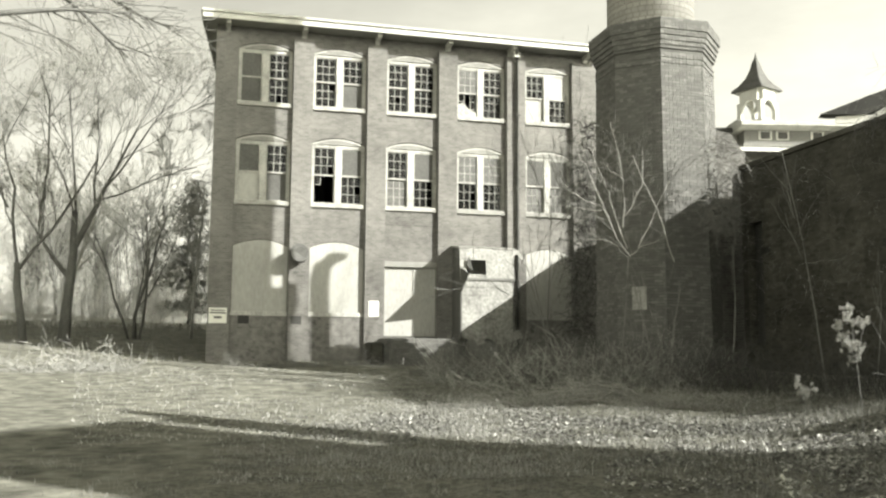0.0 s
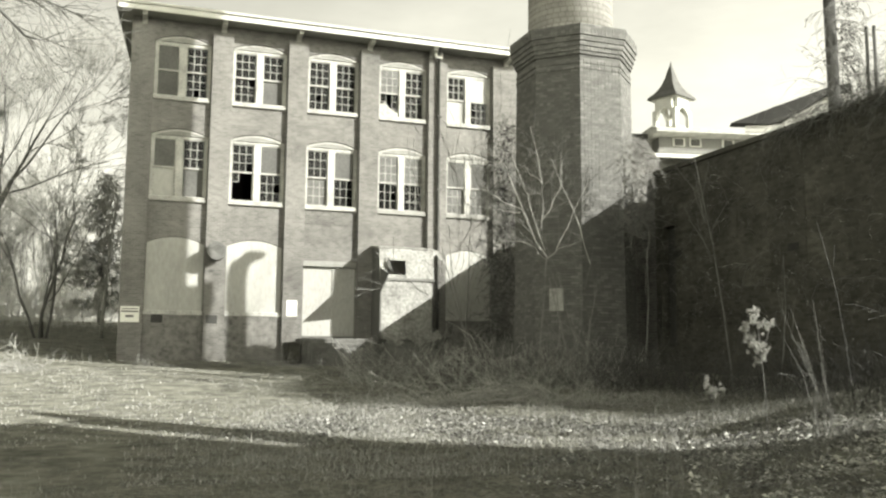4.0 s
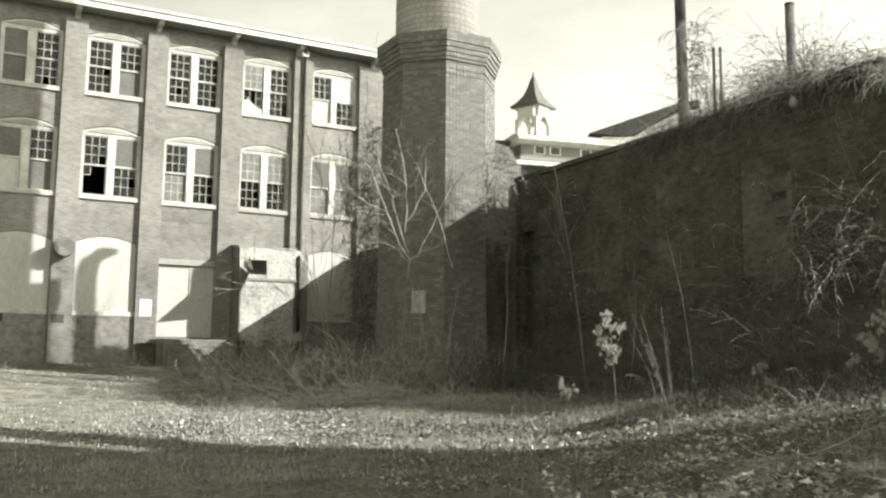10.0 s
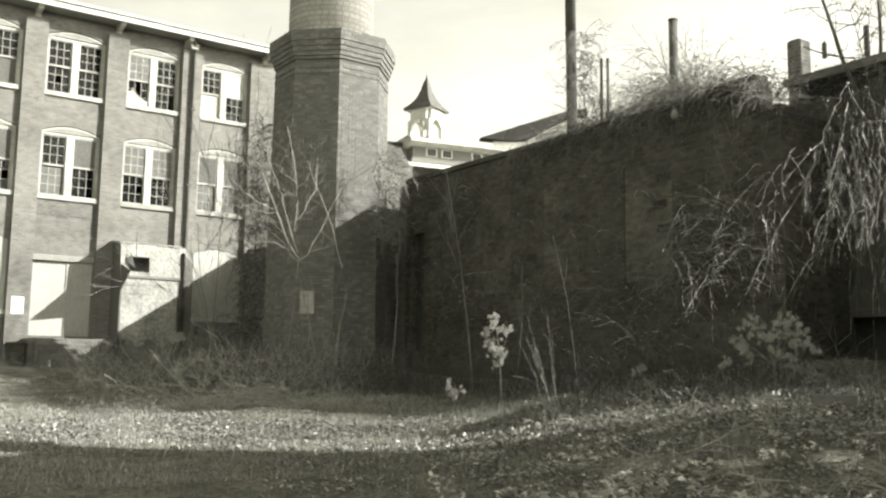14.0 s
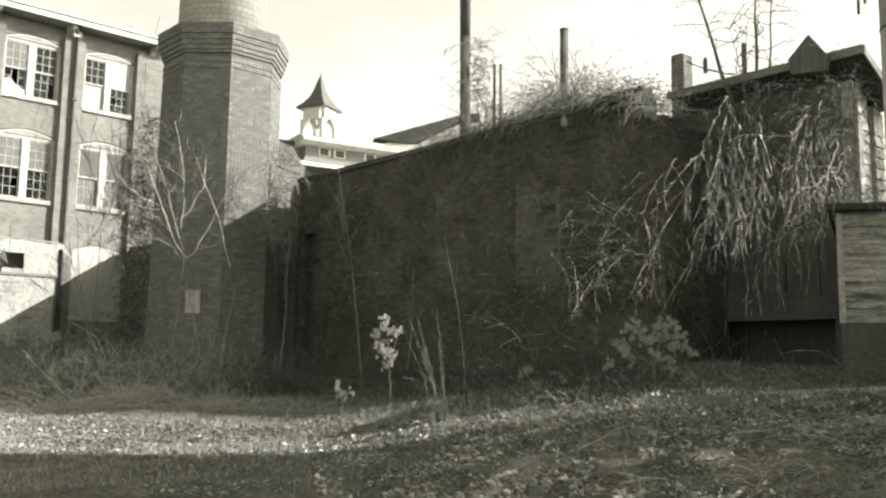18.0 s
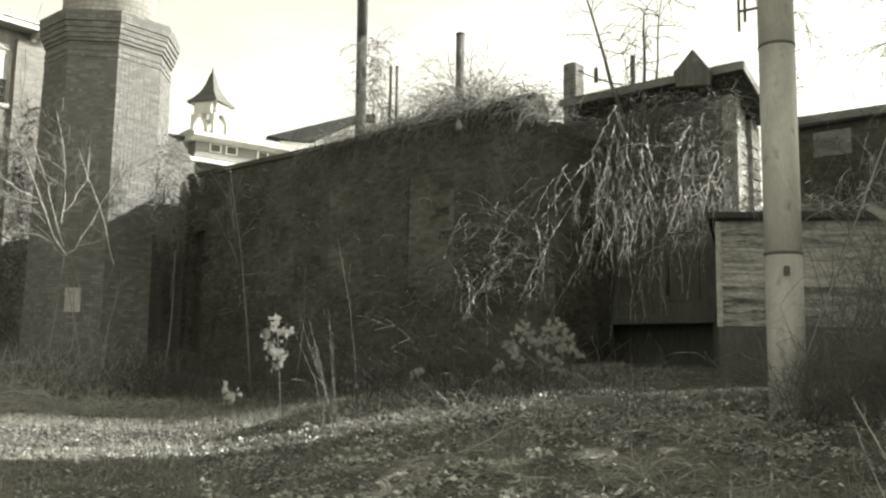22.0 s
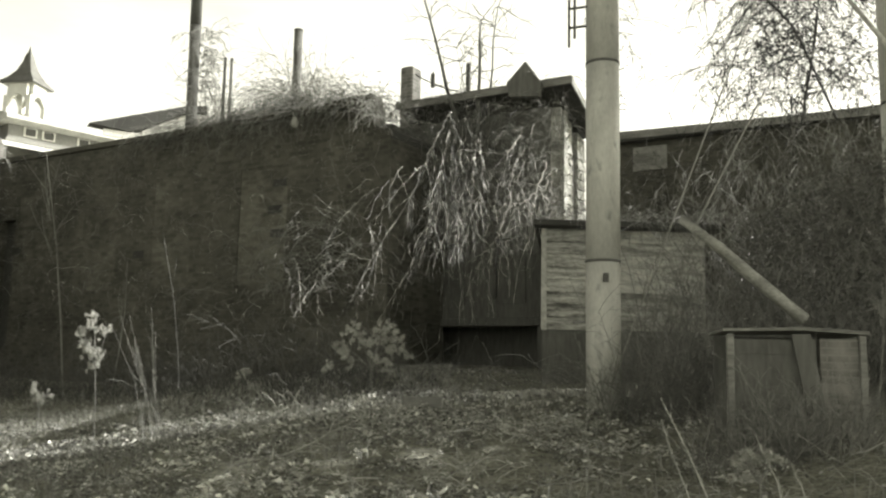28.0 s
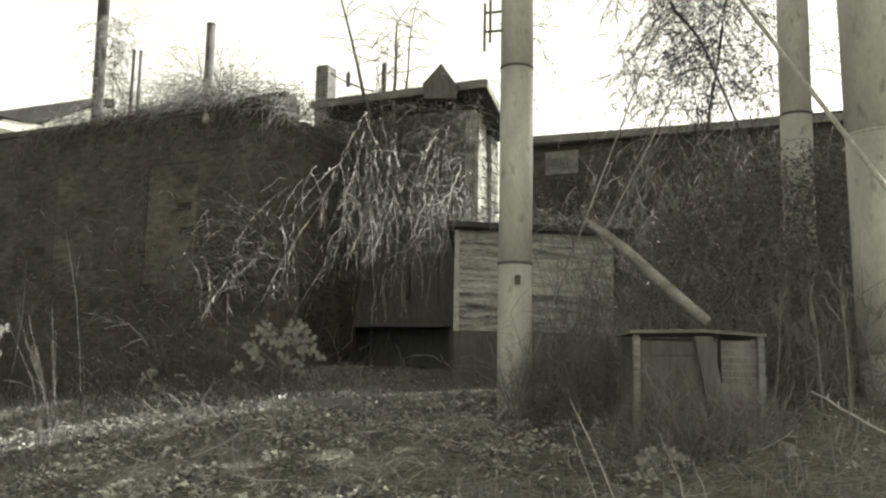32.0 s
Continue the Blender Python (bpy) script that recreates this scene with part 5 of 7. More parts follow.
# bare woods behind, copies of two trees
wood_a = bare_tree("tree", "distant slender bare tree in the woods", on_ground(-21, 75), [((0.03, 0, 1), 10, 0.11, (0, 0, 0)), ((0.2, 0.1, 1), 8, 0.07, (0, 0, 2.5))], 4, 4, thin=0.012, spread=0.5, group="distant woods")
wood_b = bare_tree("tree", "distant spreading bare tree in the woods", on_ground(-24, 80), [((-0.05, 0, 1), 9, 0.12, (0, 0, 0)), ((-0.3, 0, 1), 7, 0.07, (0, 0, 2)), ((0.3, 0.1, 1), 7, 0.07, (0, 0, 2.5))], 4, 4, thin=0.012, spread=0.6, group="distant woods")
for k in range(42):
    q = on_ground(rnd.uniform(-33, -13.5), rnd.uniform(70, 130))
    m = copy_thing(wood_a if k % 2 else wood_b, pose(q.x, q.y, q.z - 0.1, 0, 0, rnd.uniform(0, 360)))
    s = rnd.uniform(0.55, 0.95)
    m.scale = (s, s, s)


def tangle(name, label, spots, n, height, r=(0.004, 0.009), lean=0.5, arch_over=0.12, material=None, forks=2, category="brush", steps=4, wild=0.1):
    """Many thin crooked stems, uncountable: one object."""
    mb = MB()
    for _ in range(n):
        cx, cy, rx, ry = rnd.choice(spots)
        a, q = rnd.uniform(0, 2 * math.pi), math.sqrt(rnd.random())
        x, y = cx + math.cos(a) * q * rx, cy + math.sin(a) * q * ry
        h = height * rnd.uniform(0.35, 1.1) * (1 - 0.35 * q)
        d = Vector((rnd.gauss(0, lean), rnd.gauss(0, lean), 1))
        pts = wander((x, y, gz(x, y) - 0.03), d, h, steps, wild, arch_over)
        r0 = rnd.uniform(*r)
        mb.tube(pts, [r0 + (r0 * 0.5 - r0) * i / steps for i in range(steps + 1)], 3)
        for _ in range(forks):
            i = rnd.randint(1, steps)
            mb.tube(wander(pts[i], tilt(pts[i] - pts[i - 1], rnd.uniform(0.4, 1.1)), h * rnd.uniform(0.2, 0.5), 3, wild * 1.3, arch_over * 0.5), [r0 * 0.7, r0 * 0.6, r0 * 0.5, r0 * 0.4], 3)
    return solid(name, mb, material or TWIG, label, category, kind="stuff")


def polar(az, d, rx, ry):
    p = AT(az, 0, d)
    return (p.x, p.y, rx, ry)


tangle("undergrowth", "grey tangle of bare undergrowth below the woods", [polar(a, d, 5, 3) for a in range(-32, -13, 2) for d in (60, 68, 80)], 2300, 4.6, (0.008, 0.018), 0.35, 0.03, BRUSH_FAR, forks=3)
tangle("brush_pile", "low heap of cut branches on the grass", [polar(-24.5, 30, 2.2, 1.4), polar(-22, 29.5, 1.6, 1.2), polar(-20.6, 29.5, 1.0, 1.0)], 280, 1.5, (0.008, 0.015), 1.7, 0.16, TWIG_FAR, 3, wild=0.14)
tangle("weeds", "dry weeds along the mill wall", [polar(-12.5 + 1.4 * k, 31.2 + 0.18 * k, 1.0, 0.5) for k in range(9)], 420, 0.9, (0.004, 0.009), 0.6, 0.2, TWIG)
# the thicket in front of the porch and the chimney
tangle("thicket", "dense grey thicket of bare brush in front of the chimney", [polar(3, 26, 1.6, 1.8), polar(6, 24, 2.2, 2.0), polar(9, 22.5, 2.0, 1.6), polar(12, 22, 1.8, 1.4), polar(8, 25, 2.2, 1.6), polar(15, 21.5, 1.6, 1.2), polar(1, 27.5, 1.5, 1.2)], 1700, 1.5, (0.003, 0.006), 0.8, 0.02, VINE, 4, wild=0.07)
tangle("thicket", "pale dry stems standing in the thicket", [polar(1.5, 26, 1.6, 1.5), polar(4, 24, 2.0, 1.5), polar(8, 22, 2.2, 1.2), polar(11, 21.5, 1.6, 1.0), polar(14, 21, 1.2, 1.0)], 420, 1.5, (0.003, 0.006), 0.9, 0.0, TWIG_PALE, 3, wild=0.06)
tangle("thicket", "bleached crooked canes in the thicket", [polar(2, 25.5, 1.6, 1.2), polar(5, 23, 1.8, 1.2), polar(8, 21, 1.8, 1.0), polar(11, 20, 1.4, 0.8)], 110, 1.9, (0.006, 0.011), 1.0, 0.0, CREEPER_PALE, 3, wild=0.06)
tangle("dry_weeds", "pale matted dry weeds before the thicket", [polar(1 + 2 * k, 19.2 - 0.1 * k, 1.2, 1.0) for k in range(9)], 1300, 0.55, (0.002, 0.005), 1.2, 0.15, TWIG_PALE, 2)
tangle("thicket", "bare brush along the foot of the dark wall", [polar(17 + 2.6 * k, 21.5 - 0.85 * k, 1.4, 0.9) for k in range(10)], 900, 1.5, (0.004, 0.008), 0.45, 0.1, VINE_DARK, 3)
tangle("thicket", "bare brush between the shed and the stacks", [polar(58 + 2.2 * k, 12.6 - 0.1 * k, 1.0, 0.7) for k in range(9)], 900, 1.9, (0.003, 0.008), 0.4, 0.1, VINE, 3)
tangle("thicket", "bare brush against the long shed", [polar(60 + 2.4 * k, 14.6, 1.0, 0.6) for k in range(8)], 700, 3.6, (0.004, 0.01), 0.3, 0.04, VINE, 3, steps=6)


def sapling(label, base, stems, material=None, depth=2, kids=4, **kw):
    return bare_tree("sapling", label, base, stems, depth, kids, material or TWIG_PALE, material or TWIG_PALE, **kw)


# the pale forked sapling before the chimney
b = on_ground(11.2, 21.0)
sp = thing("sapling", "pale forked sapling with spreading bare branches before the chimney", "tree", plant_at(b))
top = AT(11.69, 0.108, 21.0) - b
part("trunk", MB().tube([(0, 0, -0.1), (0.03, 0, top.z * 0.35), (top.x * 0.7, top.y * 0.7, top.z * 0.7), tuple(top)], [0.02, 0.019, 0.017, 0.015], 7), TWIG, sp, smooth=True)
twigs = MB()
for line in (((11.69, 0.108), (10.07, 0.163), (8.53, 0.178), (7.51, 0.193)), ((11.6, 0.115), (10.68, 0.172), (10.16, 0.192), (9.51, 0.227)),
             ((11.4, 0.14), (11.49, 0.174), (11.45, 0.201), (10.69, 0.258)), ((11.44, 0.194), (10.71, 0.204), (10.25, 0.213)),
             ((14.5, 0.1), (13.46, 0.159), (12.7, 0.191), (12.07, 0.22)), ((11.4, 0.15), (12.01, 0.165), (12.56, 0.186), (12.67, 0.224)),
             ((11.69, 0.108), (12.49, 0.118), (13.55, 0.125)), ((10.07, 0.161), (9.06, 0.161), (8.0, 0.166)), ((10.5, 0.15), (9.4, 0.2), (8.6, 0.23)),
             ((11.69, 0.108), (10.6, 0.125), (9.0, 0.128)), ((12.3, 0.115), (13.2, 0.15), (14.3, 0.19))):
    pts = [AT(a, t, 21.0 + rnd.uniform(-0.25, 0.25)) - b for a, t in line]
    fine = []
    for p, q in zip(pts, pts[1:]):
        fine += [p.lerp(q, k / 3) + Vector((rnd.gauss(0, 0.018), rnd.gauss(0, 0.03), rnd.gauss(0, 0.018))) for k in range(3)]
    fine.append(pts[-1])
    n = len(fine)
    part("branch", MB().tube(fine, [0.013 - 0.008 * i / (n - 1) for i in range(n)], 5), TWIG_PALE, sp, smooth=True)
    for i in range(1, n):
        for _ in range(2):
            grow(twigs, twigs, fine[i].lerp(fine[i - 1], rnd.random()), tilt(fine[i] - fine[i - 1], rnd.uniform(0.4, 0.95)), rnd.uniform(0.25, 0.9), 0.005, 1, 2, 0.12, -0.05, 0.6, 0.5, 0.003)
part("crown", twigs, TWIG, sp)["kind"] = "stuff"
sapling("grey bare sapling crowded against the chimney", on_ground(6.5, 26.5), [((0.1, 0, 1), 5.0, 0.022, (0, 0, 0)), ((-0.2, 0, 1), 4.2, 0.018, (0.1, 0, 0)), ((0.35, 0, 1), 5.0, 0.018, (0.1, 0, 0))], TWIG, 3, 5, thin=0.005, spread=0.55)
sapling("grey bare sapling beside the mill corner", on_ground(8.3, 28.0), [((0.0, 0, 1), 5.2, 0.024, (0, 0, 0)), ((0.15, 0, 1), 4.2, 0.018, (0.1, 0, 0)), ((0.6, 0, 1), 4.0, 0.014, (0.1, 0, 0.5))], TWIG, 3, 5, thin=0.005, spread=0.55)
sapling("curved twin stems at the chimney foot", on_ground(13.7, 20.5), [((-0.35, 0, 1), 2.6, 0.02, (0, 0, 0)), ((0.3, 0, 1), 2.4, 0.02, (0, 0, 0)), ((0.05, 0, 1), 2.8, 0.016, (0, 0, 0)), ((-0.15, 0, 1), 2.2, 0.014, (0, 0, 0))], TWIG, 1, 3, thin=0.005, spread=0.4)


def whip(label, base_az, top_az, top_tan, d, r=0.02, material=None, forks=6):
    """A thin leaning sapling."""
    b = on_ground(base_az, d)
    top = AT(top_az, top_tan, d) - b
    t = thing("sapling", label, "tree", plant_at(b))
    m = MB().tube([(0, 0, -0.05), tuple(top * 0.3 + Vector((0.06, 0, 0))), tuple(top * 0.6 + Vector((0.08, 0, 0))), tuple(top)], [r, r * 0.85, r * 0.6, r * 0.3], 5)
    part("stem", m, material or TWIG, t)
    f = MB()
    for _ in range(forks):
        k = rnd.uniform(0.5, 0.95)
        f.tube(wander(top * k, tilt(top, rnd.uniform(0.3, 0.7)), top.length * 0.22, 3, 0.1, -0.05), [r * 0.4, r * 0.35, r * 0.3, r * 0.25], 3)
    part("crown", f, material or TWIG, t)


whip("tall thin sapling leaning against the dark wall", 22.9, 20.85, 0.2233, 19.0, 0.02, VINE, 8)
whip("thin bent sapling in front of the dark wall", 29.4, 27.82, 0.1416, 15.5, 0.012, VINE_DARK, 3)
whip("thin forked sapling in front of the dark wall", 25.4, 25.9, 0.11, 18, 0.014, VINE, 4)
whip("thin sapling beside the chimney corner", 17.6, 17.9, 0.12, 22, 0.022, TWIG, 2)
whip("thin dark sapling by the dark shed", 73.5, 73.0, 0.1, 10.5, 0.018, TWIG, 6)
whip("thin dark sapling beside the stacks", 70.8, 71.4, 0.09, 10.9, 0.016, TWIG, 6)
whip("thin dark sapling beside the stacks", 75.0, 74.6, 0.12, 10.3, 0.016, TWIG, 6)

# stiff upright weed stalks
b = on_ground(27.87, 12.6)
w = thing("weed", "clump of stiff upright dry weed stalks", "weed", plant_at(b))
for k in range(10):
    az, tn = rnd.uniform(25.2, 28.0), rnd.choice((0.02, 0.035, 0.05, 0.06, 0.085))
    tip = AT(az, tn, 12.6 + rnd.uniform(-0.3, 0.3)) - b
    part("stalk", MB().tube([(rnd.uniform(-0.25, 0.25), rnd.uniform(-0.2, 0.2), -0.03), tuple(tip * 0.5 + Vector((0.03, 0, 0.05))), tuple(tip)], [0.0045, 0.0035, 0.002], 5), VINE, w)
    sd = MB()
    for j in range(2):
        q = tip * rnd.uniform(0.35, 0.95)
        sd.tube(wander(q, Vector((rnd.gauss(0, 0.35), rnd.gauss(0, 0.35), 1)), rnd.uniform(0.12, 0.4), 3, 0.12, -0.02), [0.003, 0.0025, 0.002, 0.002], 3)
    part("seed_shoot", sd, VINE, w)["kind"] = "stuff"

# fluffy seed heads
def fluffy(label, base_az, d, heads, r=0.06):
    b = on_ground(base_az, d)
    t = thing("seed_plant", label, "weed", plant_at(b))
    cs = [AT(az, tn, d + rnd.uniform(-0.1, 0.1)) - b for az, tn, s in heads]
    node = sum(cs, Vector()) / len(cs) * 0.72
    node.x, node.y = node.x * 0.6, node.y * 0.6
    part("stalk", MB().tube([(0, 0, -0.03), tuple(node * 0.5 + Vector((0.01, 0, 0))), tuple(node)], [0.008, 0.007, 0.006], 5), VINE, t)
    for c, (az, tn, s) in zip(cs, heads):
        part("side_stem", MB().tube([tuple(node), tuple(node.lerp(c, 0.6) + Vector((0, 0, 0.05))), tuple(c)], [0.004, 0.004, 0.003], 4), VINE, t)
        f = MB()
        side = Vector((rnd.choice((-1, 1)) * rnd.uniform(0.4, 1), rnd.gauss(0, 0.4), 0)).normalized()
        for j in range(15):
            # a plume that arches over and droops, fringed below
            k = j / 14
            m = c + (side * (k - 0.35) * 3.6 + Vector((0, 0, 0.7 - 3.4 * (k - 0.35) ** 2))) * r * s + Vector((rnd.gauss(0, 0.35), rnd.gauss(0, 0.35), rnd.gauss(-0.2, 0.6))) * r * s
            for _ in range(int(34 * s)):
                o = Vector((rnd.gauss(0, 0.2), rnd.gauss(0, 0.22), rnd.gauss(-0.1, 0.24))) * r * s
                e = (side * 0.5 + Vector((rnd.gauss(0, 0.6), rnd.gauss(0, 0.6), rnd.gauss(-0.7, 0.5)))).normalized() * 0.036
                g = tilt(e, math.pi / 2) * 0.005
                f.quad(m + o - g, m + o + g, m + o + e)
        part("seed_head", f, FLUFF, t, "pale fluffy seed head")["kind"] = "stuff"
    return t


fluffy("tall weed with pale fluffy seed heads before the wall", 24.7, 13.5,
       [(24.2, 0.047, 0.8), (24.35, 0.036, 0.9), (25.1, 0.036, 0.8), (23.65, 0.033, 0.7), (23.8, 0.02, 1.0), (24.0, 0.012, 0.9), (24.4, 0.01, 0.9), (24.5, -0.002, 0.7)], 0.07)
fluffy("broad weed with two drooping fluffy seed plumes before the wall", 41.0, 11.6,
       [(39.8, 0.046, 0.8), (40.15, 0.037, 0.9), (38.85, 0.024, 1.0), (39.3, 0.019, 1.0), (39.6, 0.01, 0.8), (38.35, 0.003, 0.6), (40.65, 0.03, 0.7), (41.8, 0.046, 1.0), (41.45, 0.034, 1.0), (42.25, 0.036, 1.0), (42.75, 0.02, 0.9), (42.05, 0.022, 1.0), (41.5, 0.01, 0.8), (41.75, 0.0, 0.6), (40.8, 0.016, 0.6)], 0.065)
fluffy("low weed with two fluffy seed heads", 21.6, 15.0, [(21.3, -0.026, 1.0), (21.55, -0.034, 1.1), (22.1, -0.033, 0.9)])
fluffy("small fluffy weed in the grass", 33.3, 14.0, [(33.2, -0.006, 1.0), (33.6, -0.02, 0.8)])
fluffy("low clump of pale fluffy weeds in the grass", 64.6, 6.6, [(63.2, -0.085, 0.9), (63.8, -0.078, 0.9), (64.3, -0.085, 0.8), (65.0, -0.078, 0.9), (65.4, -0.08, 0.7), (63.6, -0.1, 0.7)], 0.026)
fluffy("small pale weed with two fluffy tips", 71.6, 7.4, [(71.3, -0.066, 0.6), (71.8, -0.067, 0.6)], 0.035)

# bare pale stalks close to the camera
def stalk(label, a, b, d0, d1, r=0.009):
    p, q = AT(*a, d0), AT(*b, d1)
    p.z = min(p.z, gz(p.x, p.y) + 0.01) if a[1] < -0.1 else p.z
    t = thing("stalk", label, "weed", plant_at(p), "dry stalks")
    v = q - p
    pts = [v * (i / 6) + Vector((rnd.gauss(0, 0.012), rnd.gauss(0, 0.012), 0)) * (0 < i < 6) for i in range(7)]
    part("stem", MB().tube(pts, [r * (1 - 0.09 * i) for i in range(7)], 5), TWIG_PALE, t)
    for i in (2, 4, 5):
        part("bud", MB().tube([pts[i], pts[i] + Vector((rnd.gauss(0, 0.02), 0, 0.045))], [r * 0.7, r * 0.3], 4), TWIG_PALE, t)


stalk("bare pale weed stalk leaning over the grass", (62.3, -0.13), (58.86, -0.023), 7.2, 7.4)
stalk("bare pale weed stalk leaning over the grass", (60.8, -0.13), (58.86, -0.0453), 7.2, 7.4, 0.007)
stalk("bare pale weed stalk leaning over the grass", (66.4, -0.125), (64.29, -0.0578), 6.8, 6.9, 0.007)
stalk("bare pale weed stalk leaning over the grass", (67.6, -0.125), (66.2, -0.085), 6.6, 6.7, 0.006)
stalk("pale fallen cane on the weeds", (77.4, -0.056), (72.89, -0.0092), 8.0, 8.2, 0.014)

# unseen bare trees added beyond the shade wall, so their branches dapple the sunlight
for q, turn in (((18.5, -4.6), 40), ((21.0, -7.5), 150), ((17.0, -8.5), 250)):
    m = copy_thing(wood_b, pose(q[0], q[1], gz(*q) - 0.1, 0, 0, turn))
    m.scale = (0.85, 0.85, 0.85)
    tagged(m, "unseen bare tree added beyond the shade wall to dapple the sun")

tangle("thicket", "bare brush half hiding the crate", [polar(62 + 1.5 * k, 9.1, 0.5, 0.25) for k in range(6)], 240, 1.0, (0.002, 0.006), 0.4, 0.1, VINE, 3)

tangle("thicket", "bare brush in front of the dark wooden end", [polar(44 + 1.5 * k, 13.2 - 0.05 * k, 0.6, 0.3) for k in range(6)], 80, 0.9, (0.003, 0.006), 0.5, 0.12, VINE, 3)

# heap of pale branches dragged out of the thicket
for k in range(12):
    p = on_ground(11.6 + rnd.uniform(-0.7, 0.5), 19.0 + rnd.uniform(-0.4, 0.4))
    q = on_ground(rnd.uniform(6.4, 9.4), 19.2 + rnd.uniform(-0.6, 0.8))
    v = q - p
    rise = rnd.uniform(0.05, 0.3)
    br = thing("fallen_branch", "pale arching branch pulled from the thicket", "branch", plant_at(p), "branch heap")
    pts = [v * (i / 6) + Vector((rnd.gauss(0, 0.03), rnd.gauss(0, 0.03), 0.02 + rnd.gauss(0, 0.02) + rise * math.sin(math.pi * (0.12 + 0.8 * i / 6)))) for i in range(7)]
    part("stem", MB().tube(pts, [0.022, 0.02, 0.018, 0.016, 0.013, 0.01, 0.007], 5), BARK_PALE, br)
    for i in (3, 5):
        part("twig", MB().tube(wander(pts[i], tilt(v, 0.5), 0.5, 3, 0.15, 0.0), [0.006, 0.005, 0.004, 0.003], 3), TWIG_PALE, br)

tangle("dry_weeds", "bare weeds grown up in front of the crate", [polar(63.5, 9.0, 0.5, 0.3), polar(66.0, 9.1, 0.6, 0.3), polar(69.5, 9.2, 0.5, 0.3)], 170, 1.0, (0.002, 0.005), 0.45, 0.1, TWIG, 3)


p, q = on_ground(42.95, 12.4), on_ground(45.4, 12.5)
v = q - p
pl = thing("plank", "pale weathered board lying before the dark undercroft", "board", pose(p.x, p.y, max(p.z, q.z), 0, 0, math.degrees(math.atan2(v.y, v.x))))
part("board", MB().bevel_box(0, math.hypot(v.x, v.y), 0, 0.05, -0.06, 0.17, 0.01), GREY_WOOD, pl)
part("batten", MB().box(0.4, 0.46, 0.052, 0.08, -0.06, 0.16), DARK_WOOD, pl)


# ---- creepers ----
def hanging(name, label, n, top, length, material, r=(0.003, 0.008), sway=0.12, forks=2, category="vine"):
    """Limp stems that hang from points given by top()."""
    mb = MB()
    for _ in range(n):
        p, d = top()
        L = length * rnd.uniform(0.3, 1.1)
        pts = wander(p, d, L, 6, sway, 0.28)
        r0 = rnd.uniform(*r)
        mb.tube(pts, [r0 * (1 - 0.1 * i) for i in range(7)], 3)
        for _ in range(forks):
            i = rnd.randint(1, 5)
            mb.tube(wander(pts[i], tilt(pts[i + 1] - pts[i], rnd.uniform(0.3, 1.0)), L * rnd.uniform(0.12, 0.35), 3, 0.2, 0.2), [r0 * 0.7, r0 * 0.6, r0 * 0.5, r0 * 0.4], 3)
    return solid(name, mb, material, label, category, kind="stuff")


def on_wall(x, y, z):
    return (ENGINE_AT if x > 12.3 else WALL_AT) @ Vector((x, y, z))


IN_E = WALL_AT.to_3x3() @ Vector((1, 0, 0))     # along the wall, towards the camera
OUT_E = WALL_AT.to_3x3() @ Vector((0, -1, 0))   # out of the wall, over the yard


def big_mass():
    x = min(16.0, max(12.4, rnd.gauss(14.3, 1.1)))
    return on_wall(x, rnd.uniform(-0.9, -0.1), rnd.uniform(3.8, 6.5) - 0.2 * abs(x - 14.4)), OUT_E * rnd.uniform(0.1, 0.7) + IN_E * rnd.gauss(-0.1, 0.5) + Vector((0, 0, 0.3))


hanging("creeper", "great mass of bare creeper hanging over the wooden end", 420, big_mass, 2.0, VINE, (0.002, 0.004), 0.13, 3)
FALLS = [rnd.uniform(12.9, 15.5) for _ in range(40)]


def big_fall():
    x = rnd.choice(FALLS) + rnd.gauss(0, 0.06)
    return on_wall(x, rnd.uniform(-1.0, -0.15), rnd.uniform(4.2, 6.3) - 0.3 * abs(x - 14.6)), OUT_E * rnd.uniform(0, 0.25) + IN_E * (-0.22 + 0.1 * (x - 14.3) + rnd.gauss(0, 0.12)) - Vector((0, 0, 0.8))


hanging("creeper", "pale creeper stems with sun specks put into their colour", 40, big_fall, 1.8, VINE_GLINTS, (0.002, 0.004), 0.12, 4)
hanging("creeper", "wild curling creeper ends thrown over the eaves", 110, big_mass, 1.4, VINE_GLINTS, (0.0018, 0.0032), 0.2, 3)


def leafy():
    return on_wall(rnd.uniform(12.3, 16.2), rnd.uniform(-0.5, 0.05), rnd.uniform(4.3, 6.6)), OUT_E * 0.5 + Vector((rnd.gauss(0, 0.6), rnd.gauss(0, 0.6), 0.2))


hanging("creeper", "tangled creeper matted against the eaves", 900, leafy, 1.0, VINE, (0.003, 0.007), 0.4, 3)


def top_edge():
    x = rnd.uniform(5.5, 12.4)
    return on_wall(x, rnd.uniform(-0.12, 0.3), rnd.uniform(6.7, 7.05)), OUT_E * rnd.uniform(0.2, 1) + Vector((rnd.gauss(0, 0.4), rnd.gauss(0, 0.4), 0.15))


hanging("creeper", "creeper trailing over the parapet", 480, top_edge, 1.2, VINE, (0.004, 0.009), 0.25, 2)


def face():
    x = rnd.uniform(-0.5, 12.4)
    return on_wall(x, rnd.uniform(-0.1, -0.02), rnd.uniform(2.5, 6.6)), Vector((rnd.gauss(0, 0.5), rnd.gauss(0, 0.5), 0.6)) + OUT_E * 0.1


hanging("creeper", "thin bare creeper clinging to the dark wall", 420, face, 1.3, VINE, (0.003, 0.006), 0.3, 2)
hanging("creeper", "pale curling creeper ends on the dark wall", 130, face, 0.9, VINE_GLINTS, (0.003, 0.005), 0.4, 3)


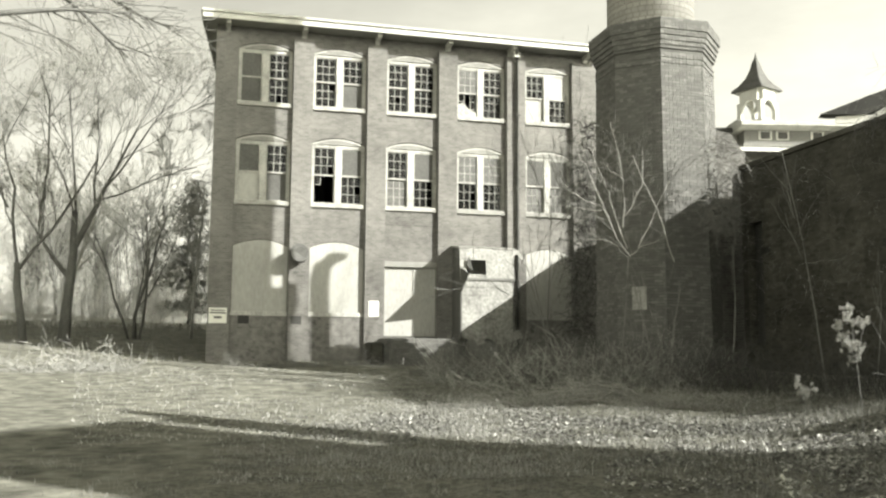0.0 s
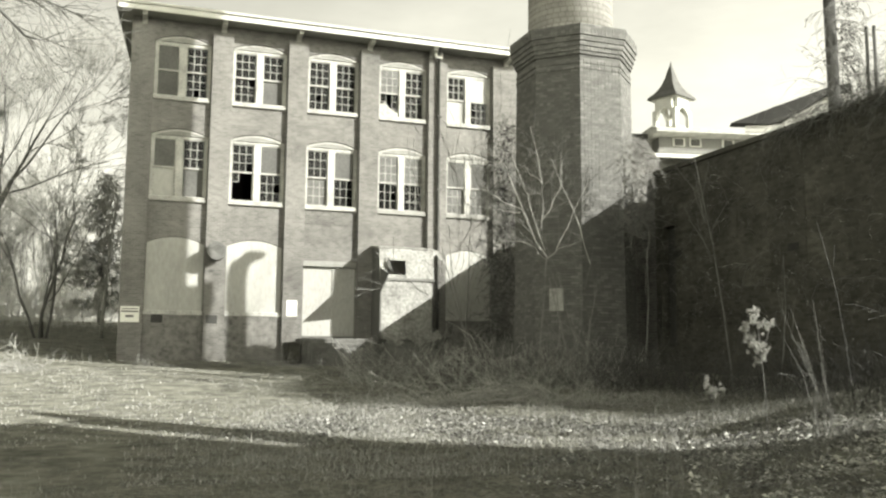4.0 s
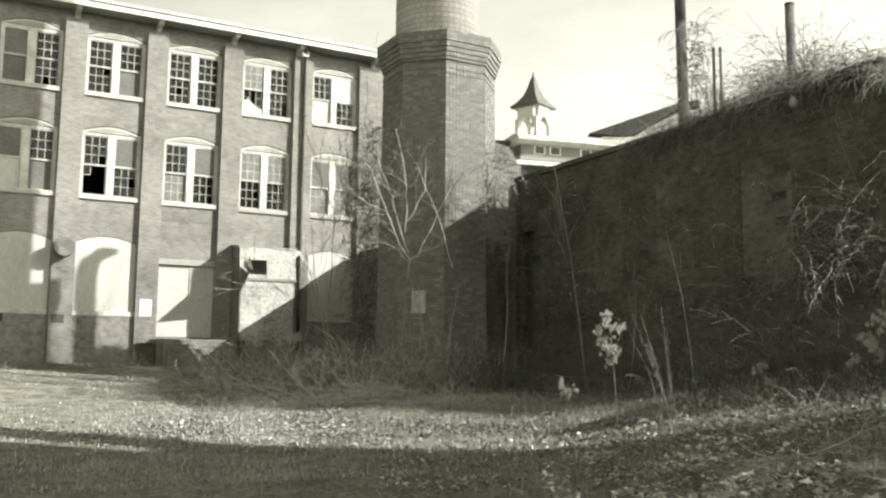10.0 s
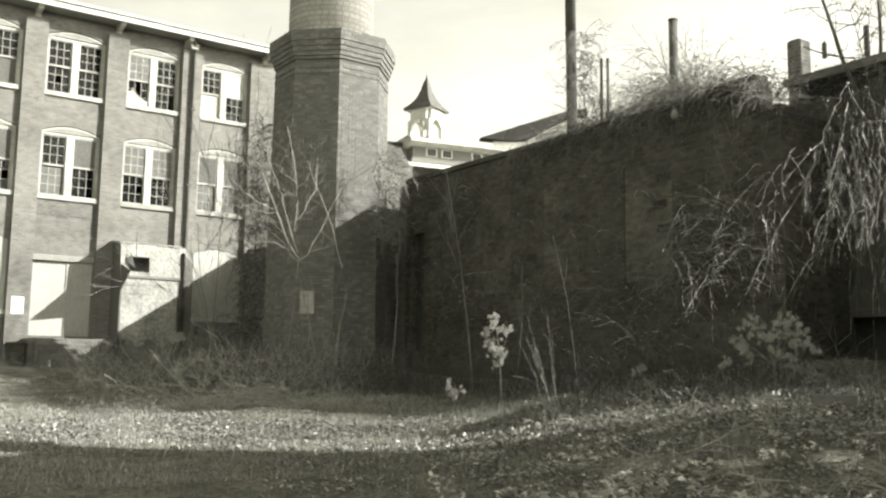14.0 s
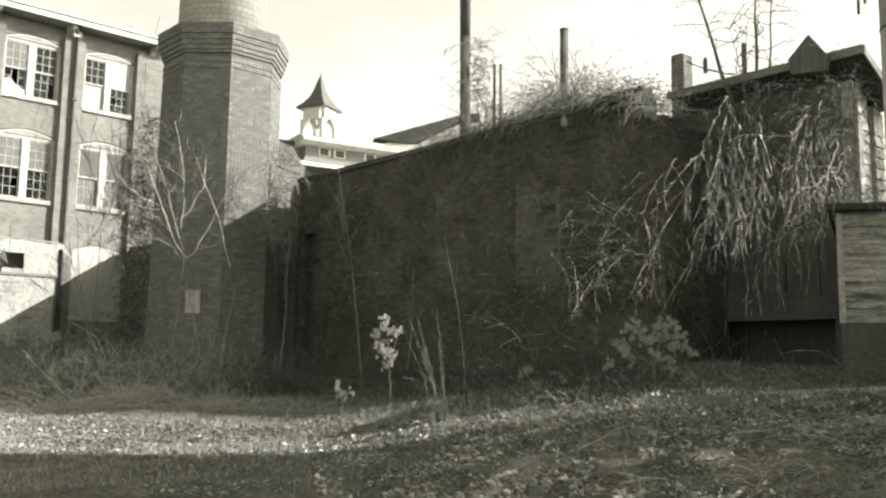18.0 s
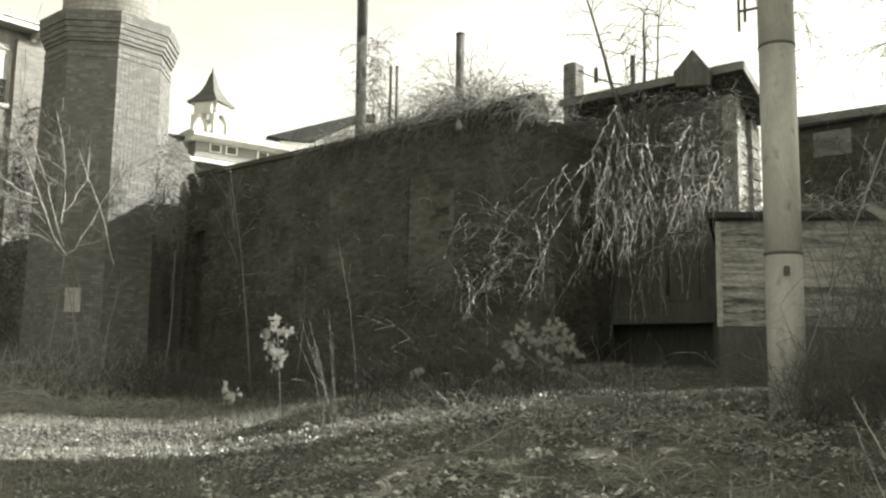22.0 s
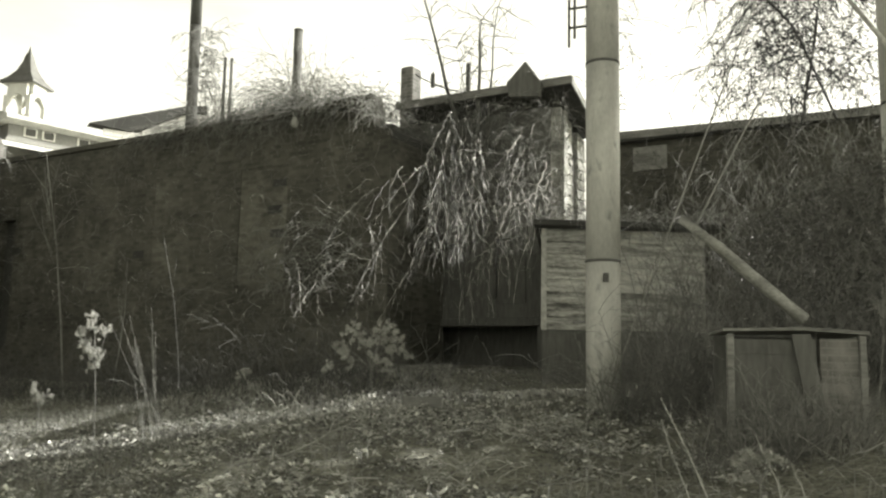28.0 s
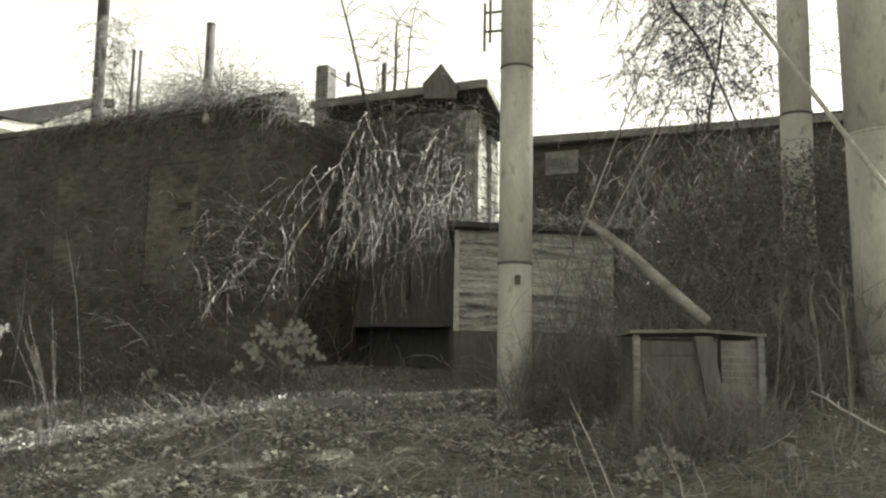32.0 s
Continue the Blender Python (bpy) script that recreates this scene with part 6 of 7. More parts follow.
def low_right():
    x = rnd.gauss(11.3, 1.0)
    return on_wall(x, rnd.uniform(-0.8, -0.1), rnd.uniform(3.0, 4.4)), OUT_E * rnd.uniform(0, 0.6) + IN_E * rnd.gauss(0, 0.8) + Vector((0, 0, 0.5))


hanging("creeper", "arching bare brambles before the wall", 230, low_right, 1.5, VINE, (0.004, 0.008), 0.2, 2)


# the pale main branches of the mass
def bough(label, pts, r0, r1, material=CREEPER_PALE):
    pts = [Vector(q) for q in pts]
    fine = []
    for a, b in zip(pts, pts[1:]):
        fine += [a.lerp(b, k / 3) + Vector((rnd.gauss(0, 0.022), rnd.gauss(0, 0.022), rnd.gauss(0, 0.02))) for k in range(3)]
    fine.append(pts[-1])
    n = len(fine)
    t = thing("bough", label, "branch", plant_at(fine[0]), "creeper boughs")
    rel = [q - fine[0] for q in fine]
    part("stem", MB().tube(rel, [r0 + (r1 - r0) * i / (n - 1) for i in range(n)], 6), material, t, smooth=True)
    tw = MB()
    for _ in range(n + n // 2):
        i = rnd.randint(1, n - 1)
        tw.tube(wander(rel[i], tilt(rel[i] - rel[i - 1], rnd.uniform(0.4, 1.1)), rnd.uniform(0.2, 0.8), 4, 0.3, 0.35), [0.0022, 0.002, 0.002, 0.0018, 0.0016], 3)
    part("twig_spray", tw, material, t)["kind"] = "stuff"


def cascade(label, line, d, r0, r1, sprays, drop, material=None):
    """A creeper stem along bearings and slopes of sight, knotty, with limp budded twigs hanging from it."""
    pts = [AT(a, tn, d - 0.25 * i / len(line)) for i, (a, tn) in enumerate(line)]
    fine = []
    for p, q in zip(pts, pts[1:]):
        fine += [p.lerp(q, k / 5) + Vector((rnd.gauss(0, 0.016), rnd.gauss(0, 0.03), rnd.gauss(0, 0.016))) for k in range(5)]
    fine.append(pts[-1])
    n, base = len(fine), fine[0]
    t = thing("bough", label, "branch", plant_at(base), "creeper boughs")
    rel = [q - base for q in fine]
    part("stem", MB().tube(rel, [0.8 * (r0 + (r1 - r0) * i / (n - 1)) * rnd.uniform(0.75, 1.25) for i in range(n)], 6), material or VINE_GLINTS, t, smooth=True)
    tw = MB()
    for _ in range(int(sprays * 0.62)):
        i = rnd.randint(n // 5, n - 1)
        L = drop * rnd.uniform(0.4, 1.5)
        q = wander(rel[i], (rel[i] - rel[i - 1]).normalized() + Vector((rnd.gauss(0, 0.5), rnd.gauss(0, 0.5), rnd.gauss(-0.3, 0.3))), L, 9, 0.085, 0.13)
        rr = rnd.uniform(0.0016, 0.003)
        tw.tube(q, [rr * (1 - 0.05 * k) * (1.7 if rnd.random() < 0.35 else 0.8) for k in range(10)], 3)
        for _ in range(2):
            k = rnd.randint(2, 8)
            tw.tube(wander(q[k], tilt(q[k] - q[k - 1], rnd.uniform(0.4, 1.0)), L * 0.25, 4, 0.2, 0.25), [rr * 0.8, rr * 1.2, rr * 0.7, rr * 0.9, rr * 0.5], 3)
    part("twig_spray", tw, VINE_GLINTS, t)["kind"] = "stuff"


cascade("long pale creeper bough sweeping down from the eaves", [(45.6, 0.292), (44.69, 0.264), (43.96, 0.232), (43.04, 0.194), (40.74, 0.124), (39.3, 0.066)], 15.5, 0.016, 0.008, 34, 1.0)
cascade("pale creeper bough hanging straight down", [(45.6, 0.294), (46.24, 0.256), (46.42, 0.207), (46.55, 0.176), (46.3, 0.12)], 15.4, 0.014, 0.007, 22, 0.9)
cascade("pale twisted creeper bough hanging down", [(46.54, 0.289), (47.26, 0.258), (47.13, 0.226), (46.9, 0.18)], 15.2, 0.013, 0.007, 18, 0.9)
cascade("knotty creeper bough drooping from the eaves", [(45.4, 0.27), (44.98, 0.215), (44.85, 0.177), (44.3, 0.11)], 15.5, 0.01, 0.005, 20, 0.8)
cascade("knotty creeper bough drooping from the eaves", [(47.5, 0.27), (47.78, 0.212), (47.96, 0.168), (47.7, 0.1)], 15.1, 0.011, 0.006, 20, 0.8)
cascade("short pale hooked creeper bough", [(51.8, 0.235), (51.11, 0.202), (50.28, 0.188), (49.71, 0.189)], 14.8, 0.014, 0.007, 8, 0.5, CREEPER_PALE)
cascade("short pale creeper bough beside the white boards", [(52.4, 0.226), (52.0, 0.222), (51.74, 0.203), (51.9, 0.18)], 14.6, 0.012, 0.007, 8, 0.5, CREEPER_PALE)
cascade("pale crooked creeper end below the eaves", [(50.1, 0.265), (49.5, 0.251), (49.1, 0.246), (47.75, 0.247)], 14.9, 0.011, 0.005, 10, 0.7, CREEPER_PALE)
cascade("thin creeper bough reaching out along the wall", [(43.4, 0.225), (42.0, 0.214), (40.8, 0.2), (39.84, 0.189)], 13.4, 0.008, 0.004, 10, 0.7)
cascade("thin creeper bough reaching out along the wall", [(42.6, 0.23), (41.91, 0.214), (41.44, 0.182), (40.4, 0.155)], 13.3, 0.008, 0.004, 10, 0.7)
cascade("pale bent creeper bough", [(49.6, 0.2), (49.0, 0.16), (48.2, 0.135), (47.2, 0.122)], 14.6, 0.009, 0.005, 12, 0.6, CREEPER_PALE)
cascade("pale arching bramble low on the wall", [(33.6, 0.105), (34.6, 0.122), (35.6, 0.118), (36.6, 0.098), (38.2, 0.07)], 14.3, 0.007, 0.004, 10, 0.6, VINE)
cascade("arching bramble low on the wall", [(40.6, 0.12), (39.0, 0.128), (37.6, 0.11), (36.8, 0.075)], 14.0, 0.008, 0.004, 10, 0.5)
for k in range(20):
    a0, t0 = rnd.uniform(44.4, 51.0), rnd.uniform(0.22, 0.285)
    a1, t1 = a0 + rnd.choice((-2.6, -1.8, -1.2, -0.6, 0.3, 0.8)) * rnd.uniform(0.7, 1.2), rnd.uniform(0.08, 0.17)
    cascade("thin budded creeper bough drooping from the eaves", [(a0 + (a1 - a0) * f ** 1.3 + rnd.gauss(0, 0.15), t0 + (t1 - t0) * f) for f in (0, 0.33, 0.66, 1.0)], rnd.uniform(14.8, 15.9), 0.0055, 0.003, 9, 0.9)

# insulator and sagging wire on the roof edge
p = AT(35.5, 0.268, 17.6)
ins = thing("insulator", "pale pottery insulator on an iron arm at the parapet", "insulator", plant_at(p))
part("body", MB().lathe([(0.06, 0.0), (0.1, 0.05), (0.1, 0.16), (0.07, 0.2), (0.05, 0.27), (0.02, 0.3)], 12), STONE, ins, smooth=True)
part("arm", MB().tube([(0, 0, 0.12), tuple(AT(34.23, 0.277, 17.9) - p)], [0.02, 0.02], 6), STEEL_RUST, ins, "rusty iron arm")
ins.scale = (0.7, 0.7, 0.7)
wire("roof_wire", AT(43.19, 0.337, 18.6), AT(46.0, 0.318, 18.2), 0.014, "dark sagging wire from the chimney stub", VINE_DARK, 0.05)
hp = thing("hanging_pipe", "short dark iron pipe hanging from the roof wire", "pipe", plant_at(AT(44.35, 0.322, 18.4)))
part("pipe", MB().tube([(0, 0, 0), (0, 0, 0.3)], [0.045, 0.045], 10), STEEL_RUST, hp)
part("hook", MB().tube([(0, 0, 0.3), (0.01, 0, 0.36)], [0.012, 0.012], 6), STEEL_RUST, hp)

# small trees that rise behind the wooden end
for az0, tn0, az1, tn1, r in ((46.2, 0.315, 43.6, 0.43, 0.05), (47.27, 0.318, 47.4, 0.4, 0.05), (47.89, 0.316, 48.5, 0.42, 0.03), (46.9, 0.32, 45.9, 0.37, 0.015)):
    p, q = AT(az0, tn0 - 0.05, 18.6), AT(az1, tn1, 18.6)
    t = thing("sapling", "dark bare sapling growing over the roof edge", "tree", plant_at(p), "roof saplings")
    v = q - p
    pts = [v * (i / 6) + Vector((rnd.gauss(0, 0.015), rnd.gauss(0, 0.015), 0)) for i in range(7)]
    part("trunk", MB().tube(pts, [r * (1 - 0.1 * i) for i in range(7)], 7), BARK, t, smooth=True)
    tw = MB()
    for i in (2, 2, 3, 3, 4, 4, 4, 5, 5, 5, 6, 6, 6, 6):
        way = tilt(v, rnd.uniform(0.7, 1.4))
        w_ = wander(pts[i], way, rnd.uniform(0.4, 1.1), 6, 0.22, 0.1)
        tw.tube(w_, [0.011, 0.01, 0.009, 0.008, 0.007, 0.006, 0.004], 4)
        for k in (2, 3, 4, 5):
            tw.tube(wander(w_[k], tilt(way, 0.8), rnd.uniform(0.12, 0.35), 3, 0.2, 0.05), [0.006, 0.005, 0.004, 0.003], 3)
    part("crown", tw, VINE, t)

# tangle on the parapet
def parapet_bush(label, spots, n, up, r=(0.005, 0.011), droop=0.2):
    mb = MB()
    for _ in range(n):
        az, d, tn, s = rnd.choice(spots)
        p = AT(az + rnd.gauss(0, s), tn, d + rnd.uniform(-0.8, 0.8))
        L = up * rnd.uniform(0.5, 1.1)
        pts = wander(p, (rnd.gauss(0, 0.7), rnd.gauss(0, 0.7), 1), L, 7, 0.2, droop)
        r0 = rnd.uniform(*r)
        mb.tube(pts, [r0 * (1 - 0.08 * i) for i in range(8)], 3)
        for _ in range(3):
            i = rnd.randint(2, 6)
            mb.tube(wander(pts[i], tilt(pts[i + 1] - pts[i], rnd.uniform(0.5, 1.2)), L * 0.3, 3, 0.25, 0.15), [r0 * 0.7, r0 * 0.6, r0 * 0.5, r0 * 0.4], 3)
    return solid("bramble", mb, VINE, label, "bush", kind="stuff")


parapet_bush("bare arching brambles on the roof behind the parapet", [(35.2, 19.9, 0.28, 0.7), (36.0, 19.7, 0.284, 0.7), (36.8, 19.6, 0.288, 0.7), (36.4, 19.6, 0.288, 0.5)], 420, 2.3, (0.0045, 0.008), 0.27)
parapet_bush("low bare brambles straggling along the parapet", [(32.4, 20.3, 0.265, 0.6), (33.6, 20, 0.272, 0.6), (38.2, 19, 0.29, 0.5)], 130, 1.1, (0.004, 0.007), 0.25)
parapet_bush("thin bare creeper climbing by the dark pipe", [(30.2, 21, 0.26, 0.5), (31.5, 21, 0.26, 0.8)], 150, 1.9, (0.004, 0.008))
parapet_bush("small bare creeper behind the broken parapet", [(40.5, 17, 0.285, 0.5), (41.5, 17, 0.28, 0.5)], 90, 0.9, (0.004, 0.008))


def by_pipe():
    return AT(29.7 + rnd.uniform(-0.2, 0.3), rnd.uniform(0.29, 0.375), 21.3), Vector((rnd.gauss(0.1, 0.3), rnd.gauss(0, 0.4), 0.2))


hanging("creeper", "creeper hanging down the dark pipe", 130, by_pipe, 0.9, VINE, (0.006, 0.011), 0.28, 3)


# the curtain of creeper over the long shed
STRANDS = [rnd.gauss(66.9, 2.8) for _ in range(40)]


def curtain():
    az = rnd.choice(STRANDS) + rnd.gauss(0, 0.28)
    return AT(az, rnd.uniform(0.29, 0.47), 23 + rnd.uniform(-1, 1)), Vector((rnd.gauss(0, 0.5), rnd.gauss(0, 0.5), 0.2))


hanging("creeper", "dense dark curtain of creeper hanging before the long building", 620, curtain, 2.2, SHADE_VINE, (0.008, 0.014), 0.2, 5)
cl = MB()
for _ in range(5200):
    p, _d = curtain()
    p = p + Vector((rnd.gauss(0, 0.2), rnd.gauss(0, 0.2), rnd.uniform(-1.6, 0.1)))
    e = Vector((rnd.gauss(0, 1), rnd.gauss(0, 1), rnd.gauss(-0.6, 1))).normalized() * rnd.uniform(0.04, 0.08)
    g = tilt(e, math.pi / 2) * 0.018
    cl.quad(p, p + e * 0.5 + g, p + e, p + e * 0.5 - g)
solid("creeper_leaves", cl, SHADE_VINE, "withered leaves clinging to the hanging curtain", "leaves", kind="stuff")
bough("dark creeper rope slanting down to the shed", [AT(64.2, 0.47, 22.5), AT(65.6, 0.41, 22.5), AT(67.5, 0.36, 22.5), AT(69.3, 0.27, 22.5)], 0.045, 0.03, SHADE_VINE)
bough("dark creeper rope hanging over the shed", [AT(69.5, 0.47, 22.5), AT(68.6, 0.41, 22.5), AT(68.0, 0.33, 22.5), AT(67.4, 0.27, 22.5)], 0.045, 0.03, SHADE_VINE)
bough("dark thin creeper spreading in the sky", [AT(66.0, 0.46, 22.5), AT(63.5, 0.40, 22.5), AT(61.5, 0.36, 22.5)], 0.02, 0.01, VINE)


def curtain_low():
    return AT(rnd.gauss(66.5, 3.2), rnd.uniform(0.1, 0.29), 21.8 + rnd.uniform(-0.8, 0.5)), Vector((rnd.gauss(0, 0.4), rnd.gauss(0, 0.4), -0.2))


hanging("creeper", "thin creeper strands trailing down the long dark wall", 330, curtain_low, 1.8, VINE, (0.005, 0.01), 0.16, 4)


def shed_face():
    q = far_at @ Vector((rnd.uniform(0, 17), rnd.uniform(-0.6, -0.05), rnd.uniform(3, 9.6)))
    return q, Vector((rnd.gauss(0, 0.6), rnd.gauss(0, 0.6), 0.4))


hanging("creeper", "bare creeper matted on the long dark building", 1100, shed_face, 2.0, VINE_DARK, (0.005, 0.014), 0.3, 3)


def shed_roof():
    q = Vector((11.9, 9.3, 4.15)) + Vector((0.74, -0.67, 0)) * rnd.uniform(-0.2, 2.8) + Vector((rnd.gauss(0, 0.2), rnd.gauss(0, 0.2), rnd.uniform(0, 0.2)))
    return q, Vector((rnd.gauss(0, 0.7), rnd.gauss(0, 0.7), 0.7))


hanging("creeper", "bare creeper spilling over the shed roof", 170, shed_roof, 1.0, VINE, (0.003, 0.007), 0.3, 2)


def tower_ivy():
    z = rnd.uniform(1.5, 8.5)
    a = rnd.uniform(0, 1)
    p = AT(9.55 - 1.5 * a * (1 - 0.06 * z), 0, 26.2)
    return Vector((p.x, p.y + rnd.uniform(-0.3, 0.6), z)), Vector((rnd.gauss(0, 0.7), rnd.gauss(0, 0.5), 0.6))


hanging("creeper", "dark creeper clump climbing the chimney's shaded edge", 620, tower_ivy, 1.0, VINE_DARK, (0.005, 0.012), 0.3, 3)

def stub_ivy():
    return AT(rnd.uniform(16.6, 18.1), rnd.uniform(0.13, 0.235), rnd.uniform(22.6, 23.6)), Vector((rnd.gauss(0, 0.7), rnd.gauss(0, 0.5), 0.5))


hanging("creeper", "grey creeper matted over the brick stub", 380, stub_ivy, 0.7, TWIG, (0.005, 0.01), 0.35, 3)

# the dark evergreen creeper that swallows the foot of the second stack
def ever():
    az = rnd.uniform(64.0, 76.0)
    top = np.interp(az, (64, 67, 70, 73, 76), (0.17, 0.2, 0.23, 0.25, 0.25))
    return AT(az, rnd.uniform(-0.01, 1.0) ** 1.0 * top, rnd.uniform(13.9, 14.7)), Vector((rnd.gauss(0, 0.6), rnd.gauss(0, 0.6), 0.4))


hanging("creeper", "dark evergreen creeper grown over the stack foot", 750, ever, 1.1, VINE, (0.004, 0.009), 0.3, 3)

# leaves that still cling to the creeper
lf = MB()
for src, n in ((big_mass, 1100), (leafy, 350), (shed_face, 1700), (face, 900), (top_edge, 900), (tower_ivy, 1500), (stub_ivy, 900)):
    for _ in range(n):
        p, _d = src()
        p = p + Vector((rnd.gauss(0, 0.15), rnd.gauss(0, 0.15), rnd.uniform(-1.2, 0.2)))
        e = Vector((rnd.gauss(0, 1), rnd.gauss(0, 1), rnd.gauss(0, 1))).normalized() * rnd.uniform(0.025, 0.05)
        g = tilt(e, math.pi / 2) * 0.016
        lf.quad(p, p + e * 0.5 + g, p + e, p + e * 0.5 - g)
el = MB()
for _ in range(7500):
    p, _d = ever()
    p = p + Vector((rnd.gauss(0, 0.15), rnd.gauss(0, 0.15), rnd.uniform(-0.3, 0.1)))
    e = Vector((rnd.gauss(0, 1), rnd.gauss(0, 1), rnd.gauss(-0.3, 1))).normalized() * rnd.uniform(0.05, 0.09)
    g = tilt(e, math.pi / 2) * 0.024
    el.quad(p, p + e * 0.5 + g, p + e, p + e * 0.5 - g)
solid("creeper_leaves", el, IVY_LEAF, "glossy dark evergreen leaves over the stack foot", "leaves", kind="stuff")
solid("creeper_leaves", lf, LEAF_DARK, "small withered leaves left on the creeper", "leaves", kind="stuff")


# ---- grass, leaf litter and sticks ----
def scatter(n, az0, az1, d0, d1, keep):
    out = []
    while len(out) < n:
        a = rnd.uniform(az0, az1)
        d = math.sqrt(rnd.uniform(d0 * d0, d1 * d1))
        x, y = d * math.sin(radians(a)), d * math.cos(radians(a))
        if rnd.random() < keep(x, y, a, d):
            out.append((x, y, gz(x, y)))
    return out


def blades(name, label, spots, h, w, material, lie=0.7):
    v, f = [], []
    for x, y, z in spots:
        L = h * rnd.uniform(0.4, 1.2)
        a = rnd.uniform(0, 2 * math.pi)
        ca, sa = math.cos(a), math.sin(a)
        lean = rnd.gauss(0, lie)
        b = rnd.uniform(0, 2 * math.pi)
        n = len(v)
        v += [(x - ca * w, y - sa * w, z - 0.01), (x + ca * w, y + sa * w, z - 0.01), (x + L * lean * math.cos(b), y + L * lean * math.sin(b), z + L * max(0.15, 1 - abs(lean) * 0.6))]
        f.append((n, n + 1, n + 2))
    mb = MB()
    mb.v, mb.f = v, f
    ob = new(name, mb.data(name, material, uv=False))
    return tagged(ob, label, "grass", kind="stuff")


STRAW_PALE = piece_mat("bleached_straw", [(0.0, 0.14), (0.4, 0.26), (0.8, 0.4), (1.0, 0.55)], 0.8)


def drive(x, y):
    """1 on the bare drive."""
    return smooth_step(-1.0, 2.5, 0.16 * y - 3.6 - x)


blades("grass", "short dry winter grass", scatter(42000, -30, 40, 8, 31, lambda x, y, a, d: (0.35 + 0.65 * (noise.noise((x * 0.4, y * 0.4, 1)) > -0.1)) * (1 - 0.9 * drive(x, y))), 0.07, 0.008, STRAW, 1.5)
blades("grass", "bleached matted grass of the sunny lawn", scatter(60000, -14, 46, 10.5, 20, lambda x, y, a, d: max(0.08, min(1.0, 0.5 + 1.3 * noise.noise((x * 0.7, y * 0.7, 3)) + 0.8 * noise.noise((x * 2.3, y * 2.3, 7)))) * (1 - 0.9 * drive(x, y))), 0.07, 0.007, STRAW_PALE, 1.0)
blades("grass", "pale dry grass of the open lawn", scatter(42000, -22, 8, 14, 31, lambda x, y, a, d: max(0.15, min(1.0, 0.6 + 1.1 * noise.noise((x * 0.35, y * 0.35, 3)) + 0.6 * noise.noise((x * 1.3, y * 1.3, 7)))) * (1 - 0.72 * drive(x, y))), 0.06, 0.013, STRAW_PALE, 1.5)
blades("grass", "dry grass in the shade of the yard", scatter(11000, -30, 82, 5, 13, lambda x, y, a, d: (0.12 + 0.88 * (noise.noise((x * 0.7, y * 0.7, 2)) > 0.05)) * (0.4 if a > 56 else 0.6 if a > 26 else 1.0)), 0.1, 0.005, STRAW, 1.1)
blades("grass", "dull dry grass before the shed", scatter(6000, 34, 64, 12, 18, lambda x, y, a, d: 0.8), 0.12, 0.008, STRAW, 1.0)
blades("tall_grass", "tufts of taller dry grass", scatter(1700, 14, 80, 6.5, 15, lambda x, y, a, d: 1.0 if noise.noise((x * 0.8, y * 0.8, 9)) > 0.18 else 0.04), 0.38, 0.006, STRAW, 0.5)
blades("tall_grass", "dry grass along the edge of the lot", scatter(5000, -32, -12, 32, 60, lambda x, y, a, d: 0.6), 0.35, 0.01, TWIG, 0.4)


def litter(name, label, spots, size, material):
    v, f = [], []
    for x, y, z in spots:
        s = size * rnd.uniform(0.5, 1.25)
        a = rnd.uniform(0, 2 * math.pi)
        u = Vector((math.cos(a), math.sin(a), rnd.gauss(0, 0.3))) * s
        w = Vector((-math.sin(a), math.cos(a), rnd.gauss(0, 0.45))) * s * 0.55
        c = Vector((x, y, z + 0.012 + abs(rnd.gauss(0, 0.02))))
        up = Vector((0, 0, s * rnd.uniform(0.05, 0.5)))
        n = len(v)
        v += [tuple(c - u), tuple(c - w * 0.9 + up), tuple(c + u * 0.95), tuple(c + w + up * 0.8), tuple(c)]
        f += [(n, n + 1, n + 4), (n + 1, n + 2, n + 4), (n + 2, n + 3, n + 4), (n + 3, n, n + 4)]
    mb = MB()
    mb.v, mb.f = v, f
    ob = new(name, mb.data(name, material, uv=False))
    return tagged(ob, label, "leaves", kind="stuff")


# lighter copy of the dead leaf: sun dapples are put into its colour
SUNLIT_LEAF = piece_mat("sunlit_leaf", [(0.0, 0.3), (0.4, 0.5), (0.8, 0.7), (1.0, 0.9)], 0.6)


def band(x, y, a, d):
    """The drift of leaves across the lawn, in front of the thicket and the wall."""
    mid = np.interp(a, (-8, 2, 10, 20, 32, 45), (15.5, 15.5, 14.8, 13.7, 13.0, 12.9))
    return math.exp(-((d - mid) / 1.6) ** 2)


blades("straw", "flattened pale straw among the leaves", scatter(30000, -14, 46, 10.5, 19, lambda x, y, a, d: max(0.04, min(1.0, 0.4 + 1.5 * noise.noise((x * 0.6, y * 1.3, 13)) + 0.8 * noise.noise((x * 2.1, y * 3.0, 17)))) * (1 - 0.9 * drive(x, y))), 0.15, 0.006, STRAW_PALE, 2.6)
litter("leaf_litter", "drift of pale dead leaves on the lawn", scatter(13000, -12, 48, 7.5, 20, lambda x, y, a, d: band(x, y, a, d) * smooth_step(-14, 5, a) * max(0.06, min(1.0, 0.4 + 1.6 * noise.noise((x * 0.8, y * 0.8, 5)) + 0.9 * noise.noise((x * 2.7, y * 2.7, 6))))), 0.036, LEAF)
litter("leaf_litter", "scattered dead leaves in the shaded grass", scatter(14000, 10, 80, 5, 13, lambda x, y, a, d: (0.06 + 0.94 * (noise.noise((x * 1.3, y * 1.3, 6)) > 0.08)) * (1.0 if a < 58 else 0.35)), 0.03, LEAF)
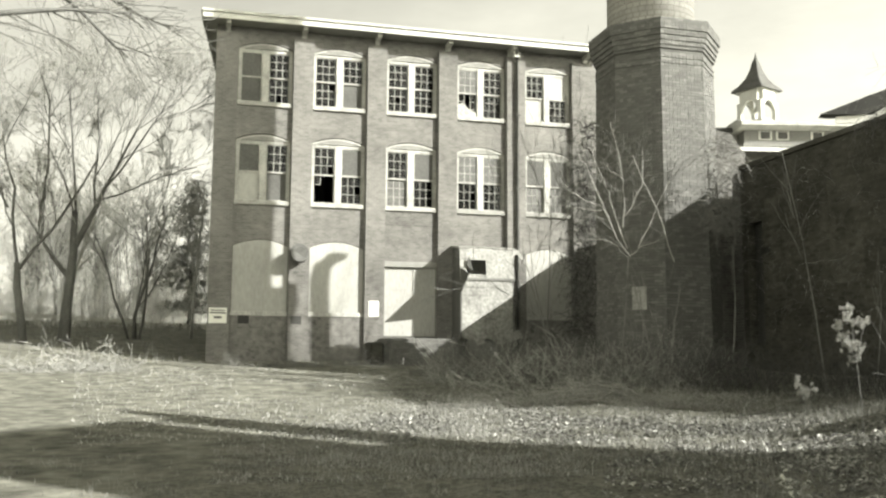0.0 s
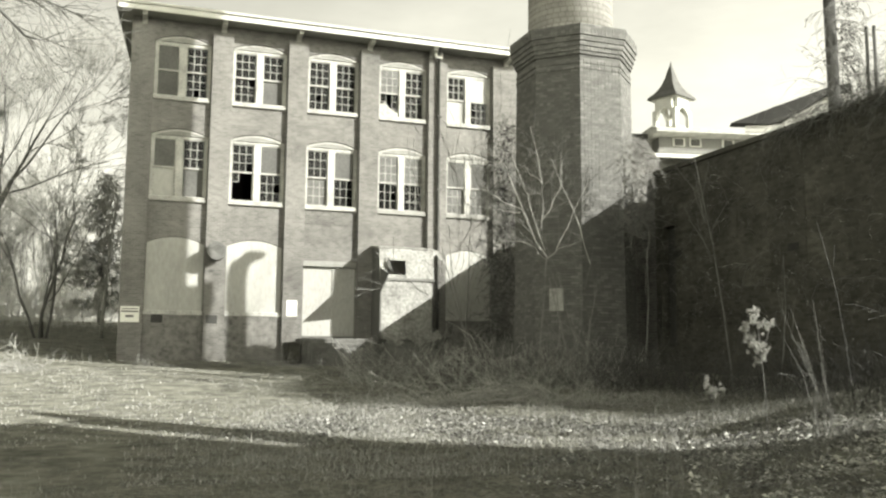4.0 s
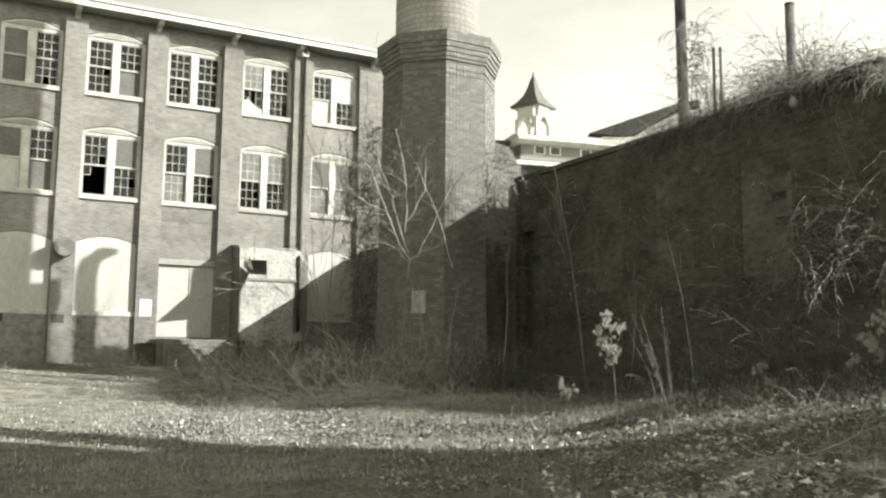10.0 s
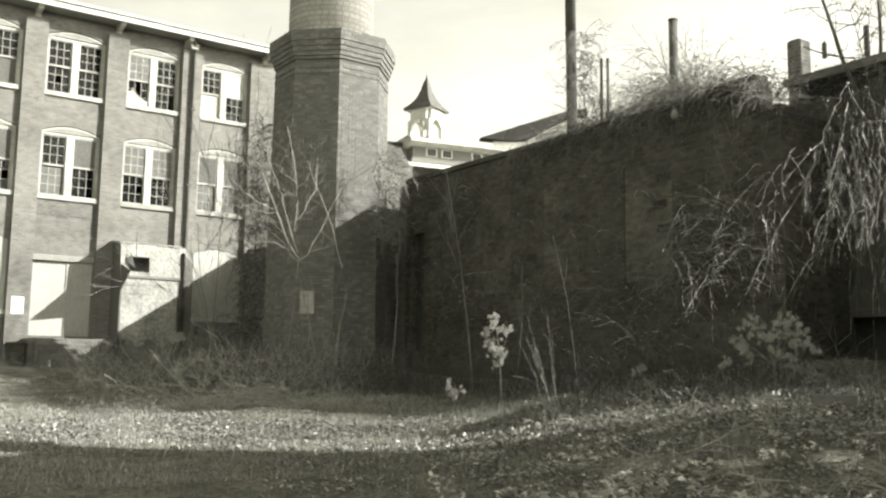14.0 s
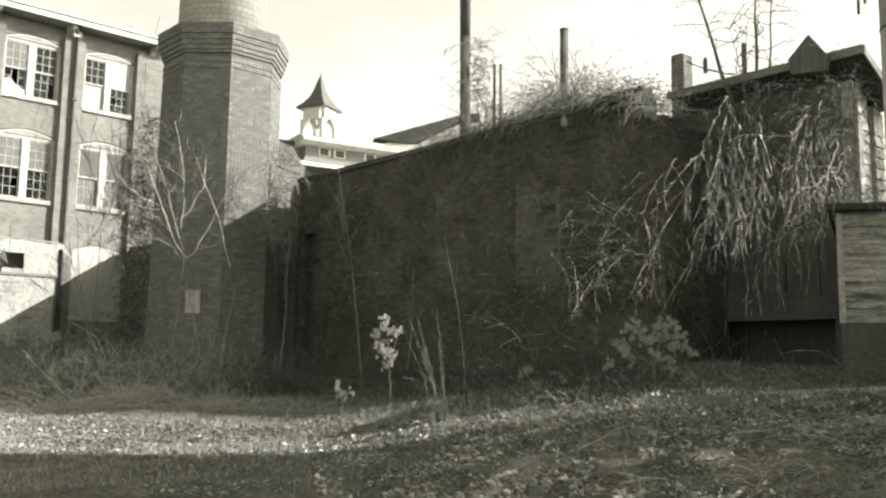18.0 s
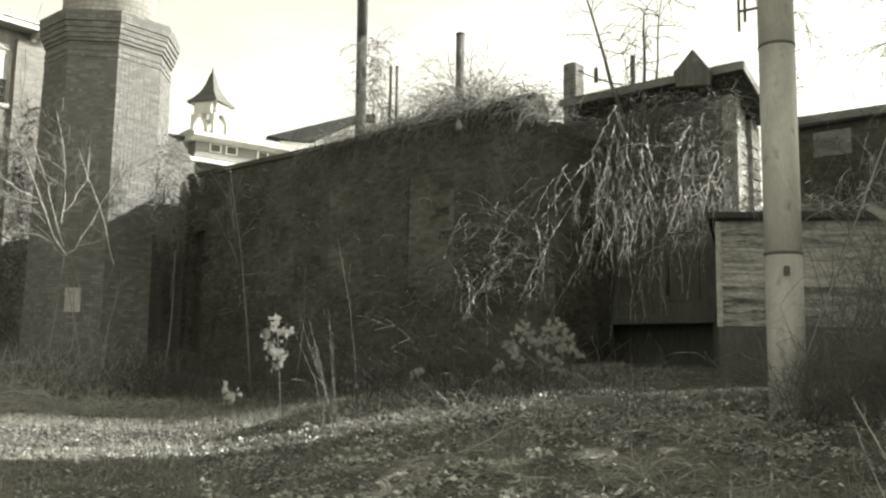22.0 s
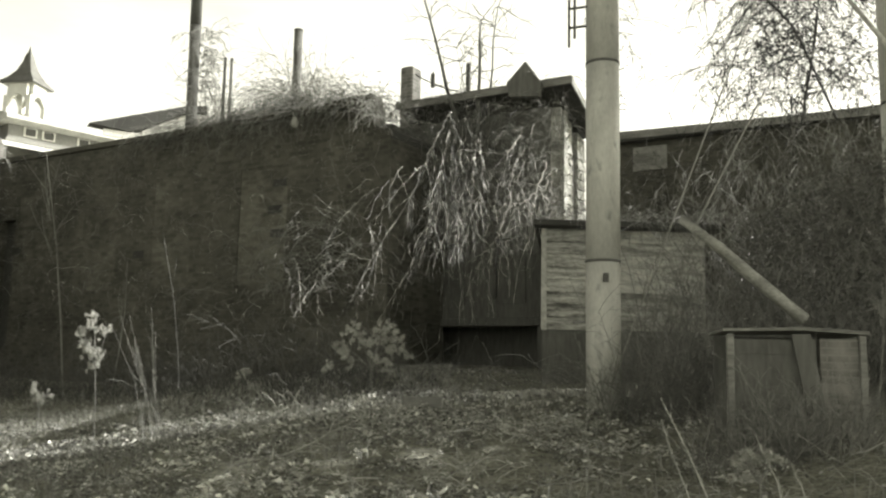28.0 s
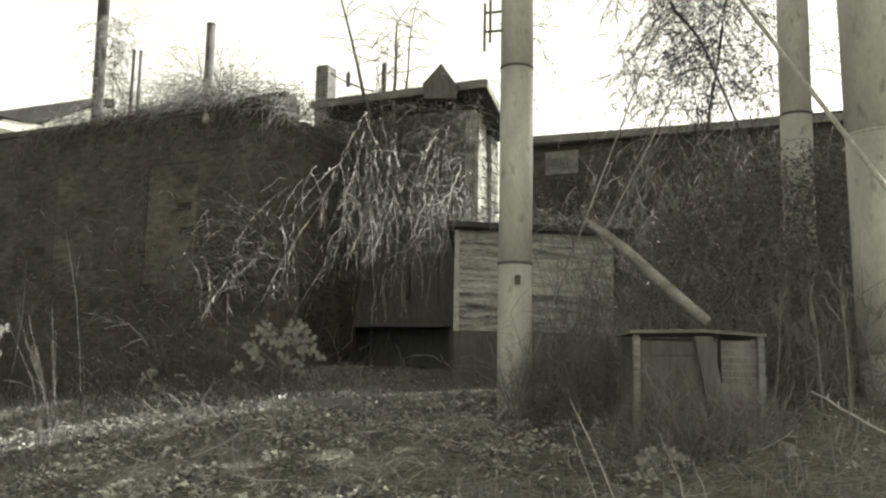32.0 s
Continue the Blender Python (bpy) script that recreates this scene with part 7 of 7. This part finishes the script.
litter("leaf_litter", "brown leaves before the shed and the undercroft", scatter(4000, 30, 62, 10.5, 17, lambda x, y, a, d: 1.0 if noise.noise((x * 1.1, y * 1.1, 21)) > 0.0 else 0.12), 0.035, LEAF)
litter("leaf_litter", "curled leaves lying near in the grass, sun dapples put in their colour", scatter(5200, 20, 66, 5.2, 13.5, lambda x, y, a, d: 1.0 if noise.noise((x * 0.9, y * 0.9, 8)) + 0.5 * noise.noise((x * 3, y * 3, 2)) > 0.16 else 0.03), 0.044, SUNLIT_LEAF)
litter("leaf_litter", "few dead leaves on the grass", scatter(260, -28, 12, 9, 30, lambda x, y, a, d: 0.5), 0.03, LEAF)


def sticks(name, label, n, az0, az1, d0, d1, L, r, material):
    for x, y, z in scatter(n, az0, az1, d0, d1, lambda *_: 1.0):
        a = rnd.uniform(0, 2 * math.pi)
        k = L * rnd.uniform(0.4, 1.2)
        t = thing(name, label, "branch", pose(x, y, z), "fallen branches")
        pts = wander((0, 0, 0.03), (math.cos(a), math.sin(a), rnd.uniform(0, 0.35)), k, 5, 0.14, 0.05)
        pts = [Vector((q.x, q.y, max(q.z, gz(x + q.x, y + q.y) - z + 0.01))) for q in pts]
        part("stem", MB().tube(pts, [r * (1 - 0.12 * i) for i in range(6)], 5), material, t)
        for i in (2, 3, 4):
            part("twig", MB().tube(wander(pts[i], tilt(pts[i] - pts[i - 1], 0.7), k * 0.3, 3, 0.12, -0.02), [r * 0.5, r * 0.45, r * 0.4, r * 0.3], 4), material, t)


DRY_VINES = [polar(30.5, 8.0, 0.35, 0.3), polar(33.0, 8.2, 0.35, 0.3), polar(46.5, 8.6, 0.4, 0.3), polar(40.5, 11.3, 0.5, 0.3), polar(34, 12.5, 0.6, 0.3)]
sticks("fallen_branch", "bleached fallen branch on the lawn", 16, 2, 12, 18.5, 21.5, 2.0, 0.016, TWIG_PALE)
sticks("fallen_branch", "thin fallen branch in the grass", 26, 12, 78, 6.2, 12, 1.0, 0.009, TWIG)
sticks("fallen_branch", "small pale stick on the ground", 34, 25, 78, 6, 12, 0.8, 0.007, TWIG_PALE)
tangle("dry_weeds", "scattered dry weeds in the yard grass", [polar(a, 8.3, 0.9, 0.8) for a in range(18, 80, 5)], 260, 0.6, (0.002, 0.004), 1.1, 0.1, TWIG_FAR, 3)
tangle("dry_weeds", "scattered pale dry weeds before the dark wall", [polar(a, d, 0.9, 0.6) for a, d in ((30, 12.8), (34, 12.3), (37, 12), (44, 11.5), (48, 11), (52, 11))], 300, 0.75, (0.003, 0.006), 0.6, 0.3, TWIG_PALE, 2)
tangle("dry_weeds", "arching pale dry vines fallen in the yard grass", DRY_VINES, 120, 0.75, (0.003, 0.006), 0.9, 0.35, TWIG_PALE, 3, wild=0.18)
# white rails by the road
for k in range(9):
    p, q = AT(-27.5 + k, 0, 66 - 0.4 * k), AT(-27.5 + k + 0.96, 0, 66 - 0.4 * (k + 1))
    z = 1.6 + (0.0385 - 0.0009 * k) * 66
    g = thing("guard_rail", "white painted guard rail by the road", "rail", pose(p.x, p.y, z), "guard rails")
    v = q - p
    L = math.hypot(v.x, v.y)
    g.matrix_world = pose(p.x, p.y, z, 0, 0, math.degrees(math.atan2(v.y, v.x)))
    part("rail", MB().bevel_box(0, L, -0.06, 0.06, -0.12, 0.12, 0.02), PAINT, g)
    part("post", MB().bevel_box(0.1, 0.26, 0.062, 0.22, gz(p.x, p.y) - z - 0.2, 0.14, 0.02), PAINT_WORN, g)
# white shape far among the trees, built as a made-up house
c = AT(-16.9, 0, 120)
fh = thing("house", "made-up far house for a white shape among the trees", "house", pose(c.x, c.y, gz(c.x, c.y), 0, 0, 20))
hz = 1.6 + 0.055 * 120 - gz(c.x, c.y)
part("wall", MB().box(-3, 3, -3, 3, -0.5, hz + 1.4), PAINT, fh)
part("roof", MB().prism([(-3.4, hz + 1.3), (0, hz + 3.2), (3.4, hz + 1.3)], -3.4, 3.4, axis=1), ROOFING, fh)

# overhanging branches of a tree that stands beside the camera
ob_ = AT(-36, 0, 15)
ov = thing("tree", "bare tree beside the drive with overhanging branches", "tree", pose(ob_.x, ob_.y, gz(ob_.x, ob_.y) - 0.1))
lm, tw = MB(), MB()
lm.tube([(0, 0, 0), (0.1, 0, 3), (0.1, 0.1, 6.2)], [0.3, 0.24, 0.2], 10)
rel = lambda v: v - Vector((ob_.x, ob_.y, gz(ob_.x, ob_.y) - 0.1))
for line in ([AT(-30, 0.42, 13), AT(-24.5, 0.385, 13), AT(-22.4, 0.355, 13), AT(-20.6, 0.325, 13), AT(-19.4, 0.322, 13)],
             [AT(-29, 0.46, 13.5), AT(-23.5, 0.41, 13.5), AT(-21.2, 0.38, 13.5), AT(-19.4, 0.365, 13.5), AT(-18.4, 0.36, 13.5)],
             [AT(-30, 0.33, 12), AT(-26, 0.35, 12), AT(-23.5, 0.36, 12), AT(-20, 0.365, 12.4)]):
    pts = [Vector((0.1, 0.1, 6.0))] + [rel(q) for q in line]
    lm.tube(pts, [0.1, 0.045, 0.034, 0.024, 0.016, 0.008][:len(pts)], 6)
    for i in range(2, len(pts)):
        for _ in range(6):
            q = pts[i].lerp(pts[i - 1], rnd.random())
            grow(lm, tw, q, tilt(pts[i] - pts[i - 1], rnd.uniform(0.3, 0.9)), rnd.uniform(0.5, 1.3), 0.011, 1, 4, 0.15, 0.0, 0.6, 0.5, 0.004)
part("trunk", lm, BARK, ov, smooth=True)
part("crown", tw, TWIG, ov)


lay_bricks(chimney)
